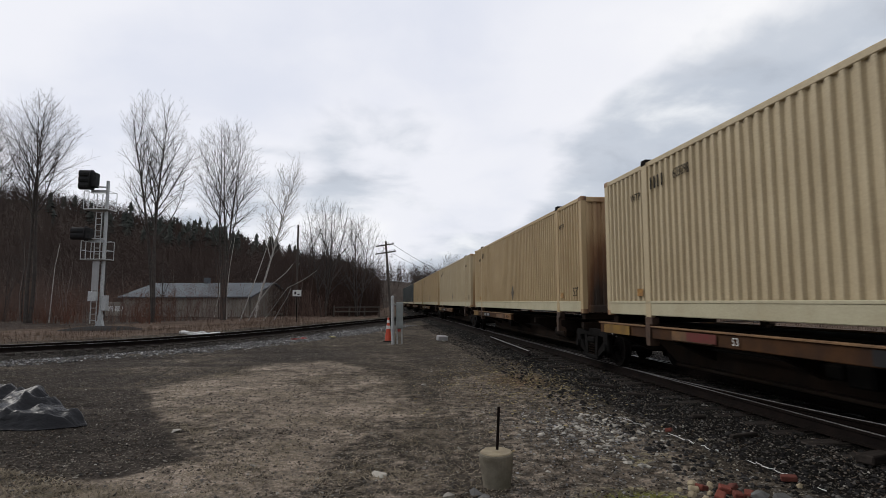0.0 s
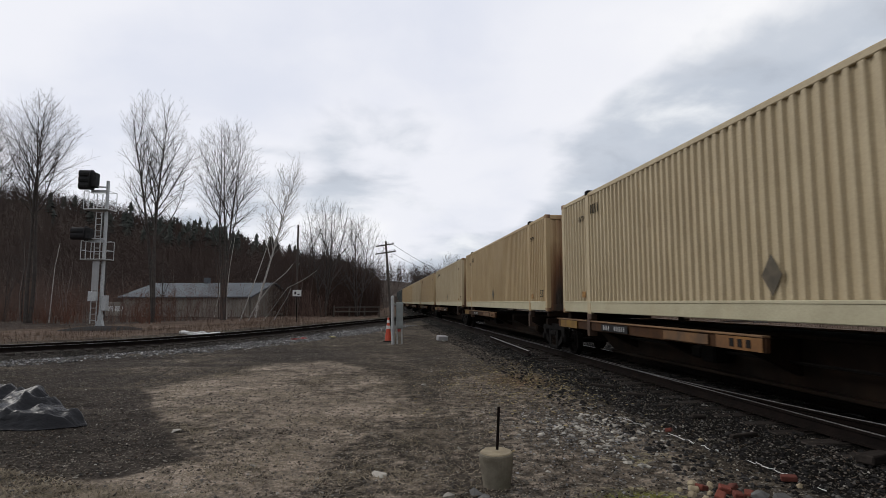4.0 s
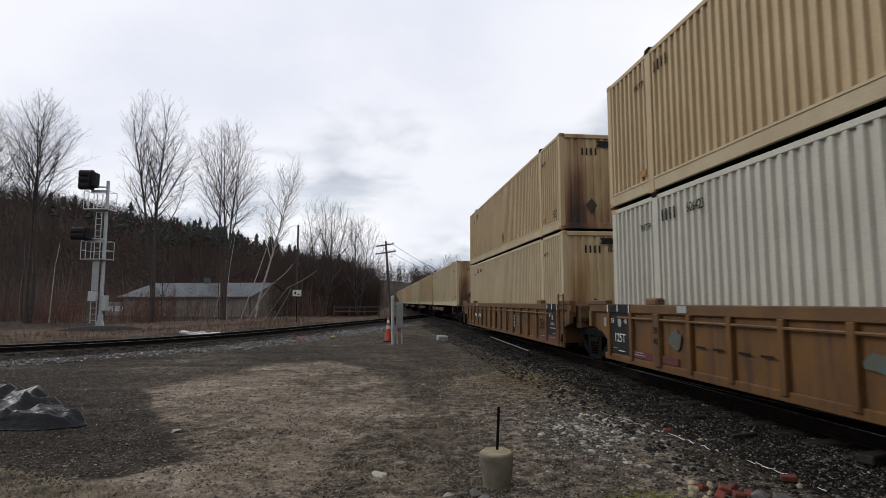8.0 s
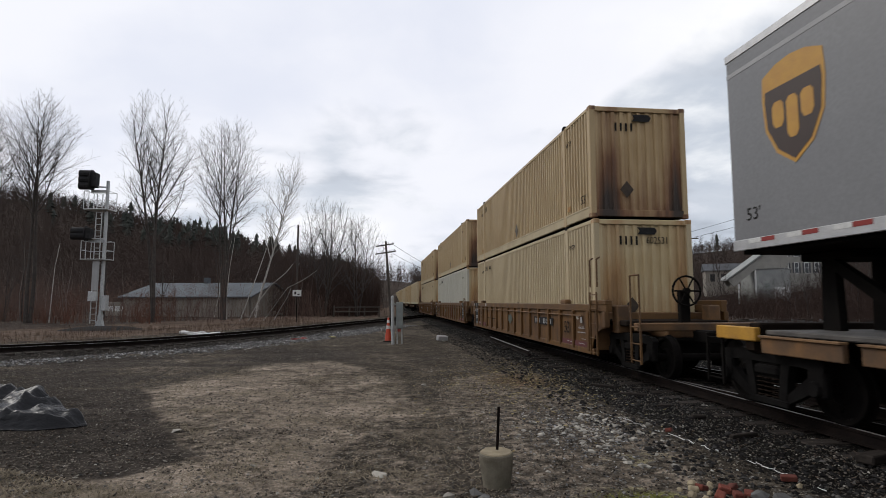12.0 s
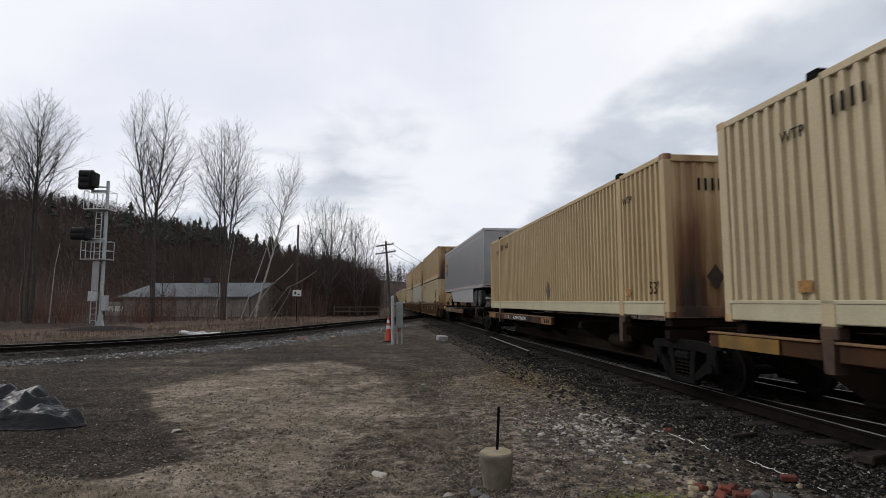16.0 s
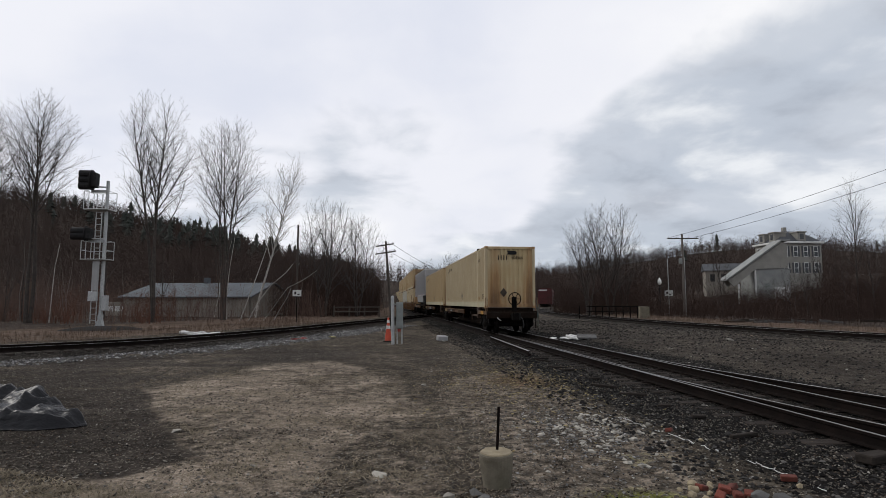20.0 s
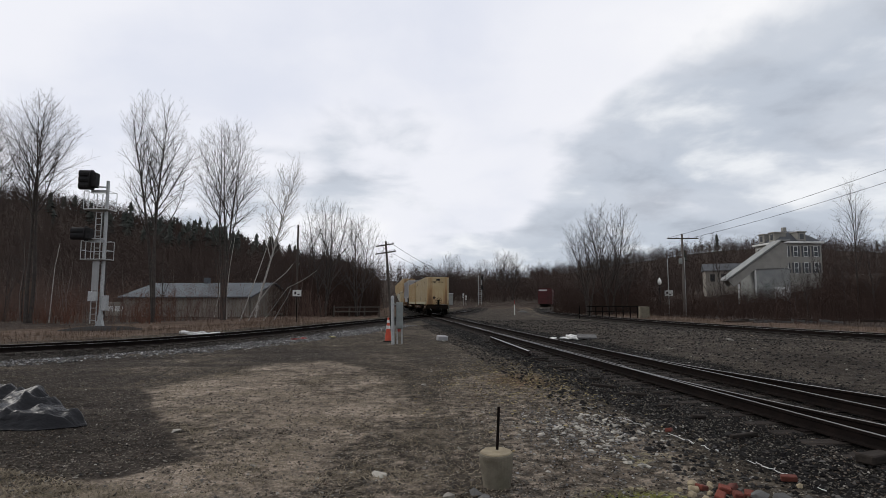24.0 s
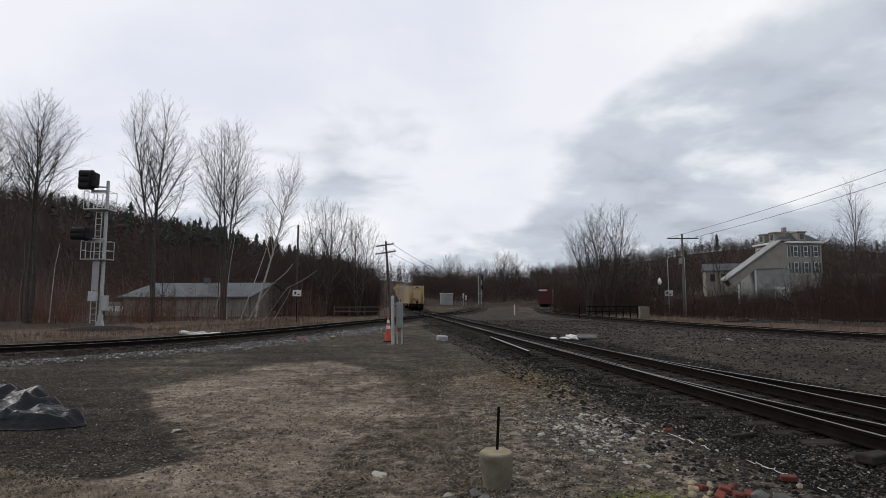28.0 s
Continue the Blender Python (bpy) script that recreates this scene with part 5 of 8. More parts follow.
        part("round_mark", MB().prism([(0.085 * math.cos(k * math.pi / 8), 0.11 * math.sin(k * math.pi / 8)) for k in range(16)], 0, 0.003, "z"), LIGHT_GREY, ob, m=side_mark(-1.453, 7.5, 1.12))
        for y in (8.06, 7.55, 7.0):
            part("tick", MB().box(-1.480, -1.4765, y - 0.02, y + 0.02, 1.33, WELL_TOP - 0.01), WHITE, ob, "white tick mark")
    for z, word in ((1.02, "20"), (0.82, "40")):
        part("length_mark", text_mesh(word, 0.17, INK), None, ob, m=side_mark(-1.508, 5.87, z))
    part("data_label", MB().box(-1.476, -1.4725, 4.85, 5.15, 1.36, WELL_TOP - 0.02), LIGHT_GREY, ob, "small pale label")
    if not tail:
        part("dark_band", MB().box(-1.476, -1.4725, -8.05, -7.0, 1.325, WELL_TOP - 0.005), BLACK, ob, "black painted band")
    for y in (-7.95, -7.5, -7.05) if not tail else ():
        part("tick", MB().box(-1.480, -1.4765, y - 0.02, y + 0.02, 1.33, WELL_TOP - 0.01), WHITE, ob, "white tick mark")
    part("length_mark", text_mesh("48", 0.15, WHITE), None, ob, m=side_mark(-1.456, -7.22, 1.14))
    for k in range(4):
        bars(ob, side_mark(-1.458, 7.75 if lead else 7.4, 0.515 - 0.0 * k), 1, 0.3, 0.02, 0.0, WHITE) if k == 0 else bars(ob, side_mark(-1.458, -7.5, 0.97 - 0.03 * k), 4, 0.06, 0.012, 0.03, LIGHT_GREY)
    for y, z, n, w, h in ((7.72, 0.56, 2, 0.08, 0.018), (6.6, 0.50, 4, 0.08, 0.02), (6.6, 0.55, 3, 0.08, 0.015), (-7.5, 0.89, 5, 0.06, 0.02), (-7.5, 0.78, 7, 0.05, 0.03), (-7.5, 1.09, 1, 0.12, 0.14), (-7.65, 0.62, 3, 0.06, 0.018), (-6.6, 0.50, 4, 0.08, 0.018), (-7.5, 0.50, 4, 0.08, 0.018)):
        bars(ob, side_mark(-1.458, y, z), n, w, h, 0.03, LIGHT_GREY)
    part("maroon_panel", MB().box(-1.454, -1.449, 5.2, 7.05, 0.44, 0.58), MAROON, ob)
    if not tail:
        part("dark_panel", MB().box(-1.452, -1.449, -7.95, -7.05, 0.46, 1.30), BLACK, ob, "black stencil panel")
    part("maroon_panel", MB().box(-1.454, -1.449, -7.95, -6.0, 0.43, 0.56), MAROON, ob)
    part("length_mark", text_mesh("53", 0.46, INK), None, ob, m=side_mark(-1.456, -6.4, 0.85))
    bars(ob, side_mark(-1.456, -4.6, 0.96), 3, 0.10, 0.03, 0.06, INK)
    bars(ob, side_mark(-1.456, -4.6, 0.88), 3, 0.10, 0.03, 0.06, INK)
    if tail:
        part("number_panel", MB().box(-1.452, -1.449, -5.15, -3.2, 0.85, 1.08), BLACK, ob, "black number panel")
        bars(ob, side_mark(-1.456, -3.6, 0.96), 4, 0.06, 0.15, 0.08, LIGHT_GREY)
        bars(ob, side_mark(-1.456, -4.6, 0.96), 6, 0.06, 0.15, 0.08, LIGHT_GREY)
    if brand:
        for a, b, z0, z1 in ((-1.05, -2.15, 1.03, 1.17), (-1.28, -1.43, 0.55, 1.03), (-1.76, -1.92, 0.50, 1.03), (-2.25, -2.75, 0.50, 1.12)):
            part("painted_bar", MB().box(-1.453, -1.449, b, a, z0, z1), FADED_RED, ob, "faded red painted bar")
        part("data_plate", MB().box(-1.452, -1.449, -3.9, -3.2, 0.62, 1.06), LIGHT_GREY_DIRTY, ob, "dull grey lettering panel")
    bars(ob, side_mark(-1.456, 3.2, 0.82), 2, 0.26, 0.035, 0.2, INK)
    bars(ob, side_mark(-1.456, 4.27, 0.82), 2, 0.26, 0.035, 0.2, INK)
    rnd = random.Random(len(label))
    for y, w, h in graffiti:
        poly = []
        for k in range(14):
            a = 2 * math.pi * k / 14
            q = rnd.uniform(0.6, 1.0)
            poly.append((w * q * math.cos(a), h * q * math.sin(a)))
        part("paint_smear", MB().prism(poly, 0, 0.003, "z"), BLUE, ob, "faded blue painted smear", m=side_mark(-1.452, y, 0.9))
    ladder(ob, -1.53, -8.50, 0.30, 1.78, 0.40, 5, YELLOW)
    for y in (-8.76, -8.34) if tail else ():
        part("grab_rail", MB().bent([(-1.53, y, 1.9), (-1.53, y, 2.55), (-1.45, y, 2.6)], 0.02), YELLOW, ob)
    part("step_label", MB().box(-1.452, -1.449, 8.2, 8.32, 1.0, 1.2), LIGHT_GREY, ob, "small pale label")
    if front_truck:
        truck(ob, 9.7)
    truck(ob, -9.9 if not tail else -9.5)
    if lead:
        part("brake_stand", MB().cbox(-0.1, 0.12, 9.95, 10.1, 1.0, 1.9, 0.02), YELLOW_DARK, ob)
        brake_wheel(ob, 0.0, 10.17, 1.88)
        part("step_beam", MB().cbox(-1.36, 1.36, 9.95, 10.2, 0.95, 1.12, 0.02), YELLOW_DARK, ob)
        part("coupler", MB().cbox(-0.13, 0.13, 10.2, 10.9, 0.72, 0.98, 0.03), SHADED_GRIME, ob)
        ladder(ob, -1.36, 10.05, 0.3, 1.1, 0.42, 3, YELLOW)
        part("grab_rail", MB().bent([(-1.36, 9.85, 1.1), (-1.36, 9.85, 2.2), (-1.36, 10.25, 2.2), (-1.36, 10.25, 1.1)], 0.02), YELLOW, ob)
        part("grab_rail", MB().bent([(-0.7, 10.2, 1.1), (-0.7, 10.2, 2.1), (-0.3, 10.2, 2.1), (-0.3, 10.2, 1.1)], 0.02), YELLOW, ob)
    if tail:
        part("brake_stand", MB().cbox(-0.30, -0.08, -10.2, -10.05, 1.0, 1.80, 0.02), SHADED_GRIME, ob)
        brake_wheel(ob, -0.2, -10.27, 1.78)
        part("step_beam", MB().cbox(-1.36, 1.36, -10.4, -10.2, 0.95, 1.12, 0.02), YELLOW_DARK, ob)
        part("coupler", MB().cbox(-0.13, 0.13, -10.9, -10.3, 0.72, 0.98, 0.03), SHADED_GRIME, ob)
        ladder(ob, -1.36, -10.3, 0.3, 1.1, 0.42, 3, YELLOW)
        part("grab_rail", MB().bent([(-1.36, -10.1, 1.1), (-1.36, -10.1, 2.1), (-1.36, -10.5, 2.1), (-1.36, -10.5, 1.1)], 0.02), YELLOW, ob)
    return ob


def trailer():
    """A grey 53-foot road trailer riding on a spine car; origin at the middle of its floor, y forward."""
    ob = thing("road_trailer", "grey road trailer with a brown and gold shield emblem", "trailer")
    hl, hw, H = 8.075, 1.295, 3.05
    part("body", MB().cbox(-hw, hw, -hl, hl, 0.12, H, 0.03), GREY_TRAILER, ob)
    for x in (-hw - 0.012, hw - 0.02):
        part("top_rail", MB().cbox(x, x + 0.032, -hl, hl, H - 0.14, H - 0.02, 0.008), ALU, ob)
        part("stripe", MB().cbox(x + 0.008, x + 0.02, -hl + 0.02, hl - 0.02, H - 0.40, H - 0.33, 0.003), LIGHT_GREY, ob)
        part("rub_rail", MB().cbox(x, x + 0.034, -hl, hl, 0.0, 0.16, 0.008), ALU, ob)
    red, pale = (fix(MB().box(-hw - 0.016, -hw - 0.011, 0, 0.26, 0.09, 0.15).mesh("reflector", c)) for c in (RED, WHITE))
    for k in range(21):
        part("reflector", red, None, ob, "red reflective tape", m=Matrix.Translation((0, -7.8 + 0.75 * k, 0)))
        part("reflector", pale, None, ob, "white reflective tape", m=Matrix.Translation((0, -7.53 + 0.75 * k, 0)))
    shield = [(0, -0.72), (0.3, -0.52), (0.48, -0.2), (0.52, 0.2), (0.5, 0.52), (0.25, 0.62), (0, 0.65), (-0.25, 0.62), (-0.5, 0.52), (-0.52, 0.2), (-0.48, -0.2), (-0.3, -0.52)]
    part("emblem", MB().prism([(a * 1.06, b * 1.06) for a, b in shield], 0, 0.004, "z"), SHIELD_GOLD, ob, "gold-edged shield", m=side_mark(-hw - 0.002, 6.75, 1.8))
    part("emblem_field", MB().prism([(a * 0.96, b * 0.98 if b < 0 else min(b, 0.34) * 0.98) for a, b in shield], 0, 0.008, "z"), SHIELD_BROWN, ob, "dark brown shield field", m=side_mark(-hw - 0.002, 6.75, 1.8))
    for a, b, lo, hi in ((-0.36, -0.15, -0.22, 0.14), (-0.10, 0.10, -0.42, 0.14), (0.15, 0.36, -0.22, 0.14)):
        part("emblem_bar", MB().prism([(a + 0.05, lo), (b - 0.05, lo), (b, lo + 0.08), (b, hi - 0.06), (b - 0.05, hi), (a + 0.05, hi), (a, hi - 0.06), (a, lo + 0.08)], 0, 0.011, "z"), SHIELD_GOLD, ob, m=side_mark(-hw - 0.002, 6.75, 1.8))
    part("length_mark", text_mesh("53'", 0.26, INK), None, ob, m=side_mark(-hw - 0.003, 7.6, 0.5))
    for x in (-0.64, 0.64):
        part("rear_door", MB().cbox(x - 0.60, x + 0.60, -hl - 0.03, -hl + 0.01, 0.22, H - 0.16, 0.015), LIGHT_GREY, ob)
    part("rear_frame", MB().cbox(-hw, -hw + 0.06, -hl - 0.05, -hl + 0.02, 0, H, 0.01).cbox(hw - 0.06, hw, -hl - 0.05, -hl + 0.02, 0, H, 0.01).cbox(-hw, hw, -hl - 0.05, -hl + 0.02, H - 0.14, H, 0.01).cbox(-hw, hw, -hl - 0.05, -hl + 0.02, 0, 0.2, 0.01), ALU, ob)
    part("tail_tape", MB().box(-1.2, 1.2, -hl - 0.056, -hl - 0.051, 0.06, 0.11), RED, ob)
    part("bumper", MB().cbox(-1.15, 1.15, -hl - 0.02, -hl + 0.06, -0.62, -0.52, 0.01).cbox(-0.6, -0.5, -hl, -hl + 0.08, -0.55, 0.02, 0.01).cbox(0.5, 0.6, -hl, -hl + 0.08, -0.55, 0.02, 0.01), ALU, ob)
    for x in (-hw + 0.02, hw - 0.05):
        part("skirt", MB().prism([(4.4, 0.0), (3.3, -0.72), (-4.9, -0.78), (-4.9, 0.0)], x, x + 0.03, "x"), LIGHT_GREY, ob, "pale grey side skirt")
    for y in (-5.7, -6.95):
        for x in (-1.28, 0.98):
            w = part("wheel", MB().lathe([(0.2, 0), (0.41, 0.0), (0.45, 0.04), (0.45, 0.26), (0.41, 0.3), (0.2, 0.3)], (x, y, -0.55), 22, "x"), RUBBER, ob)
            part("rim", MB().lathe([(0, 0.1), (0.1, 0.06), (0.22, 0.09), (0.27, 0.02), (0.27, 0.28), (0, 0.28)], (x, y, -0.55), 16, "x"), GALV, w)
        part("axle", MB().tube((-1.0, y, -0.55), (1.0, y, -0.55), 0.08), SHADED_GRIME, ob)
    part("bogie_frame", MB().cbox(-0.55, -0.43, -7.9, -4.9, -0.3, 0.1, 0.01).cbox(0.43, 0.55, -7.9, -4.9, -0.3, 0.1, 0.01).cbox(-0.5, 0.5, -6.4, -6.2, -0.5, 0.0, 0.02), SHADED_GRIME, ob)
    part("underframe", MB().cbox(-1.2, 1.2, -8.0, 8.0, -0.05, 0.1, 0.01), SHADED_GRIME, ob)
    for x in (-0.95, 0.85):
        part("landing_leg", MB().cbox(x, x + 0.1, 4.75, 4.87, -0.75, 0.0, 0.01).cbox(x - 0.04, x + 0.14, 4.7, 4.92, -0.80, -0.75, 0.01), SHADED_GRIME, ob)
    return ob


def hitch(parent, y, top):
    """The folding stanchion that holds a trailer's nose."""
    mb = MB().cbox(-0.5, 0.5, y - 0.45, y + 0.45, top - 0.12, top, 0.02)
    for x in (-0.45, 0.33):
        mb.prism([(y - 0.14, 1.05), (y + 0.16, 1.05), (y + 0.12, top - 0.1), (y - 0.1, top - 0.1)], x, x + 0.12, "x")
        mb.prism([(y - 1.75, 1.05), (y - 1.45, 1.05), (y + 0.1, top - 0.15), (y - 0.1, top - 0.12)], x, x + 0.12, "x")
    part("trailer_hitch", mb, SHADED_GRIME, parent, "black folding trailer hitch")


def put(ob, u, z):
    """Sets a thing on the train at its place along it, and keeps it to be keyed."""
    MOVING.append((ob, u, z))


def raised(ob, k):
    """Gives a container its full height."""
    for c in ob.children:
        c.matrix_basis = Matrix.Diagonal((1, 1, k, 1)) @ c.matrix_basis
    return ob


def build_train():
    half = C_LEN / 2
    spine = "orange-brown skeleton railcar carrying one container"
    plan = [
        # front of the container, paint, end paint, label, number
        (268.3, DARKGREEN, DARKGREEN, "dark green-grey corrugated container", ""),
        (250.6, TAN, END_CREAM, "tan corrugated container", ""),
        (232.9, TAN, END_CREAM, "tan corrugated container", ""),
        (215.2, CREAM, END_CREAM, "cream corrugated container", ""),
        (197.5, TAN, END_RUST, "tan corrugated container with a rust-streaked end", ""),
        (179.8, CREAM, END_RUST, "cream corrugated container with a pale bottom rail", "603098"),
        (162.0, TAN, END_RUST, "tan corrugated container with a brown rusted end", ""),
        (144.3, CREAM, END_RUST, "cream corrugated container with chipped corner posts", ""),
        (43.6, TAN, END_RUST, "tan corrugated container with a dark rusted end", "605233"),
        (25.8, CREAM, END_CREAM, "cream corrugated container riding last on the train", "604566"),
    ]
    words = {179.8: ("ALL PURPOSE", 0.4, 3.4, 4.3), 43.6: ("ALL PURPOSE SPINE CAR", 2.7, 4.45, None)}
    plan = [(286.0, DARKGREEN, DARKGREEN, "dark green-grey corrugated container", "")] + plan
    for front, paint, endp, label, number in plan:
        last = front == 25.8
        put(raised(container(paint, endp, label + (" on a spine car" if not last else ""), number, spot={162.0: 0.15, 43.6: -0.8}.get(front, -0.5)), 1.072), front - half, SPINE_BASE)
        car = spine_car(front in (286.0,), True, spine + (" at the end of the train" if last else ""), last, words.get(front, ()))
        if last:
            spine_tail(car)
        put(car, front - half, RAIL_TOP)
    lead = spine_car(True, True, "dark brown skeleton railcar carrying a grey road trailer", ledge=YELLOW_DARK)
    hitch(lead, 7.3, 2.40 - RAIL_TOP)
    put(lead, 61.7 - half, RAIL_TOP)
    put(trailer(), 61.7 - half, 2.45)
    wells = [
        (122.6, CREAM, END_CREAM, "cream corrugated container lying in a well car", "604393", TAN, "tan corrugated container stacked on another", "", ((-3.5, 0.32, 0.2),)),
        (103.0, PALE, END_CREAM, "whitish corrugated container lying in a well car", "606423", TAN, "tan corrugated container stacked on a whitish one", "", ((1.1, 0.45, 0.15), (5.3, 0.28, 0.22))),
        (83.25, CREAM, END_CREAM, "cream corrugated container with faint streaks lying in a well car", "602531", TAN, "tan corrugated container with a black-streaked rusty end", "", ((0.2, 0.4, 0.2),)),
    ]
    for i, (front, p1, e1, l1, n1, p2, l2, n2, smears) in enumerate(wells):
        put(container(p1, e1, l1, n1), front - half, 0.88)
        put(container(p2, END_RUST, l2, n2, sill=SILL_TAN), front - half + 0.1, 3.83)
        put(well_car(i == 0, "orange-brown ribbed well railcar carrying two stacked containers", i == 0, i == 2, graffiti=smears, brand=i == 1), front - half, RAIL_TOP)


build_train()

# ---------------------------------------------------------------- trees
def reach(env, p, d):
    """How far a branch can grow before it leaves the round crown."""
    cz, rw, rh = env[:3]
    q, e = Vector((p.x / rw, p.y / rw, (p.z - cz) / rh)), Vector((d.x / rw, d.y / rw, d.z / rh))
    a, b, c = e.dot(e), q.dot(e), q.dot(q) - 1
    disc = b * b - a * c
    return max(0.3, (math.sqrt(disc) - b) / a) if disc > 0 else 0.3


def grow(rnd, wood, twigs, p, d, length, r, level, env, up):
    """One limb of bent pieces with its side shoots, down to fine twigs."""
    pieces = (9, 6, 4, 2)[level]
    seg, wob = length / pieces, (0.03, 0.07, 0.11, 0.16)[level]
    pts, rads = [p], [r]
    for k in range(pieces):
        d = (d + Vector((rnd.gauss(0, wob), rnd.gauss(0, wob), up * (0.02, 0.06, 0.08, 0.09)[level]))).normalized()
        p = p + d * seg
        pts.append(p)
        rads.append(max(0.005, r * (1 - 0.9 * (k + 1) / pieces) ** (1.25 if level == 0 else 1.0)))
    mb = wood if level < 2 else twigs
    for k in range(pieces):
        mb.tube(pts[k], pts[k + 1], rads[k], rads[k + 1], (7, 5, 3, 3)[level], cap=False)
    if level == 3:
        return
    k = env[5] / 0.006
    gap = (env[4], 0.34 * k ** 0.5, 0.27 * k ** 0.5)[level]
    first = (env[3], 0.14, 0.10)[level]
    count = max(2, int(length * (1 - first) / gap))
    turn = rnd.uniform(0, 6.283)
    for k in range(count):
        f = first + (0.985 - first) * (k + rnd.random() * 0.8) / count
        i = min(pieces - 1, int(f * pieces))
        q = pts[i].lerp(pts[i + 1], f * pieces - i)
        dd = (pts[i + 1] - pts[i]).normalized()
        a = dd.orthogonal().normalized()
        turn += 2.4 + rnd.uniform(-0.5, 0.5)
        a.rotate(Matrix.Rotation(turn, 3, dd))
        tilt = (rnd.uniform(0.55, 0.95) - 0.28 * f, rnd.uniform(0.5, 0.85), rnd.uniform(0.5, 1.0))[level]
        nd = (dd * math.cos(tilt) + a * math.sin(tilt)).normalized()
        room = reach(env, q, nd)
        if level == 0:
            L = room * rnd.uniform(0.72, 1.0)
        else:
            L = min(length * (0.50, 0.50, 0.45)[level] * (1.2 - 0.75 * f) * rnd.uniform(0.7, 1.2), room + 0.3)
        if L < 0.25:
            continue
        grow(rnd, wood, twigs, q, nd, L, max(env[5], min(rads[i] * 0.62, (0.021, 0.013, 0.012)[level] * L ** (1.0, 0.7, 0.5)[level])), level + 1, env, up)


TREES = {}


def tree_kind(key, height, r, stems, spread, bark, crown, start=0.42, up=1.0, lean=0.0, gap=0.40, twig=0.006):
    """Builds a bare tree once: trunk with limbs, and a crown of twigs that fills a round outline."""
    rnd = random.Random(key)
    wood, twigs = MB(), MB()
    env = (crown[0] * height, crown[1] * height, crown[2] * height, start, gap * stems ** 0.7, twig)
    for s in range(stems):
        a = 2 * math.pi * (s + rnd.random() * 0.5) / stems
        q = spread if stems > 1 else spread * 0.3
        d = Vector((math.cos(a) * q, math.sin(a) * q, 1)).normalized()
        o = 0.14 * (stems > 1)
        grow(rnd, wood, twigs, Vector((o * math.cos(a), o * math.sin(a), -0.15)), d, height * rnd.uniform(0.88, 0.98), r * (0.75 if stems > 1 else 1), 0, env, up)
    for mb in (wood, twigs):
        mb.v = [(x + lean * max(0, z), y, z) for x, y, z in mb.v]
    TREES[key] = (wood.mesh("trunk", bark), twigs.mesh("crown", BIRCH_TWIG if bark is BIRCH else TWIG))


def tree(key, x, y, scale, label, turn=0.0, name="bare_tree", group=""):
    ob = thing(name, label, "tree", pose(x, y, ground_height(x, y), 0, 0, turn), group)
    for nm, me in zip(("trunk", "crown"), TREES[key]):
        o = part(nm, me, None, ob)
        o.scale = (scale, scale, scale)
    return ob


BIRCH_TWIG = mat("grey_birch_twigs", (0.115, 0.098, 0.088), (0.075, 0.064, 0.058), 0.95, scale=1, fine=10, bump=0)
tree_kind(1, 18.4, 0.22, 2, 0.045, BARK, (0.735, 0.205, 0.265), start=0.44, gap=0.36)
tree_kind(2, 19.0, 0.24, 2, 0.03, BARK, (0.70, 0.19, 0.30), start=0.36, gap=0.38)
tree_kind(3, 18.6, 0.20, 3, 0.05, BARK, (0.70, 0.18, 0.30), start=0.36, gap=0.40)
tree_kind(4, 17.0, 0.14, 1, 0.06, BIRCH, (0.68, 0.125, 0.32), start=0.34, lean=0.20, gap=0.26)
tree_kind(5, 12.6, 0.17, 3, 0.22, BARK, (0.56, 0.37, 0.44), start=0.16, gap=0.40, twig=0.011)
tree_kind(6, 12.0, 0.10, 1, 0.10, BARK, (0.62, 0.15, 0.38), start=0.25)
tree_kind(7, 14.0, 0.19, 3, 0.20, BARK, (0.60, 0.33, 0.42), start=0.16, gap=0.40, twig=0.011)
tree_kind(9, 15.6, 0.10, 1, 0.08, BARK, (0.62, 0.13, 0.38), start=0.3)
tree_kind(8, 8.0, 0.06, 2, 0.18, BARK, (0.55, 0.26, 0.45), start=0.14)

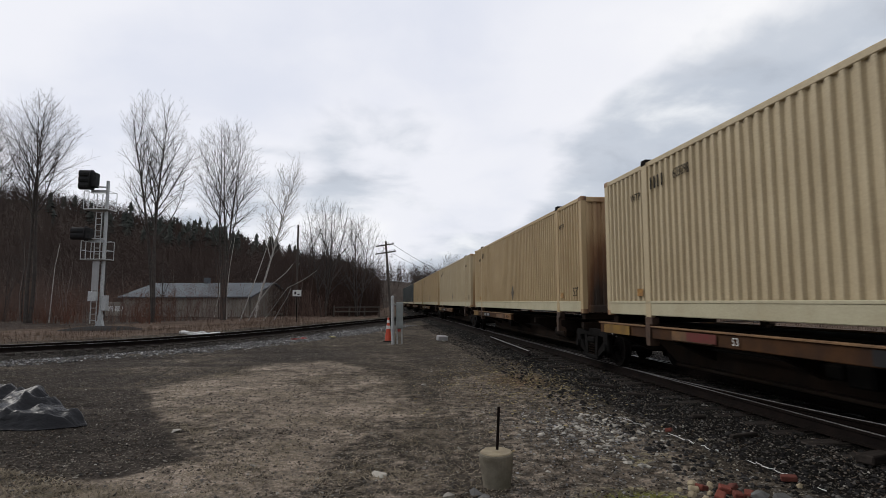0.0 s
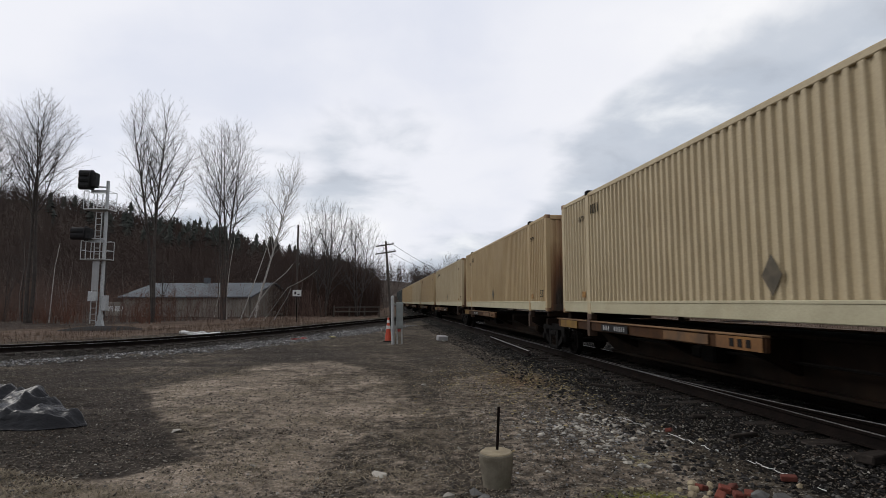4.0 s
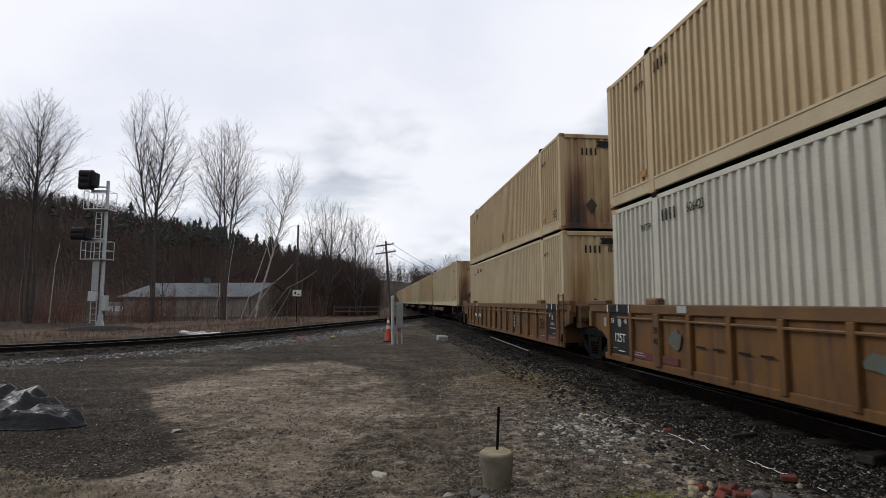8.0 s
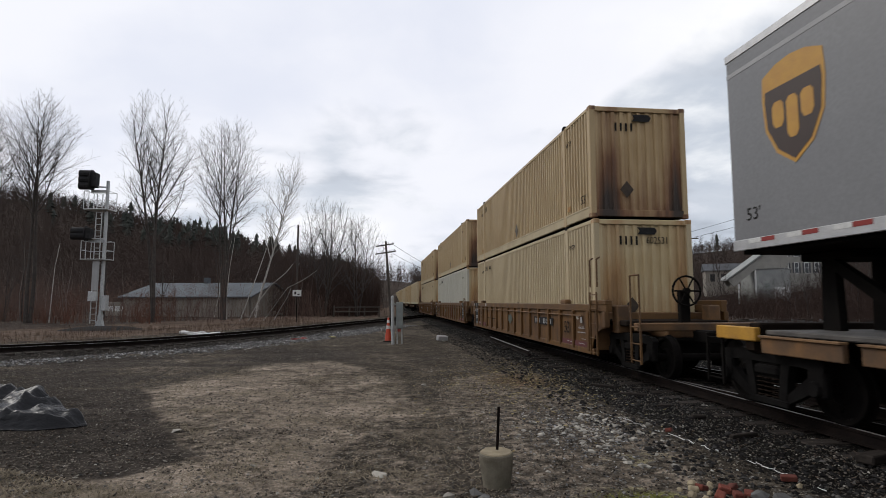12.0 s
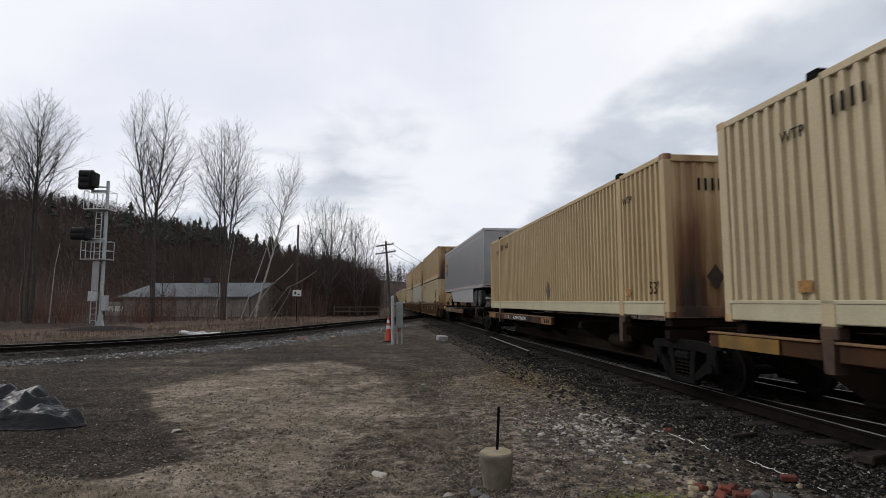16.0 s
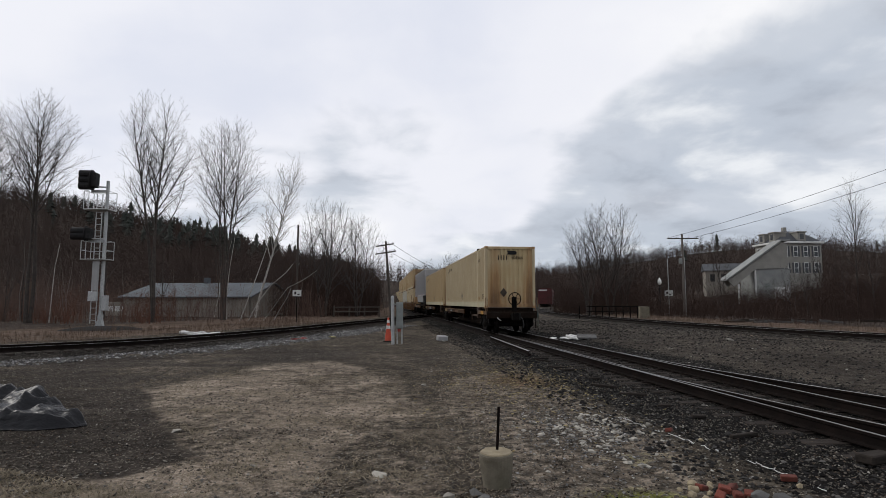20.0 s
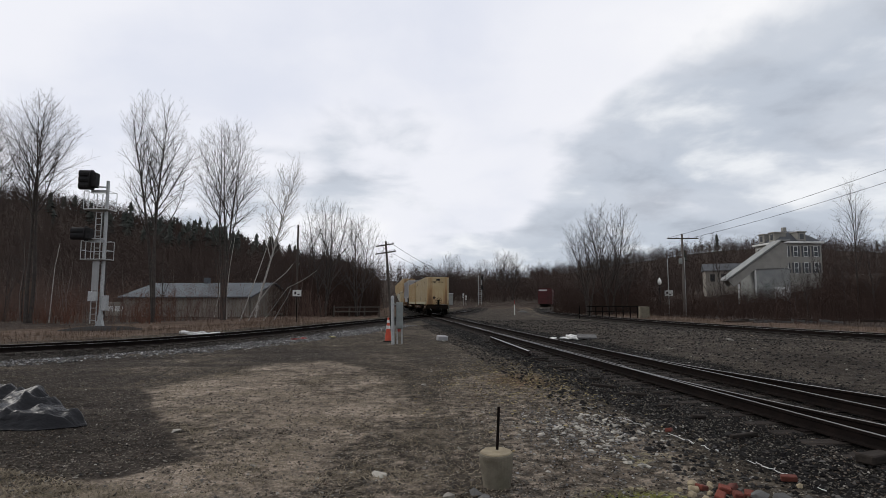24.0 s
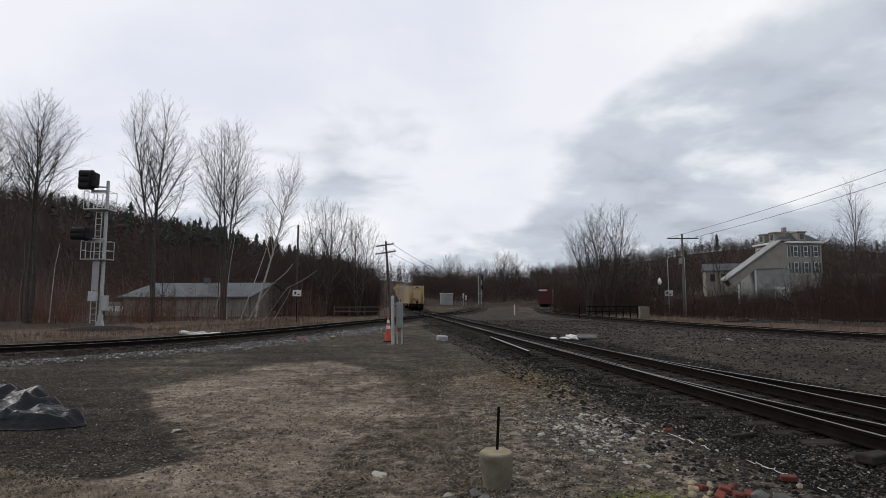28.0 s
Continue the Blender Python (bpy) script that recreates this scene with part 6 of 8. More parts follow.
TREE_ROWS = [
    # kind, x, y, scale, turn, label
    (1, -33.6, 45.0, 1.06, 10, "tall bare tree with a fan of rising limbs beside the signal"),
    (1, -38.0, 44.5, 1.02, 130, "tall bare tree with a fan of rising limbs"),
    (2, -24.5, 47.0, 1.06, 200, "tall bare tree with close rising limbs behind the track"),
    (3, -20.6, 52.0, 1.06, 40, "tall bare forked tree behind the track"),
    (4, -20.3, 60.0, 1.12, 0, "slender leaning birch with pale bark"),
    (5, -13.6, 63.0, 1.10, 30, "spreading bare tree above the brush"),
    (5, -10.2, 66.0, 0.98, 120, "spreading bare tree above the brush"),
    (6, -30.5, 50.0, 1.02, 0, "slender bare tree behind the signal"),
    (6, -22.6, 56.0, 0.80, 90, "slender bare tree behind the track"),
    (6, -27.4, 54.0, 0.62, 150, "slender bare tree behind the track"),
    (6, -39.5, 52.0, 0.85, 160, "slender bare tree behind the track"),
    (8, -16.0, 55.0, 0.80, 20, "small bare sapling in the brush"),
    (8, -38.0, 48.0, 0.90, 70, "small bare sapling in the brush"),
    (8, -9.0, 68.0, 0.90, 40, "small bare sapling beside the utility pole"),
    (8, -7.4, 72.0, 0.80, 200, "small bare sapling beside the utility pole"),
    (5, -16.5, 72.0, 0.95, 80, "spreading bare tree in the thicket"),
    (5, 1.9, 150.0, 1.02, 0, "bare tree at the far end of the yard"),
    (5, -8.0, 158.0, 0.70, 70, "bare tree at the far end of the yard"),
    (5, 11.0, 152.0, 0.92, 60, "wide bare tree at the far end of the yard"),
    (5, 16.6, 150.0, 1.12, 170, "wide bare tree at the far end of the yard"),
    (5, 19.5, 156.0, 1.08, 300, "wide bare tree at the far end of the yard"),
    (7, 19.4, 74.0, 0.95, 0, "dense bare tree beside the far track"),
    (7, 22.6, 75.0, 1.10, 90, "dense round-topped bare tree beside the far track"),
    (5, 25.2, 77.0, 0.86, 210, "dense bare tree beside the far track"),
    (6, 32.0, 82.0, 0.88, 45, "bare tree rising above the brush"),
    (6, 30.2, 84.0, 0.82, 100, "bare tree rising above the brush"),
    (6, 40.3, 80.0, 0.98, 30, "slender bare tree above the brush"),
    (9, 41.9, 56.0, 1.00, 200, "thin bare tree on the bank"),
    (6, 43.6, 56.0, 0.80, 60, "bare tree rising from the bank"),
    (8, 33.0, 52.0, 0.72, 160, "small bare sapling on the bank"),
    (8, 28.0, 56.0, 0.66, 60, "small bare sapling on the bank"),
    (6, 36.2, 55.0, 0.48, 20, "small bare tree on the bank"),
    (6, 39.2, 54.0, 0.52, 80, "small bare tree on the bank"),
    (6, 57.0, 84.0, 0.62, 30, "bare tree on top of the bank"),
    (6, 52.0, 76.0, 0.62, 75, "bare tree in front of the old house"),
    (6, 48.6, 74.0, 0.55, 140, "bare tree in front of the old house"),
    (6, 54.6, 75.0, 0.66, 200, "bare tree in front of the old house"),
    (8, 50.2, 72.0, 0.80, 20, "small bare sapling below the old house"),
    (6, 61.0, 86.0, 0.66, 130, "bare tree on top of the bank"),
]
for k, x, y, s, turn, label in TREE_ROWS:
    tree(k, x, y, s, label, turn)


def leaning_pole(x0, y0, pts, r, label):
    """A pale stem that leans out over the brush."""
    mb = MB()
    n = len(pts)
    for i, (a, b) in enumerate(zip(pts, pts[1:])):
        mb.tube(a, b, 0.75 * r * (1 - 0.8 * i / n), 0.75 * r * (1 - 0.8 * (i + 1) / n), 6, cap=False)
    ob = thing("leaning_birch", label, "tree", pose(x0, y0, ground_height(x0, y0)))
    part("trunk", mb, BIRCH, ob)
    rnd, tw = random.Random(r), MB()
    for i in range(2, n):
        for k in range(4):
            d = Vector((rnd.uniform(-1, 1), rnd.uniform(-1, 1), rnd.uniform(0.2, 1))).normalized()
            tw.tube(pts[i], Vector(pts[i]) + d * rnd.uniform(0.5, 1.4), 0.012, 0.004, 3, cap=False)
    part("crown", tw, TWIG, ob)


leaning_pole(-19.0, 52.0, [(0, 0, -0.1), (0.7, 0, 2.0), (1.6, 0, 4.6), (2.3, 0, 6.8), (2.8, 0, 8.6)], 0.085, "pale leaning birch stem without leaves")
leaning_pole(-17.9, 51.0, [(0, 0, -0.1), (0.9, 0, 1.7), (2.1, 0, 3.3), (3.4, 0, 4.4), (4.0, 0, 5.2)], 0.08, "pale bent birch stem leaning over the brush")
leaning_pole(-16.6, 51.2, [(0, 0, -0.1), (0.8, 0, 1.0), (2.2, 0, 3.0), (3.6, 0, 3.7), (4.9, 0, 4.6)], 0.05, "pale forked birch stem leaning over the brush")
leaning_pole(-15.6, 51.0, [(0, 0, -0.1), (0.6, 0, 1.0), (1.3, 0, 2.2), (1.6, 0, 3.0)], 0.055, "short pale leaning birch stem")
leaning_pole(-21.0, 54.0, [(0, 0, -0.1), (-0.1, 0, 2.5), (0.1, 0, 5.0), (0.5, 0, 8.0)], 0.07, "pale upright birch stem")
leaning_pole(-21.9, 53.0, [(0, 0, -0.1), (0.5, 0, 2.6), (0.9, 0, 5.0), (1.5, 0, 7.6)], 0.06, "pale upright birch stem")
leaning_pole(-32.6, 46.0, [(0, 0, -0.1), (0.1, 0, 2.5), (0.2, 0, 4.6), (0.5, 0, 6.6)], 0.06, "pale upright birch stem beside the signal")


def thicket(name, label, count, place, hmin, hmax, seed, material, blades=9, width=0.03, fan=0.2):
    """Countless thin crooked stems with short twigs, joined."""
    rnd = random.Random(seed)
    V, F = [], []
    k = 0
    while k < count:
        p = place(rnd)
        if p is None:
            continue
        x, y = p
        z = ground_height(x, y) - 0.1
        H = rnd.uniform(hmin, hmax) * max(0.45, 0.85 + 0.8 * noise.noise((x * 0.13, y * 0.13, seed)))
        w = width * rnd.uniform(0.7, 1.4)
        st = min(w, 0.05)
        pts = [(x, y, z)]
        for j in range(3):
            a, b, c = pts[-1]
            pts.append((a + rnd.gauss(0, 0.055) * H, b + rnd.gauss(0, 0.055) * H, c + H * 0.31))
        for j in range(3):
            (a, b, c), (d, e, g) = pts[j], pts[j + 1]
            u, v, o = st * (1 - 0.3 * j), st * (0.7 - 0.3 * j), len(V)
            V += [(a - u, b, c), (a + u, b, c), (d + v, e, g), (d - v, e, g)]
            F.append((o, o + 1, o + 2, o + 3))
        for b in range(blades):
            f = rnd.uniform(0.12, 1.0) * 2.999
            j = int(f)
            (a0, b0, c0), (a1, b1, c1) = pts[j], pts[j + 1]
            f -= j
            bx, by, bz = a0 + (a1 - a0) * f, b0 + (b1 - b0) * f, c0 + (c1 - c0) * f
            a = rnd.uniform(0, 6.283)
            L = H * rnd.uniform(0.5, 1.1) * fan
            ca, sa = math.cos(a) * L, math.sin(a) * L
            lift = L * rnd.uniform(0.1, 1.2)
            ww = w * 0.5
            mx, my, mz = bx + ca * 0.5, by + sa * 0.5, bz + lift * 0.35
            o = len(V)
            V += [(bx - ww, by, bz), (bx + ww, by, bz), (mx + ww * 0.8, my, mz), (mx - ww * 0.8, my, mz), (bx + ca * 0.85, by + sa * 0.85, bz + lift),
                  (mx, my, mz + ww), (mx + ca * 0.35 - sa * 0.2, my + sa * 0.35 + ca * 0.2, mz + lift * 0.2)]
            F += [(o, o + 1, o + 2, o + 3), (o + 3, o + 2, o + 4), (o + 3, o + 5, o + 6)]
        k += 1
    me = bpy.data.meshes.new(name)
    me.from_pydata(V, [], F)
    me.materials.append(material)
    tagged(new(name, me), label, "brush", kind="stuff")


def left_brush(rnd):
    x, y = rnd.uniform(-62, -5), rnd.uniform(46, 95)
    d = min(math.hypot(p.x - x, p.y - y) for p in LEFT[::6])
    return None if d < 10 or (-42 < x < -17 and 56 < y < 84) or (-40 < x < -12 and y < 57 and rnd.random() < 0.55) or (x > -10 and y > 80) else (x, y)


def left_far(rnd):
    x, y = rnd.uniform(-75, -8), rnd.uniform(84, 150)
    return None if x > -y * 0.1 - 2 or (-42 < x < -17 and y < 86) else (x, y)


def right_brush(rnd):
    x, y = rnd.uniform(19, 75), rnd.uniform(40, 92)
    d = min(math.hypot(p.x - x, p.y - y) for p in RIGHT[::6])
    return None if d < 8 or (x < 22 and y < 60) else (x, y)


def far_brush(rnd):
    x, y = rnd.uniform(-45, 62), rnd.uniform(142, 230)
    return None if (y < 150 and (x < -2 or 18 < x < 40)) or -0.105 * y - 4 < x < -0.098 * y + 9 else (x, y)


def bank_brush(rnd):
    x, y = rnd.uniform(30, 70), rnd.uniform(58, 82)
    return None if x < y * 0.42 else (x, y)


def bank_edge(rnd):
    x, y = rnd.uniform(37, 62), rnd.uniform(50, 66)
    return None if x < y * 0.69 else (x, y)


def right_clump(rnd):
    return rnd.uniform(17.5, 30), rnd.uniform(74, 92)


def left_mass(rnd):
    x, y = rnd.uniform(-21, -7), rnd.uniform(66, 84)
    return None if x > -0.118 * y else (x, y)


thicket("brush", "dense brown leafless brush behind the curving track", 5200, left_brush, 1.0, 5.0, 21, BRUSH, blades=16, width=0.014)
thicket("brush", "dense brown leafless thicket behind the shed", 4200, left_far, 4.0, 10.0, 22, WOODS, blades=20, width=0.03)
thicket("brush", "dense brown leafless brush on the bank", 7000, right_brush, 0.8, 3.6, 23, SHADED_BRUSH, blades=14, width=0.015)
thicket("brush", "tall brown leafless brush below the old house", 2400, bank_brush, 1.6, 4.0, 26, SHADED_BRUSH, blades=18, width=0.018)
thicket("brush", "tall dark leafless brush crowding the bank", 1500, bank_edge, 4.0, 6.8, 32, SHADED_BRUSH, blades=22, width=0.016)
thicket("brush", "dense brown leafless brush under the far trees", 1300, right_clump, 2.5, 6.0, 30, SHADED_BRUSH, blades=18, width=0.018)
thicket("brush", "tall brown leafless thicket beside the utility pole", 1800, left_mass, 3.5, 7.5, 27, SHADED_BRUSH, blades=20, width=0.018)
thicket("brush", "brown leafless thicket closing the far end of the yard", 5500, far_brush, 4.0, 9.0, 24, WOODS, blades=18, width=0.045)


def on_hill(rnd, lo=6.0):
    for _ in range(60):
        x, y = rnd.uniform(-520, 520), rnd.uniform(190, 560)
        if abs(x) < y * 1.0 and hill_height(x, y) > lo and not (x < -40 and y < 380):
            return x, y
    return None


def left_hill(rnd):
    x, y = rnd.uniform(-330, -35), rnd.uniform(140, 330)
    return None if x > -0.16 * y or x < -0.92 * y or hill_height(x, y) < 5 else (x, y)


def right_hill(rnd):
    x, y = rnd.uniform(40, 360), rnd.uniform(230, 440)
    return None if x < 0.16 * y or x > 0.85 * y or hill_height(x, y) < 7 else (x, y)


def leafy_spot(rnd):
    x, y = rnd.uniform(-40, -22), rnd.uniform(43, 52)
    return None if noise.noise((x * 0.25, y * 0.25, 9)) < -0.05 else (x, y)


RUSSET = mat("russet_clinging_leaves", (0.145, 0.070, 0.048), (0.090, 0.048, 0.036), 0.95, spec=0.05, scale=0.5, fine=5, bump=0)
thicket("brush", "low brush with russet leaves clinging on beside the signal", 420, leafy_spot, 0.8, 3.0, 34, RUSSET, blades=26, width=0.016, fan=0.14)
thicket("hill_woods", "brown leafless woods covering the farther hill", 5000, right_hill, 5.0, 9.5, 35, WOODS, blades=22, width=0.11, fan=0.16)
thicket("far_woods", "brown leafless woods covering the hills", 5000, on_hill, 6.0, 12.0, 25, WOODS, blades=18, width=0.13)
thicket("hill_woods", "brown leafless woods covering the wooded hill", 9000, left_hill, 5.0, 9.5, 33, WOODS, blades=24, width=0.075, fan=0.16)


def near_hill(rnd):
    x, y = rnd.uniform(-140, 150), rnd.uniform(100, 195)
    return None if hill_height(x, y) < 3.0 or abs(x) < 30 or abs(x) > y else (x, y)


thicket("hill_woods", "brown leafless woods on the lower slopes", 3000, near_hill, 5.0, 10.0, 28, WOODS, blades=20, width=0.045)


def slim_stems():
    """Slender grey trunks standing in the brush, joined."""
    rnd, mb, k = random.Random(41), MB(), 0
    while k < 260:
        p = left_brush(rnd) if k % 2 else left_far(rnd)
        if p is None:
            continue
        x, y = p
        z, H, r = ground_height(x, y) - 0.1, rnd.uniform(3.0, 7.0), rnd.uniform(0.015, 0.04)
        q = Vector((x, y, z))
        for j in range(3):
            n = q + Vector((rnd.gauss(0, 0.05) * H, rnd.gauss(0, 0.05) * H, H / 3))
            mb.tube(q, n, r * (1 - 0.28 * j), r * (0.72 - 0.28 * j), 4, cap=False)
            q = n
        k += 1
    tagged(new("slender_stems", mb.mesh("slender_stems", GREYWOOD)), "slender grey trunks standing in the brush", "brush", kind="stuff")


slim_stems()


def track_edge(rnd):
    side = rnd.random() < 0.5
    p = rnd.choice(LEFT_NEAR) if side else rnd.choice(RIGHT_NEAR)
    w = rnd.uniform(3.5, 11.0)
    return (p.x - w * 0.75, p.y + w * 0.65) if side else (p.x + w * 0.85, p.y + w * 0.5)


RIGHT_NEAR = [p for p in smooth_path([(p.x, p.y) for p in RIGHT], 0.3) if 15 < p.y < 70]
DRY = mat("dry_brown_weeds", (0.125, 0.088, 0.062), (0.075, 0.053, 0.040), 0.95, spec=0.05, scale=0.5, fine=8, bump=0)
thicket("dry_weeds", "short dry brown weeds beyond the tracks", 5000, track_edge, 0.12, 0.6, 29, DRY, blades=7, width=0.012)


def short_grass():
    """Short dead grass lying flat on the dirt, joined."""
    rnd = random.Random(51)
    V, F = [], []
    corner = [(-8, 6.6), (-5.1, 6.0), (-3.3, 5.3), (-1.2, 4.6), (-1.2, 3.0), (-8, 3.0)]
    k = 0
    while k < 38000:
        x, y = rnd.uniform(-6.5, 0.6), 4.0 + 10 * rnd.random() ** 1.6
        c = in_poly(corner, x, y)
        tuft = noise.noise((x * 1.3, y * 1.3, 17))
        if c < 0 and (in_poly(DARK_PATCH, x, y) > -0.1 or rnd.random() > 0.12 + 0.9 * max(0, tuft)):
            continue
        k += 1
        L, w, a = rnd.uniform(0.04, 0.12), rnd.uniform(0.0025, 0.005), rnd.uniform(0, 6.283)
        z = ground_height(x, y) - 0.004
        dx, dy, px, py = math.cos(a) * L, math.sin(a) * L, -math.sin(a) * w, math.cos(a) * w
        up = rnd.uniform(0.008, 0.035)
        o = len(V)
        V += [(x - px, y - py, z), (x + px, y + py, z), (x + dx * 0.6 + px, y + dy * 0.6 + py, z + up), (x + dx * 0.6 - px, y + dy * 0.6 - py, z + up), (x + dx, y + dy, z + up * 0.5)]
        F += [(o, o + 1, o + 2, o + 3), (o + 3, o + 2, o + 4)]
    me = bpy.data.meshes.new("dead_grass")
    me.from_pydata(V, [], F)
    me.materials.append(STRAW)
    tagged(new("dead_grass", me), "short dead straw-coloured grass on the dirt", "grass", kind="stuff")


STRAW = mat("dead_straw_grass", (0.27, 0.225, 0.165), (0.12, 0.10, 0.07), 0.95, spec=0.05, scale=3, fine=30, bump=0)
short_grass()


def conifers():
    """Dark pines along the ridges, joined: each a stem and ragged whorls."""
    rnd = random.Random(31)
    mb = MB()
    k = 0
    while k < 210:
        p = left_hill(rnd) if k < 170 else on_hill(rnd, 16.0)
        if p is None:
            continue
        x, y = p
        if k < 170 and (hill_height(x, y) < 14 or noise.noise((x * 0.02, y * 0.02, 4)) < 0.05 or x < -0.62 * y and rnd.random() < 0.93):
            continue
        z, H = ground_height(x, y), rnd.uniform(5, 12)
        for i in range(7):
            f = 0.22 + 0.115 * i
            R = H * 0.20 * math.sqrt(max(0.05, 1.12 - f)) * rnd.uniform(0.7, 1.3)
            n = 9
            vs = [(x + rnd.uniform(-0.3, 0.3), y, z + H * (f + 0.17))]
            for q in range(n):
                a = 6.283 * q / n + rnd.uniform(-0.3, 0.3)
                rr = R * rnd.uniform(0.45, 1.3)
                vs.append((x + rr * math.cos(a), y + rr * math.sin(a), z + H * f + rnd.uniform(-0.4, 0.4)))
            mb.add(vs, [(0, 1 + q, 1 + (q + 1) % n) for q in range(n)])
        k += 1
    tagged(new("far_pines", mb.mesh("far_pines", PINE)), "dark pines along the wooded ridge", "trees", kind="stuff")


conifers()

# ---------------------------------------------------------------- things by the left track
def signal_mast():
    x, y = -21.7, 35.2
    ob = thing("railway_signal", "tall aluminium railway signal mast with two black signal heads", "signal", pose(x, y, ground_height(x, y), 0, 0, 0))
    part("base", MB().cbox(-0.45, 0.3, -0.35, 0.35, -0.2, 0.1, 0.03), CONCRETE, ob)
    part("mast", MB().tube((0, 0, 0.3), (0, 0, 9.5), 0.12, 0.10, 12), GALV, ob)
    part("mast_foot", MB().prism([(-0.30, 0.05), (0.24, 0.05), (0.10, 0.6), (0.10, 0.9), (-0.10, 0.9), (-0.10, 0.6)], -0.14, 0.14, "y"), GALV, ob)
    for px in (-0.50, -0.14):
        part("ladder_rail", MB().cbox(px - 0.025, px + 0.025, -0.27, -0.22, 0.35, 8.6, 0.008), GALV, ob)
    for k in range(21):
        part("rung", MB().tube((-0.5, -0.25, 0.55 + 0.38 * k), (-0.14, -0.25, 0.55 + 0.38 * k), 0.02), GALV, ob)
    for z, w0, w1 in ((4.35, -1.15, 0.35), (7.55, -1.15, 0.35)):
        pf = part("platform", MB().cbox(w0, w1, -0.55, 0.45, z, z + 0.06, 0.01), GALV, ob)
        for px, py in ((w0, -0.55), (w0 + 0.3, -0.55), (w1, -0.55), (w1, 0.45), (w0, 0.45)):
            part("baluster", MB().tube((px, py, z), (px, py, z + 1.2), 0.024), GALV, pf)
        for h in (0.6, 1.2):
            part("handrail", MB().bent([(w0 + 0.3, -0.55, z + h), (w0, -0.55, z + h), (w0, 0.45, z + h), (w1, 0.45, z + h), (w1, -0.55, z + h)], 0.02), GALV, pf)
        part("bracket", MB().cbox(-0.95, 0.1, -0.2, -0.12, z + 1.15, z + 1.32, 0.01), GALV, pf)
    for z, cx, r, hood_l in ((9.45, -0.72, 0.66, 0.70), (6.0, -0.90, 0.50, 0.80)):
        ring = [(-0.5 + r * 0.75 * math.cos(k * math.pi / 8), z + r * math.sin(k * math.pi / 8)) for k in range(16)]
        hd = part("signal_head", MB().prism(ring, cx - 0.03, cx + 0.03, "x"), BLACK, ob, "black oval signal target", m=Matrix.Translation((cx, -0.5, 0)) @ Matrix.Rotation(radians(8), 4, "Z") @ Matrix.Translation((-cx, 0.5, 0)))
        part("housing", MB().cbox(cx + 0.03, cx + 0.32, -0.8, -0.2, z - r * 0.7, z + r * 0.7, 0.04), BLACK, hd)
        for k in (-1, 0, 1) if r > 0.6 else (-0.5, 0.5):
            hood = MB().lathe([(0.20, 0.0), (0.25, 0.0), (0.25, -hood_l), (0.21, -hood_l), (0.20, 0.0)], (cx - 0.03, -0.5, z + k * r * 0.58), 14, "x")
            part("hood", hood, BLACK, hd)
        part("arm", MB().tube((cx + 0.1, -0.45, z - r * 0.6), (0.0, -0.1, z - r * 0.6), 0.05), GALV, ob)
    part("equipment_box", MB().cbox(-0.58, -0.05, -0.5, -0.28, 1.75, 2.35, 0.02), GALV, ob)
    part("equipment_box", MB().cbox(0.14, 0.42, -0.25, 0.1, 1.15, 2.1, 0.02), GALV, ob)
    part("climb_guard", MB().cbox(-0.52, -0.12, -0.30, -0.275, 2.4, 4.3, 0.01), LIGHT_GREY, ob)
    return ob


signal_mast()
solo("gravel_mound", MB().lathe([(2.6, -0.12), (2.2, 0.02), (1.5, 0.14), (0.7, 0.2), (0, 0.22)], (0, 0, 0), 22), STONES, "dark gravel pad round the signal's foot", "mound", pose(-21.2, 34.6, 0), smooth=True)


def post_sign(x, y, h, w, sh, label, pole=GALV, face=WHITE, turn=0.0):
    ob = thing("track_sign", label, "sign", pose(x, y, ground_height(x, y), 0, 0, turn))
    part("post", MB().cbox(-0.035, 0.035, -0.035, 0.035, -0.2, h, 0.006), pole, ob)
    part("plate", MB().cbox(-w / 2, w / 2, -0.06, -0.04, h - sh * 0.7, h + sh * 0.3, 0.004), face, ob)
    part("mark_bars", MB().box(-w * 0.3, -w * 0.08, -0.066, -0.061, h - sh * 0.42, h + 0.02).box(w * 0.06, w * 0.3, -0.066, -0.061, h - sh * 0.5, h - sh * 0.3), INK, ob)
    return ob


post_sign(-12.4, 47.0, 2.55, 0.72, 0.52, "small white trackside sign on a dark post", pole=SHADED_GRIME, turn=14)


def low_rail_fence():
    ob = thing("guard_fence", "low dark fence along the crossing approach", "fence")
    pts = [(-12.2, 62.0), (-10.6, 62.8), (-9.0, 63.6), (-7.4, 64.4)]
    for x, y in pts:
        part("post", MB().cbox(x - 0.08, x + 0.08, y - 0.08, y + 0.08, -0.2, 1.25, 0.015), WOOD, ob)
    for z in (0.6, 1.1):
        mb = MB()
        for (a, b), (c, d) in zip(pts, pts[1:]):
            mb.tube((a, b - 0.1, z), (c, d - 0.1, z), 0.07, 0.07, 6)
        part("plank", mb, WOOD, ob)


low_rail_fence()


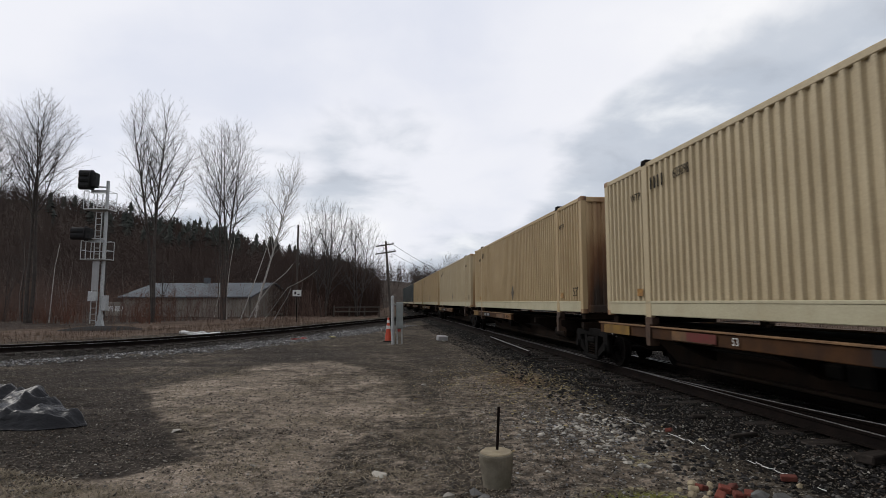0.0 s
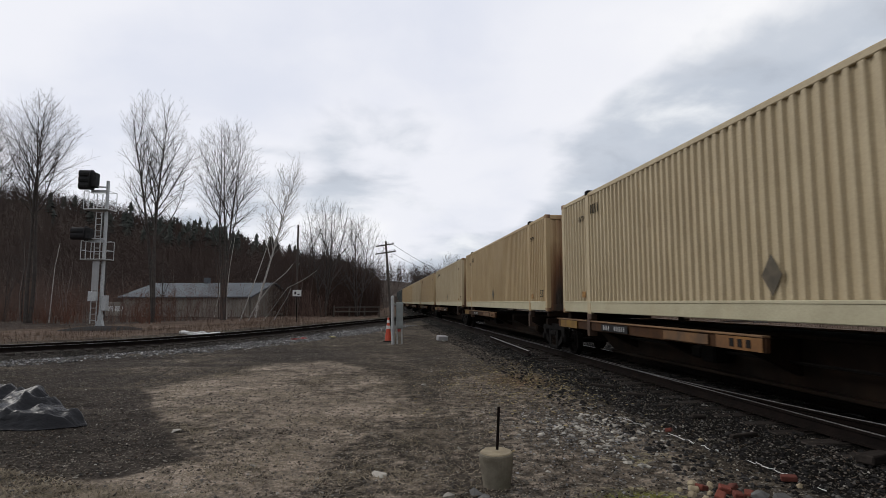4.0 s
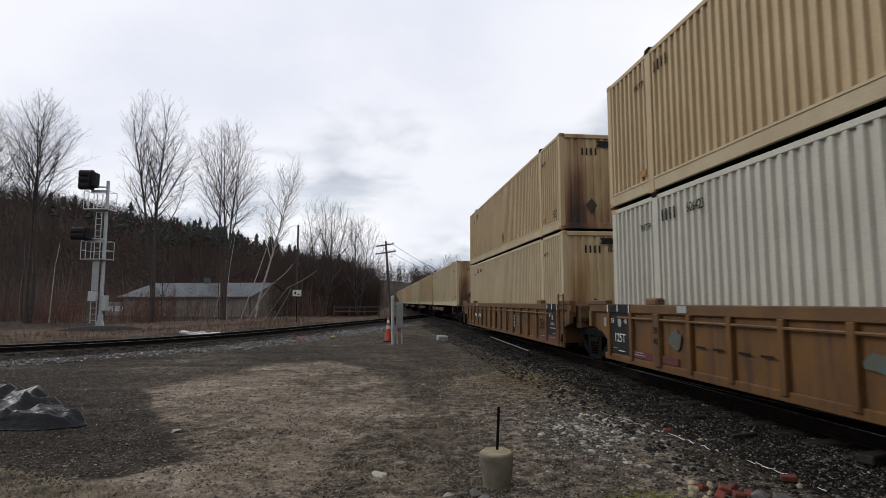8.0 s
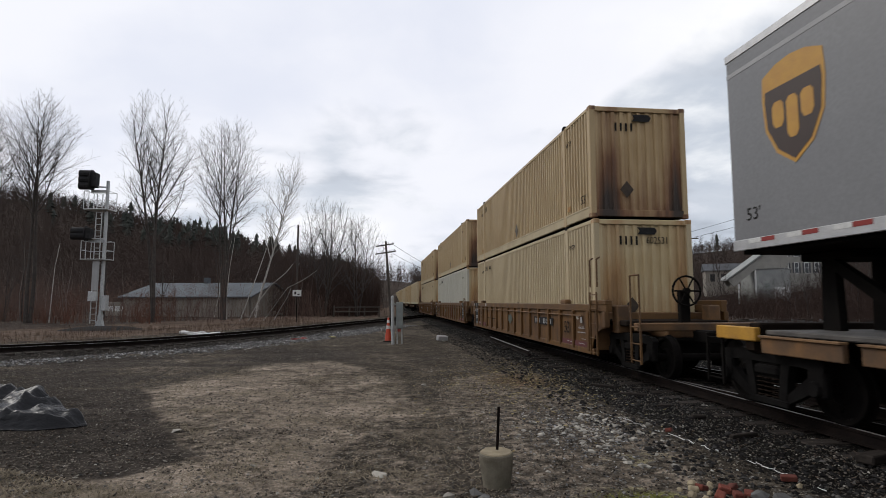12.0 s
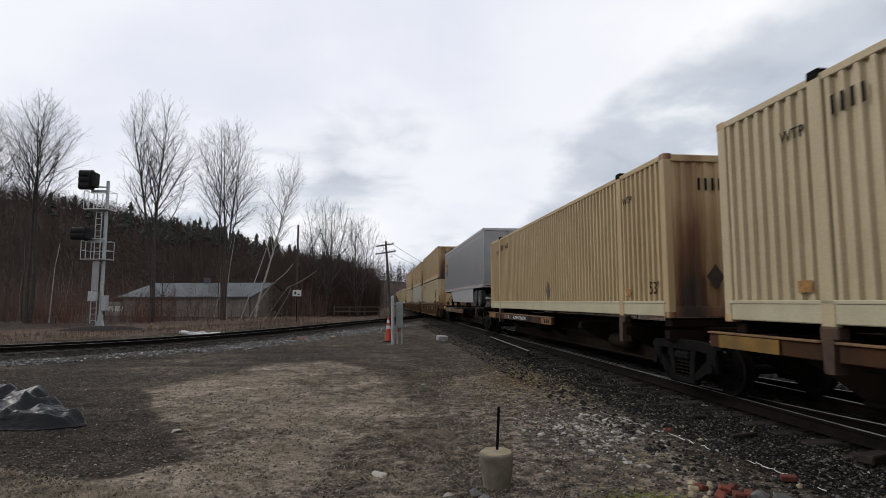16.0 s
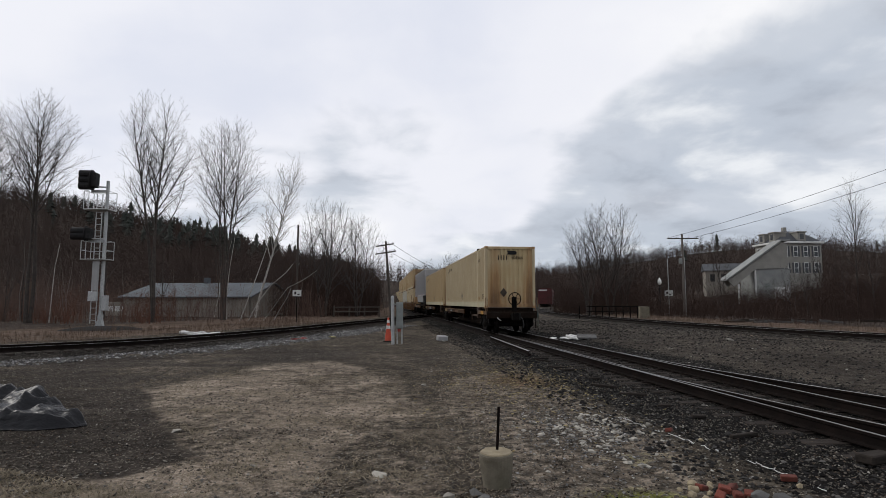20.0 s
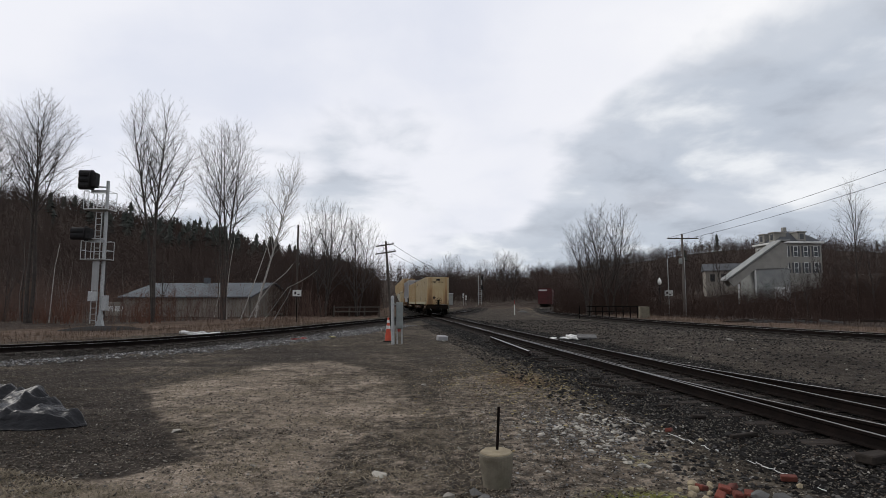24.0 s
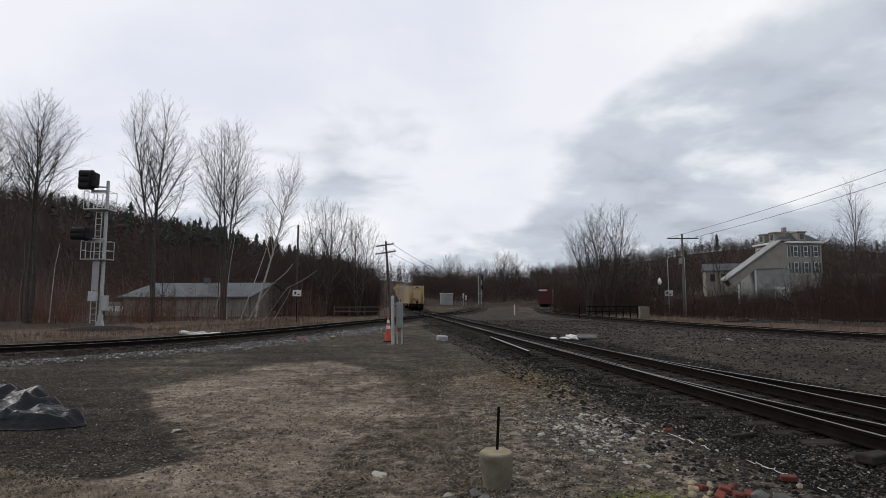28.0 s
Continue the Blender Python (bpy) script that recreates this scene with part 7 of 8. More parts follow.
def junk_pile(x, y, label, n, seed, w, material, flat=True):
    """Broken pieces thrown on the ground; one thing each."""
    rnd = random.Random(seed)
    for k in range(n):
        px, py = x + rnd.gauss(0, w), y + rnd.gauss(0, w * 0.4)
        a, b, c = rnd.uniform(0.18, 0.5), rnd.uniform(0.12, 0.3), rnd.uniform(0.04, 0.12)
        m = pose(px, py, ground_height(px, py) + c * 0.4 + 0.08 * rnd.random(), rnd.uniform(-12, 12), rnd.uniform(-12, 12), rnd.uniform(0, 180))
        solo("broken_slab", MB().cbox(-a, a, -b, b, -c / 2, c / 2, 0.02), material, label, "rubble", m, "broken slabs")


junk_pile(-13.2, 30.8, "white broken plastic slab beside the curving track", 9, 3, 0.55, WHITE)
junk_pile(5.9, 25.8, "pale broken concrete slab beside the rails", 9, 4, 0.42, WHITE)
junk_pile(6.7, 25.5, "grey broken concrete slab beside the rails", 2, 5, 0.12, STONE_GREY)


def utility_pole(x, y, h, r, arms, label, lean=0.0, turn=0.0, extras=False):
    ob = thing("utility_pole", label, "pole", pose(x, y, ground_height(x, y), 0, lean, turn))
    part("pole", MB().tube((0, 0, -0.3), (0, 0, h), r, r * 0.65, 10), GREYWOOD if extras else WOOD, ob)
    for z, w in arms:
        arm = part("crossarm", MB().cbox(-w / 2, w / 2, -r - 0.10, -r + 0.02, z - 0.07, z + 0.07, 0.01), WOOD, ob)
        for k in (-0.45, -0.2, 0.2, 0.45):
            part("insulator", MB().lathe([(0.0, 0.0), (0.04, 0.0), (0.06, 0.06), (0.03, 0.1), (0.05, 0.14), (0, 0.18)], (k * w, -r - 0.04, z + 0.07), 8), LIGHT_GREY, arm)
    if extras:
        part("transformer", MB().lathe([(0, 0), (0.2, 0), (0.22, 0.05), (0.22, 0.6), (0.12, 0.68), (0, 0.68)], (-0.35, -0.1, h - 3.8), 12), GREYBOX, ob)
        part("conduit", MB().tube((0.1, -r, 0), (0.1, -r, h - 3), 0.03), GALV, ob)
    return ob


utility_pole(-6.0, 64.5, 9.0, 0.18, ((8.5, 2.4), (7.6, 2.8)), "old leaning wooden utility pole with two crossarms", lean=-5.5, turn=-25)
utility_pole(30.3, 69.5, 10.3, 0.18, ((9.7, 3.9),), "wooden utility pole with one long crossarm", turn=0, extras=True)
utility_pole(-16.4, 62.0, 10.4, 0.15, (), "bare wooden pole in the brush")


def wires(name, label, runs, r):
    for a, b, sag in runs:
        mb = MB()
        pts = []
        for k in range(19):
            f = k / 18
            p = Vector(a).lerp(Vector(b), f)
            p.z -= sag * 4 * f * (1 - f)
            pts.append(p)
        for p, q in zip(pts, pts[1:]):
            mb.tube(p, q, r, r, 4, cap=False)
        solo(name, mb, BLACK, label, "wire")


wires("overhead_wire", "thin dark overhead wire between poles",
      [((-7.6, 64.0, 8.4), (5.5, 150, 9.0), 1.6), ((-5.8, 65.0, 8.4), (8.5, 150, 9.0), 1.6),
       ((28.8, 69.5, 9.85), (52, 34, 19.2), 0.9), ((31.8, 69.5, 9.85), (55, 34, 18.8), 0.9), ((30.3, 69.5, 9.0), (33.0, 110.0, 10.0), 1.0)], 0.022)
wires("guy_wire", "pale guy wire running down from the pole", [((30.4, 69.5, 8.3), (34.0, 69.0, 1.0), 0.0)], 0.02)


def shed():
    """A long low shed among the trees: beige wall, blue-grey metal roof."""
    ob = thing("metal_roofed_shed", "long beige shed with a blue-grey metal roof", "shed", pose(-28.6, 69.0, 0, 0, 0, -6))
    w, d, h = 7.6, 6.0, 2.3
    part("wall", MB().box(-w, w, -d, -d + 0.15, -0.3, h).box(-w, w, d - 0.15, d, -0.3, h).prism([(-d, -0.3), (d, -0.3), (d, h), (0, h + 1.6), (-d, h)], -w, -w + 0.15, "x").prism([(-d, -0.3), (d, -0.3), (d, h), (0, h + 1.6), (-d, h)], w - 0.15, w, "x"), BEIGE_WALL, ob)
    roof = part("roof", MB().prism([(-d - 0.5, h - 0.12), (0, h + 1.65), (0, h + 1.77), (-d - 0.5, h)], -w - 0.4, w + 0.4, "x").prism([(d + 0.5, h - 0.12), (0, h + 1.65), (0, h + 1.77), (d + 0.5, h)], -w - 0.4, w + 0.4, "x"), ROOF_METAL, ob)
    for k in range(25):
        x = -w - 0.3 + (2 * w + 0.6) * k / 24
        part("seam", MB().prism([(-d - 0.5, h), (0, h + 1.77), (0, h + 1.795), (-d - 0.5, h + 0.025)], x - 0.012, x + 0.012, "x"), ROOF_METAL, roof)
    for k in range(13):
        x = -w + 0.3 + (2 * w - 0.6) * k / 12
        part("batten", MB().cbox(x - 0.05, x + 0.05, -d - 0.05, -d, -0.2, h - 0.1, 0.01), BEIGE_WALL, ob)
    part("vent", MB().cbox(-1.2, -0.6, -0.3, 0.3, h + 1.6, h + 2.4, 0.03), ROOF_METAL, roof)
    dr = part("door", MB().cbox(-w - 0.06, -w, -2.2, 0.4, 0, 2.1, 0.02), WHITE, ob)
    part("annex", MB().cbox(-w - 3.0, -w - 0.05, -d + 1.0, -d + 4.0, -0.3, 1.7, 0.03), BEIGE_WALL, ob)
    for k in range(3):
        part("window", MB().box(-w - 2.6 + k * 0.85, -w - 2.0 + k * 0.85, -d + 0.985, -d + 0.995, 0.6, 1.2), WHITE, ob)
    return ob


shed()

# ---------------------------------------------------------------- things in the yard
def pin_block():
    x, y = 0.50, 5.30
    z = ground_height(x, y)
    ob = thing("concrete_pier", "round concrete pier with an upright rusty rod", "concrete block", pose(x, y, z, 1.5, -1.0))
    part("pier", MB().lathe([(0, -0.1), (0.118, -0.1), (0.126, 0.0), (0.146, 0.15), (0.160, 0.27), (0.158, 0.295), (0.150, 0.306), (0, 0.31)], (0, 0, 0), 28), CONCRETE, ob, smooth=False)
    part("top_cap", MB().lathe([(0, 0.308), (0.147, 0.308), (0.140, 0.316), (0.05, 0.312), (0, 0.318)], (0, 0, 0), 28), STONE_TAN, ob, "pale worn concrete top")
    part("rod", MB().tube((0.01, 0, 0.33), (0.035, 0, 0.72), 0.013, 0.013, 8), RAILRUST, ob, "thin rusty steel rod")


pin_block()


def cone_and_post():
    x, y = -2.35, 23.9
    ob = thing("traffic_cone", "tall orange traffic cone with white bands", "traffic cone", pose(x, y, ground_height(x, y)))
    part("base", MB().cbox(-0.19, 0.19, -0.19, 0.19, 0, 0.05, 0.015), RUBBER, ob)
    prof = lambda z: 0.145 - 0.115 * (z - 0.05) / 0.97
    part("cone", MB().lathe([(prof(z), z) for z in (0.05, 0.3, 0.5, 0.7, 0.9, 1.02)] + [(0, 1.02)], (0, 0, 0), 18), ORANGE, ob, smooth=True)
    for a, b in ((0.55, 0.68), (0.80, 0.92)):
        part("band", MB().lathe([(prof(a) + 0.004, a), (prof(b) + 0.004, b)], (0, 0, 0), 18), WHITE, ob, "white reflective band", smooth=True)
    ob = thing("marker_post", "round pale grey steel marker post", "post", pose(-2.0, 22.3, ground_height(-2.0, 22.3), 0, -1))
    part("post", MB().lathe([(0, -0.2), (0.065, -0.2), (0.065, 1.86), (0.05, 1.92), (0, 1.94)], (0, 0, 0), 14), GALV, ob, smooth=False)
    part("clamp", MB().cbox(-0.08, 0.12, -0.05, 0.05, 1.55, 1.62, 0.01), GREYBOX, ob)
    ob = thing("equipment_cabinet", "grey steel equipment cabinet on two legs", "cabinet", pose(-1.76, 22.4, ground_height(-1.76, 22.4), 0, 0, 6))
    part("body", MB().cbox(-0.13, 0.15, -0.12, 0.12, 0.62, 1.68, 0.02), GREYBOX, ob)
    part("door", MB().cbox(-0.11, 0.13, -0.135, -0.12, 0.68, 1.62, 0.006), GREYBOX, ob)
    for px in (-0.08, 0.11):
        part("leg", MB().cbox(px - 0.025, px + 0.025, -0.025, 0.025, -0.1, 0.62, 0.005), GALV, ob)
    part("red_tag", MB().box(-0.07, 0.05, -0.14, -0.136, 0.5, 0.6), RED, ob, "small red tag")


cone_and_post()


def drooped_sheet():
    """A crumpled black plastic sheet lying in large folds."""
    nx, ny = 110, 80
    V, F = [], []
    for j in range(ny + 1):
        for i in range(nx + 1):
            u, v = i / nx, j / ny
            x = -9.4 + 4.48 * u + 0.10 * noise.noise((v * 3, 0, 7))
            y = 6.95 + 0.72 * u + v * (3.4 * (1 - u) ** 0.8 + 0.16 * (1 - u) + 0.10) + 0.10 * noise.noise((u * 5, 1, 9))
            e = soft_in(min(v * 1.6, (1 - v) * 0.8), 0.0, 0.22) * soft_in(1 - u, 0.0, 0.05)
            peak = math.exp(-(((x + 6.3) / 0.9) ** 2 + ((y - 8.6) / 0.7) ** 2))
            bulk = math.exp(-(((x + 7.3) / 1.0) ** 2 + ((y - 7.8) / 0.6) ** 2))
            w = Vector((x, y, 0)) + 0.25 * Vector((noise.noise((x, y, 3)), noise.noise((x, y, 5)), 0))
            fold = 1 - 2.4 * abs(noise.noise((w.x * 1.5 + w.y * 0.6, w.y * 0.9, 1)))
            crease = 1 - 2.4 * abs(noise.noise((w.x * 2.6 - w.y * 2.2, w.y * 1.5 + w.x * 1.2, 4)))
            band = (1 - min(1, abs(x + 5.93 + 0.12 * (y - 7.6)) / 0.13)) ** 1.5 * soft_in(9.2 - y, 0, 1)
            fine = 1 - 2.6 * abs(noise.noise((w.x * 4.2 + w.y * 1.5, w.y * 2.6 - w.x, 8)))
            h = 0.09 + 0.14 * peak + 0.08 * bulk + 0.14 * fold + 0.11 * crease + 0.05 * fine + 0.10 * band
            V.append((x, y, ground_height(x, y) + 0.012 + e * max(0.02, h) * (0.55 + 0.45 * min(1, 2.5 * (1 - u)))))
    for j in range(ny):
        for i in range(nx):
            a = j * (nx + 1) + i
            F.append((a, a + 1, a + nx + 2, a + nx + 1))
    me = bpy.data.meshes.new("plastic_sheet")
    me.from_pydata(V, [], F)
    me.materials.append(TARP)
    me.polygons.foreach_set("use_smooth", [True] * len(F))
    ob = tagged(new("plastic_sheet", me), "crumpled black plastic sheet lying in folds on the ground", "tarpaulin")
    s = ob.modifiers.new("thickness", "SOLIDIFY")
    s.thickness = 0.006


drooped_sheet()


def rock(name, label, category, x, y, r, seed, material, flat=0.7, group="", points=14):
    """An angular stone: the hull of random points."""
    rnd = random.Random(seed)
    bm = bmesh.new()
    for _ in range(points):
        d = Vector((rnd.gauss(0, 1), rnd.gauss(0, 1), rnd.gauss(0, 1))).normalized() * rnd.uniform(0.8, 1.05)
        bm.verts.new((d.x * r, d.y * r * 0.8, d.z * r * flat))
    bmesh.ops.convex_hull(bm, input=bm.verts)
    me = bpy.data.meshes.new(name)
    bm.to_mesh(me)
    bm.free()
    me.materials.append(material)
    ob = new(name, me)
    ob.matrix_basis = pose(x, y, ground_height(x, y) + r * flat * 0.3, rnd.uniform(-15, 15), rnd.uniform(-15, 15), rnd.uniform(0, 360))
    return tagged(ob, label, category, group)


def brick(x, y, seed, label="broken red brick lying on the ground", lift=0.0):
    rnd = random.Random(seed)
    l, w, h = rnd.uniform(0.035, 0.075), 0.04, 0.025
    solo("brick", MB().cbox(-l, l, -w, w, -h, h, 0.008), BRICK, label, "brick", pose(x, y, ground_height(x, y) + 0.025 + lift, rnd.uniform(-20, 20), rnd.uniform(-20, 20), rnd.uniform(0, 180)), "loose bricks")


for i, (x, y, lift) in enumerate(((2.42, 5.0, 0), (2.52, 5.12, 0.02), (2.62, 5.2, 0), (2.55, 4.95, 0.03), (2.36, 5.22, 0.0), (2.7, 5.05, 0), (3.30, 5.45, 0.02), (3.22, 4.75, 0), (2.93, 7.35, 0.03))):
    brick(x, y, 40 + i, lift=lift)
for i, (x, y, r) in enumerate(((2.2, 5.05, 0.05), (2.28, 5.2, 0.055), (2.33, 5.35, 0.05), (2.45, 5.25, 0.045), (2.26, 4.92, 0.05), (2.5, 5.35, 0.04), (2.15, 5.2, 0.035), (2.38, 5.1, 0.035), (3.32, 5.32, 0.035), (3.18, 7.0, 0.04))):
    rock("round_stone", "pale tan rounded stone in a small pile", "stone", x, y, r, 60 + i, STONE_TAN, 0.85, "pile of stones", 40)
for i, (x, y, r) in enumerate(((2.78, 5.0, 0.12), (2.95, 4.95, 0.11), (0.30, 5.05, 0.10), (0.36, 4.9, 0.07))):
    rock("flat_stone", "flat grey broken stone on the ground", "stone", x, y, r, 80 + i, STONE_GREY, 0.5, "grey stones")
rnd = random.Random(77)
for i in range(290):
    x, y = (rnd.gauss(1.95, 0.36), rnd.gauss(7.45, 0.6)) if i < 190 else (rnd.gauss(1.6, 0.7), rnd.gauss(8.0, 1.3))
    rock("rubble_stone", "pale angular rubble stone in a scattered heap", "stone", x, y, rnd.choice((0.02, 0.03, 0.04, 0.05, 0.065)) * (1 if i < 190 else 0.6), 100 + i, STONE_PALE, 0.38, "heap of rubble")
for i in range(22):
    s = 2.5 + i * 0.35 + rnd.uniform(-0.1, 0.1)
    p = on_line(s + 2.6, -2.88 + 0.05 * math.sin(s * 2) + rnd.uniform(-0.12, 0.12))
    rock("white_stone", "white chalky stone in a line beside the track", "stone", p.x, p.y, rnd.uniform(0.010, 0.026), 200 + i, WHITE, 0.6, "line of white stones")


def frayed_cord(x0, y0, x1, y1, seed, r):
    """A frayed white cord lying loosely on the gravel."""
    rnd = random.Random(seed)
    n = int(math.hypot(x1 - x0, y1 - y0) / 0.05)
    mb, q = MB(), None
    for k in range(n + 1):
        f = k / n
        x, y = x0 + (x1 - x0) * f + 0.05 * noise.noise((f * 9, seed, 0)), y0 + (y1 - y0) * f + 0.05 * noise.noise((f * 9, seed, 5))
        p = Vector((x, y, ground_height(x, y) + 0.03 + 0.012 * rnd.uniform(-1, 1)))
        if q is not None and noise.noise((k * 0.37, seed + 0.3, 2.4)) > 0.02:
            mb.tube(q, p, r * rnd.uniform(0.5, 1.3), r * rnd.uniform(0.5, 1.3), 5)
            if rnd.random() < 0.5:
                mb.tube(p, p + Vector((rnd.uniform(-0.05, 0.05), rnd.uniform(-0.05, 0.05), rnd.uniform(0, 0.02))), r * 0.4, r * 0.2, 3)
        q = p
    solo("frayed_cord", mb, WHITE, "frayed white cord lying on the dark gravel", "cord", None, "white cords")


frayed_cord(2.22, 9.2, 2.86, 7.2, 1, 0.003)
frayed_cord(2.86, 7.2, 3.06, 6.5, 2, 0.0045)
frayed_cord(3.18, 6.25, 3.38, 5.6, 3, 0.004)
frayed_cord(3.42, 5.35, 3.50, 4.95, 4, 0.0035)
for i, (x, y, r) in enumerate(((-0.62, 5.6, 0.1), (-0.55, 4.7, 0.06), (0.05, 4.95, 0.08), (2.42, 5.9, 0.07), (-3.5, 7.4, 0.09), (-1.95, 5.9, 0.06), (-0.4, 11.5, 0.08), (0.03, 24.0, 0.14), (12.5, 24.3, 0.24), (8.2, 20.2, 0.12))):
    rock("pale_stone", "pale flat stone lying on the yard", "stone", x, y, r, 300 + i, STONE_PALE, 0.4, "scattered pale stones")
box = solo("concrete_lump", MB().cbox(-0.22, 0.22, -0.16, 0.16, 0, 0.22, 0.03), LIGHT_GREY, "small pale concrete lump beside the marker post", "rubble", pose(-0.05, 24.6, 0.0, 4, 3, 20))
ob = thing("loose_rail", "length of old rail lying beside the ties", "rail")
part("rail", MB().sweep(RAIL_PROF, [(2.15, 25.2, 0.14), (2.75, 17.9, 0.14)]), RAILRUST, ob)
part("rail_head", MB().sweep([(-0.03, -0.006), (-0.03, 0.0), (0.03, 0.0), (0.03, -0.006)], [(2.15, 25.2, 0.14), (2.75, 17.9, 0.14)]), ALU, ob, "pale worn rail top")
solo("timber_offcut", MB().cbox(-0.26, 0.26, -0.09, 0.09, 0, 0.1, 0.015), TIE, "old square timber offcut beside the ties", "timber", pose(4.75, 6.25, -0.05, 0, 3, 30))
for i in range(16):
    s = 7 + i * 1.1 + rnd.uniform(-0.3, 0.3)
    p = on_line(s, -1.75 + rnd.uniform(-0.3, 0.1))
    a = rnd.uniform(0.1, 0.28)
    solo("timber_scrap", MB().cbox(-a, a, -0.035, 0.035, -0.02, 0.03, 0.01), TIE, "splintered timber scrap beside the track", "timber", pose(p.x, p.y, ground_height(p.x, p.y) + 0.03, rnd.uniform(-6, 6), rnd.uniform(-6, 6), rnd.uniform(-40, 40)), "timber scraps")

def scrap(x, y, material, label, seed):
    """A crumpled scrap of plastic."""
    rnd = random.Random(seed)
    bm = bmesh.new()
    bmesh.ops.create_grid(bm, x_segments=6, y_segments=5, size=0.14)
    for v in bm.verts:
        v.co = Vector((v.co.x * 1.3 + rnd.uniform(-0.03, 0.03), v.co.y * 0.7 + rnd.uniform(-0.03, 0.03), 0.02 + rnd.uniform(0, 0.10)))
    me = bpy.data.meshes.new("plastic_scrap")
    bm.to_mesh(me)
    bm.free()
    me.materials.append(material)
    ob = tagged(new("plastic_scrap", me), label, "litter", "plastic scraps")
    ob.matrix_basis = pose(x, y, ground_height(x, y) + 0.01, 0, 0, rnd.uniform(0, 180))
    ob.modifiers.new("thickness", "SOLIDIFY").thickness = 0.004


scrap(-5.2, 26.2, mat("faded_yellow_plastic", (0.42, 0.36, 0.14), (0.33, 0.28, 0.12), 0.5, bump=0.05), "crumpled yellow plastic scrap on the gravel", 1)
scrap(-6.4, 25.6, mat("faded_red_plastic", (0.34, 0.07, 0.055), (0.26, 0.05, 0.045), 0.5, bump=0.05), "crumpled red plastic scrap on the gravel", 2)
scrap(-6.9, 26.0, RED, "crumpled red plastic scrap on the gravel", 4)

# ---------------------------------------------------------------- far end of the yard
def boxcar():
    ob = thing("red_boxcar", "dark red boxcar standing far off on the curving track", "boxcar", pose(22.4, 121.5, RAIL_TOP, 0, 0, -13))
    part("body", MB().cbox(-1.5, 1.5, -0.0, 15.4, 1.1, 4.3, 0.05), BOXCAR_RED, ob)
    part("roof", MB().prism([(-1.55, 4.28), (1.55, 4.28), (1.3, 4.5), (0, 4.6), (-1.3, 4.5)], -0.05, 15.45, "y"), BOXCAR_RED, ob)
    part("white_band", MB().box(-1.35, 0.4, -0.012, -0.006, 4.0, 4.25), WHITE, ob, "white painted band")
    for k in range(7):
        part("end_rib", MB().cbox(-1.4, 1.4, -0.06, 0.0, 1.4 + 0.36 * k, 1.5 + 0.36 * k, 0.02), BOXCAR_RED, ob)
    for k in range(14):
        part("side_rib", MB().cbox(-1.56, -1.49, 0.4 + k * 1.1, 0.5 + k * 1.1, 1.15, 4.25, 0.01), BOXCAR_RED, ob)
    part("sill", MB().cbox(-1.2, 1.2, -0.3, 15.6, 0.8, 1.12, 0.03), SHADED_GRIME, ob)
    for y in (2.0, 13.2):
        tr = part("truck", MB().cbox(-1.1, 1.1, y - 0.25, y + 0.25, 0.4, 0.85, 0.02), SHADED_GRIME, ob)
        part("side_frame", MB().cbox(-1.15, -1.03, y - 1.1, y + 1.1, 0.35, 0.65, 0.05).cbox(1.03, 1.15, y - 1.1, y + 1.1, 0.35, 0.65, 0.05), SHADED_GRIME, tr)
        for s in (-0.89, 0.89):
            wl = MB()
            for x in (-0.82, 0.68):
                wl.lathe([(0, 0), (0.42, 0), (0.45, 0.12), (0, 0.13)], (x, y + s, 0.43), 18, "x")
            part("wheel_pair", wl, SHADED_GRIME, tr)
    part("coupler", MB().cbox(-0.14, 0.14, -0.8, -0.25, 0.75, 1.0, 0.03), SHADED_GRIME, ob)


boxcar()


def far_signal():
    ob = thing("railway_signal", "slim lattice railway signal far down the line", "signal", pose(9.0, 135, 0))
    mb = MB()
    for x in (-0.35, 0.45):
        mb.cbox(x - 0.06, x + 0.06, -0.06, 0.06, 0, 8.2, 0.01)
    part("mast", mb, GALV, ob)
    rg = MB()
    for k in range(16):
        rg.tube((-0.35, 0, 0.5 + k * 0.5), (0.45, 0, 0.5 + k * 0.5), 0.035, 0.035, 5)
    part("ladder", rg, GALV, ob)
    for z in (7.6, 5.2):
        part("signal_head", MB().cbox(0.3, 0.85, -0.4, -0.1, z - 0.55, z + 0.55, 0.06), BLACK, ob)
    part("platform", MB().cbox(-0.7, 0.8, -0.5, 0.5, 3.6, 3.68, 0.01), GALV, ob)


far_signal()
ob = thing("marker_stake", "white plastic marker stake with an orange tip", "marker", pose(9.6, 74.5, 0))
part("stake", MB().cbox(-0.06, 0.06, -0.03, 0.03, -0.1, 1.35, 0.01), WHITE, ob)
part("tip", MB().cbox(-0.05, 0.05, -0.025, 0.025, 1.35, 1.9, 0.01), RED, ob, "faded orange-red tip")
ob = thing("equipment_hut", "small grey equipment hut far down the line", "hut", pose(0.8, 130, 0, 0, 0, 8))
part("wall", MB().cbox(-1.35, 1.35, -1.2, 1.2, 0.9, 3.6, 0.03), PALE_STEEL, ob)
part("roof", MB().cbox(-1.45, 1.45, -1.3, 1.3, 3.6, 3.75, 0.04), GALV, ob)
part("door", MB().cbox(-0.4, 0.45, -1.24, -1.2, 1.0, 3.0, 0.01), GREYBOX, ob)
part("plinth", MB().cbox(-1.5, 1.5, -1.3, 1.3, -0.2, 0.9, 0.05), CONCRETE, ob)
for x, h, w in ((4.7, 2.4, 0.35), (5.3, 2.0, 0.3)):
    post_sign(x, 128, h, w, 1.0, "small pale sign beside the far line")
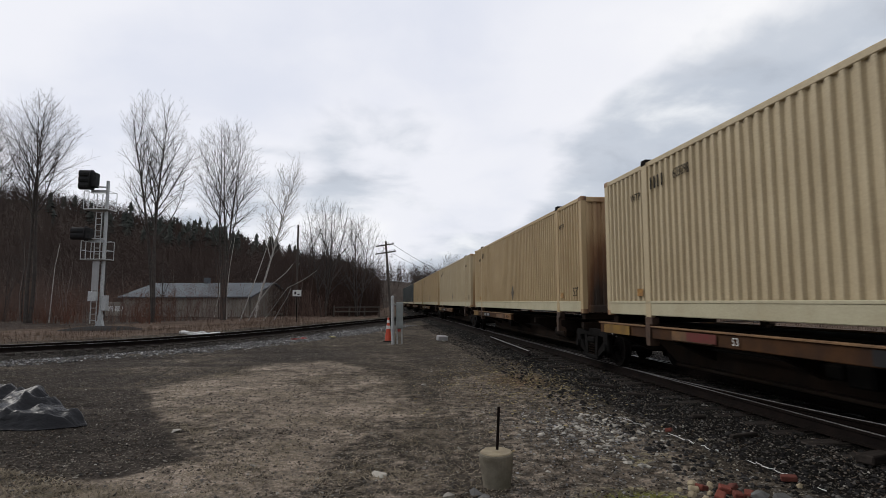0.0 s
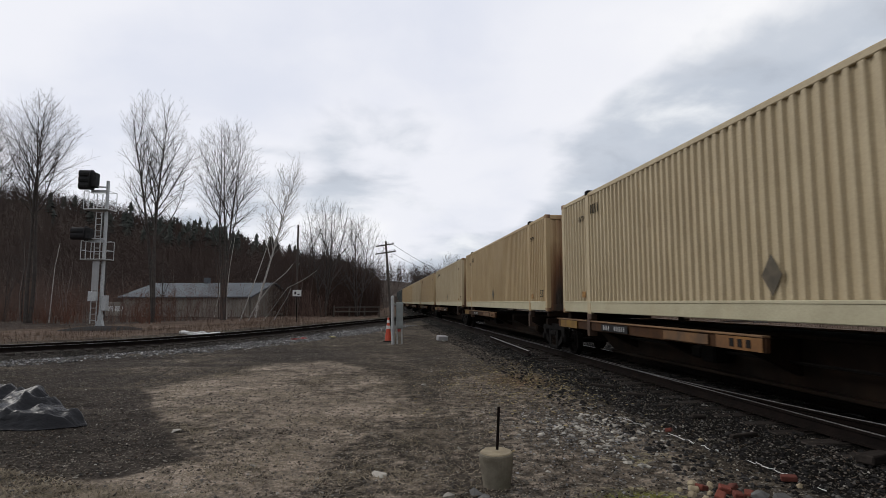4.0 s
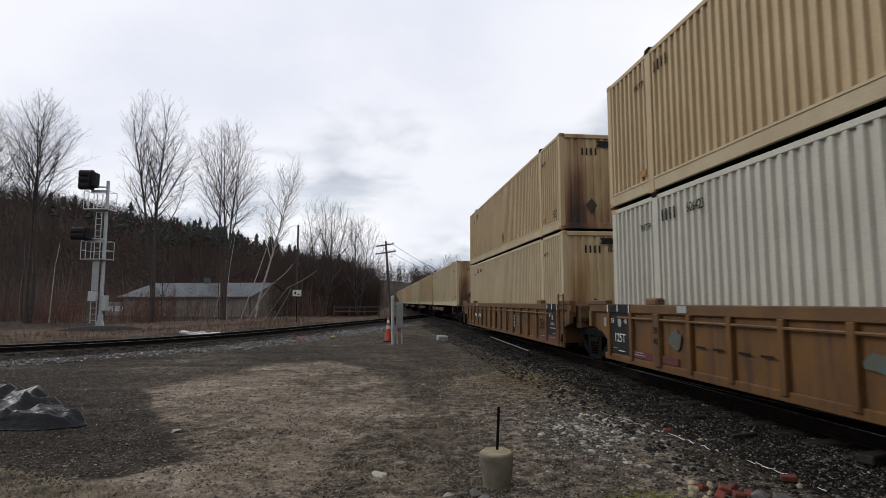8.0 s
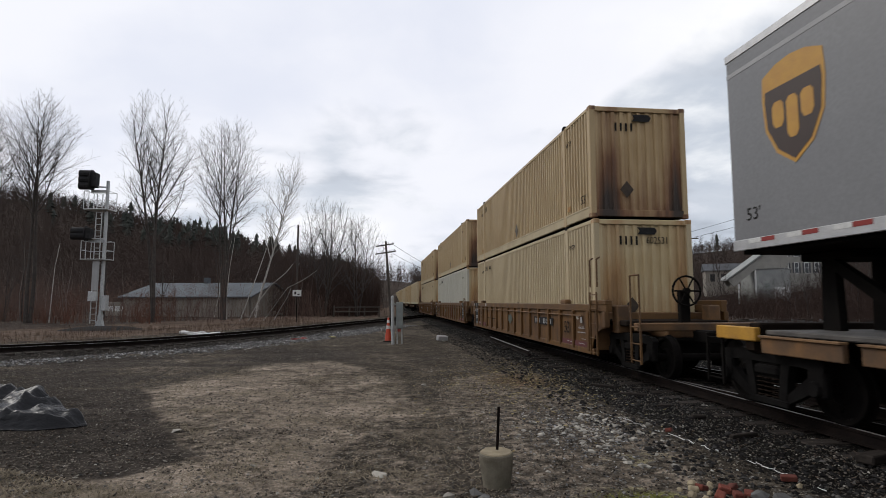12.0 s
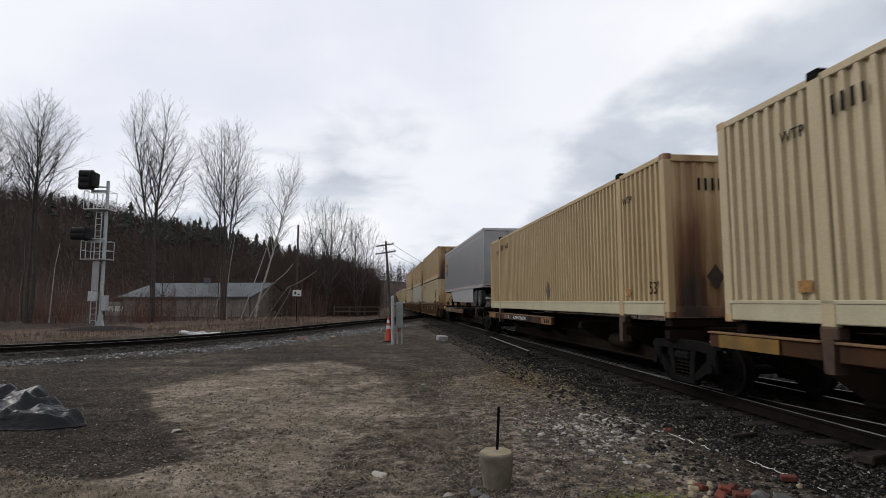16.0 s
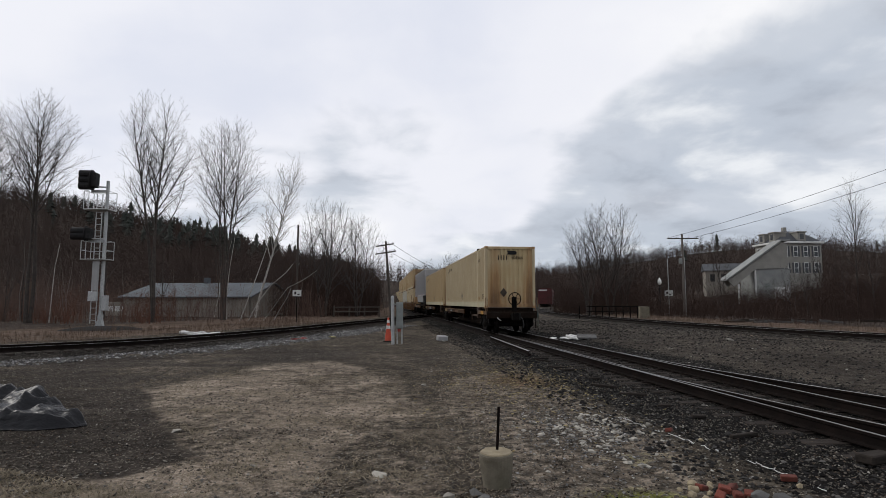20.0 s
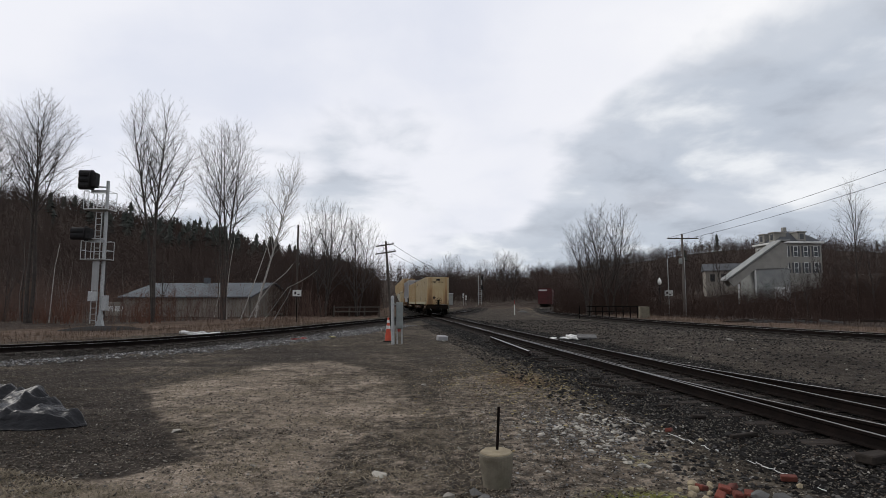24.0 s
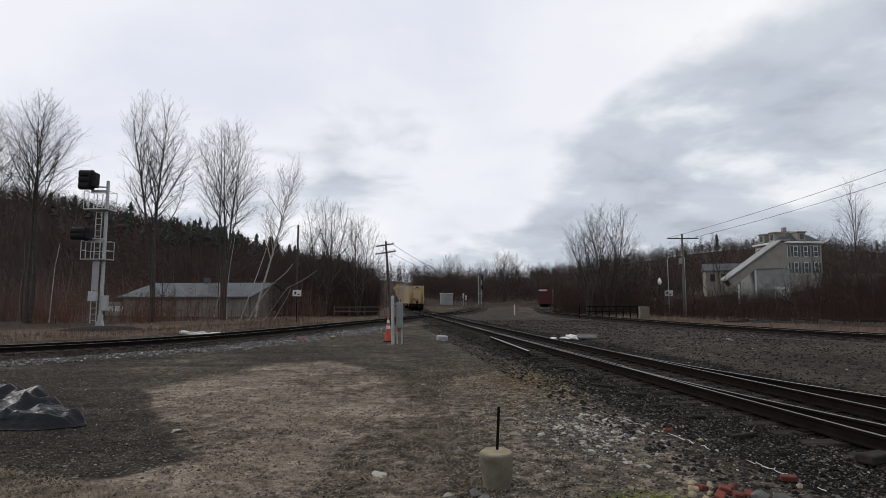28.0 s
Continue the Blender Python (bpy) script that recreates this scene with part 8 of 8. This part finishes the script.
solo("rock_heap", MB().lathe([(1.0, -0.1), (0.8, 0.15), (0.4, 0.3), (0, 0.36)], (0, 0, 0), 9), STONE_GREY, "grey rock heap beside the far track", "rocks", pose(12.6, 88, 0, 0, 0, 10))
solo("grey_debris", MB().cbox(-0.5, 0.5, -0.3, 0.3, 0, 0.35, 0.08), STONE_PALE, "pale debris lump beside the far track", "rubble", pose(20.0, 112, 0, 5, 3, 10))

# ---------------------------------------------------------------- the bank and houses to the right
def house():
    """A tall cream house with a slate mansard roof and dormers."""
    gx, gy = 60.3, 96.2
    ob = thing("old_house", "tall cream house with a dark mansard roof and dormers", "house", pose(gx, gy, ground_height(gx, gy) - 1.0, 0, 0, 4))
    w, d, h = 3.75, 3.2, 1.0
    top = 12.0 - (ground_height(gx, gy) - 1.0)
    ev = top - 0.2
    part("wall", MB().cbox(-w, w, -d, d, -1.5, ev, 0.04), HOUSE_WALL, ob)
    part("cornice", MB().cbox(-w - 0.35, w + 0.35, -d - 0.35, d + 0.35, ev - 0.25, ev + 0.1, 0.05), WHITE, ob)
    rf = MB()
    a, b = ev + 0.1, ev + 2.1
    o = 0.2
    rf.add([(-w - o, -d - o, a), (w + o, -d - o, a), (w + o, d + o, a), (-w - o, d + o, a), (-w + 2.4, -d + 2.2, b), (w - 2.4, -d + 2.2, b), (w - 2.4, d - 2.2, b), (-w + 2.4, d - 2.2, b)],
           [(0, 1, 5, 4), (1, 2, 6, 5), (2, 3, 7, 6), (3, 0, 4, 7), (4, 5, 6, 7), (0, 3, 2, 1)])
    roof = part("roof", rf, SLATE, ob)
    part("chimney", MB().cbox(-0.3, 0.3, 0.3, 0.9, b - 0.2, b + 0.9, 0.03), HOUSE_WALL, roof)
    for x in (0.3,):
        dm = part("dormer", MB().cbox(x - 0.7, x + 0.7, -d - 0.1, -d + 2.0, a + 0.1, a + 1.6, 0.04).cbox(x - 0.85, x + 0.85, -d - 0.25, -d + 2.1, a + 1.55, a + 1.75, 0.04), HOUSE_WALL, roof)
        part("window", MB().box(x - 0.35, x + 0.35, -d - 0.12, -d - 0.105, a + 0.4, a + 1.35), GLASS_DARK, dm)
    for y in (-1.6, 1.2):
        dm = part("dormer", MB().cbox(-w - 0.1, -w + 2.0, y - 0.7, y + 0.7, a + 0.1, a + 1.6, 0.04).cbox(-w - 0.25, -w + 2.1, y - 0.85, y + 0.85, a + 1.55, a + 1.75, 0.04), HOUSE_WALL, roof)
        part("window", MB().box(-w - 0.12, -w - 0.105, y - 0.35, y + 0.35, a + 0.4, a + 1.35), GLASS_DARK, dm)
    for z in (ev - 2.4, ev - 5.2):
        for x in (-2.7, -0.9, 0.9, 2.7):
            wn = part("window", MB().cbox(x - 0.4, x + 0.4, -d - 0.04, -d + 0.02, z - 0.1, z + 1.75, 0.01), WHITE, ob, "white window frame")
            part("pane", MB().box(x - 0.3, x + 0.3, -d - 0.05, -d - 0.042, z + 0.86, z + 1.64), GLASS_DARK, wn)
            part("pane", MB().box(x - 0.3, x + 0.3, -d - 0.05, -d - 0.042, z, z + 0.78), GLASS_DARK, wn)
            for s in (-0.58, 0.58):
                part("shutter", MB().cbox(x + s - 0.14, x + s + 0.14, -d - 0.05, -d, z - 0.05, z + 1.7, 0.01), SLATE, wn, "dark shutter")
        for y in (-1.8, 0.4, 2.2):
            wn = part("window", MB().cbox(-w - 0.04, -w + 0.02, y - 0.4, y + 0.4, z - 0.1, z + 1.75, 0.01), WHITE, ob, "white window frame")
            part("pane", MB().box(-w - 0.05, -w - 0.042, y - 0.3, y + 0.3, z, z + 1.64), GLASS_DARK, wn)


house()


def covered_stair():
    """A long pale covered stair climbing the bank beside the house."""
    ob = thing("covered_stair", "long pale covered stairway climbing the bank to the house", "stairway", pose(0, 0, 0))
    y = 84.0
    part("side_panel", MB().prism([(43.4, 4.95), (51.9, 10.9), (52.6, 10.6), (52.6, 6.9), (47.7, 6.7), (44.2, 4.0)], y, y + 0.2, "y"), HOUSE_WALL, ob)
    part("roof", MB().prism([(43.0, 4.9), (51.8, 11.0), (53.0, 11.0), (53.0, 11.2), (51.7, 11.2), (43.0, 5.1)], y - 0.3, y + 2.2, "y"), PALE_STEEL, ob)
    part("far_panel", MB().prism([(43.4, 4.95), (51.9, 10.9), (52.6, 10.6), (52.6, 6.9), (47.7, 6.7), (44.2, 4.0)], y + 1.8, y + 2.0, "y"), HOUSE_WALL, ob)
    for x, z in ((45.0, 4.4), (47.6, 6.6)):
        part("post", MB().cbox(x - 0.12, x + 0.12, y, y + 0.2, -0.5, z, 0.02), WHITE, ob)
    ob = thing("annex_building", "pale flat-roofed building on the bank", "building", pose(50.6, 84.7, 0))
    part("wall", MB().cbox(-2.8, 2.4, -0.5, 4.0, -0.5, 6.6, 0.04), PALE_STEEL, ob)
    part("roof", MB().cbox(-3.0, 2.6, -0.45, 4.2, 6.6, 6.8, 0.04), LIGHT_GREY, ob)
    part("door", MB().cbox(-1.6, -0.6, -0.54, -0.5, 2.0, 4.6, 0.01), GREYBOX, ob)
    part("garage_door", MB().cbox(-0.1, 2.1, -0.54, -0.5, 1.5, 4.0, 0.01), WHITE, ob)
    ob = thing("far_house", "low grey house with a dark roof on the slope", "house", pose(55.5, 108, 2.2, 0, 0, -20))
    part("wall", MB().cbox(-4.0, 4.0, -3.0, 3.0, 0.0, 5.6, 0.04), BEIGE_WALL, ob)
    part("roof", MB().prism([(-3.4, 5.5), (3.4, 5.5), (0, 7.0)], -4.3, 4.3, "x"), SLATE, ob)
    for x in (-2.8, -0.9, 1.0, 2.8):
        part("window", MB().box(x - 0.4, x + 0.4, -3.02, -3.005, 3.4, 4.8), GLASS_DARK, ob)


covered_stair()


def lamp_post():
    ob = thing("street_lamp", "black lamp post with a white globe", "street lamp", pose(29.4, 75.0, 0))
    part("post", MB().lathe([(0, -0.1), (0.16, -0.1), (0.16, 0.4), (0.08, 0.6), (0.06, 3.9), (0.12, 4.0), (0, 4.0)], (0, 0, 0), 12), BLACK, ob)
    part("globe", MB().lathe([(0, 4.0), (0.14, 4.05), (0.26, 4.3), (0.24, 4.6), (0.12, 4.8), (0.05, 4.95), (0, 5.0)], (0, 0, 0), 14), LAMP_GLASS, ob, "white glass globe", smooth=True)


lamp_post()
post_sign(31.0, 76.0, 3.0, 1.1, 0.75, "white sign board on a thin post beside the track", turn=-10)
ob = thing("thin_mast", "thin pale steel mast behind the sign", "mast", pose(31.4, 77.0, 0))
part("mast", MB().tube((0, 0, -0.2), (0, 0, 7.7), 0.06, 0.05, 8), GALV, ob)


def bank_fence():
    ob = thing("bridge_parapet", "low dark parapet with a pale concrete end beside the track", "parapet")
    part("end_block", MB().cbox(21.4, 22.4, 60.2, 60.8, -0.2, 1.2, 0.04), CONCRETE, ob)
    for k in range(9):
        part("post", MB().cbox(15.2 + 0.55 * k, 15.3 + 0.55 * k, 62.0, 62.1, -0.2, 1.3, 0.01) if k < 1 else MB().cbox(16.6 + 0.6 * k, 16.7 + 0.6 * k, 66.0 - 0.6 * k, 66.1 - 0.6 * k, -0.2, 1.25, 0.01), SHADED_GRIME, ob)
    part("rail", MB().tube((17.0, 65.6, 1.2), (21.6, 61.0, 1.2), 0.06), SHADED_GRIME, ob)
    part("rail", MB().tube((17.0, 65.6, 0.6), (21.6, 61.0, 0.6), 0.05), SHADED_GRIME, ob)
    rnd = random.Random(9)
    for i in range(14):
        x, y = rnd.uniform(24, 37), rnd.uniform(44, 50)
        m = pose(x, y, ground_height(x, y) + 0.1, rnd.uniform(-8, 8), rnd.uniform(-8, 8), rnd.uniform(-30, 30))
        solo("old_tie", MB().cbox(-0.9, 0.9, -0.11, 0.11, -0.09, 0.09, 0.015), TIE if i % 3 else STONE_GREY, "discarded old timber tie lying on the bank", "timber", m, "discarded ties")


bank_fence()

# ---------------------------------------------------------------- ties one by one under the near main line
def near_ties():
    rnd = random.Random(8)
    kinds = [fix(MB().cbox(-1.3 - 0.04 * k, 1.28 + 0.05 * k, -0.115, 0.115, -0.19, -0.04, 0.02).mesh("tie", TIE)) for k in range(3)]
    plates = fix(MB().cbox(-0.9, -0.6, -0.09, 0.09, -0.042, -0.022, 0.004).cbox(0.6, 0.9, -0.09, 0.09, -0.042, -0.022, 0.004).mesh("tie_plate", RAILRUST))
    for k in range(150):
        s = -3 + 0.56 * k + rnd.uniform(-0.03, 0.03)
        p = on_line(s, rnd.uniform(-0.06, 0.06))
        o = part("tie", kinds[k % 3], None, main_track, m=pose(p.x, p.y, rnd.uniform(-0.006, 0.002), 0, 0, HEADING + rnd.uniform(-1.2, 1.2)))
        if k < 60:
            part("tie_plate", plates, None, o)


near_ties()


# ---------------------------------------------------------------- movement
def motions():
    times = [0.0] + [2.0 * k for k in range(1, 14)] + [28.0]
    for ob, u, z in MOVING:
        rows = []
        for t in times:
            p = on_line(u + travelled(t), 0.0, z)
            rows.append((t, pose(p.x, p.y, p.z, 0, 0, HEADING)))
        walk(ob, rows)
    # wheels roll with the train: one turn every 2.7 m
    steps = [k / 15 for k in range(421)]
    for w, s in WHEELS:
        rows = [(t, pose(0, s, 0.43, -math.degrees((travelled(t) - travelled(0)) / 0.46), 0, 0)) for t in steps]
        walk(w, rows)


motions()
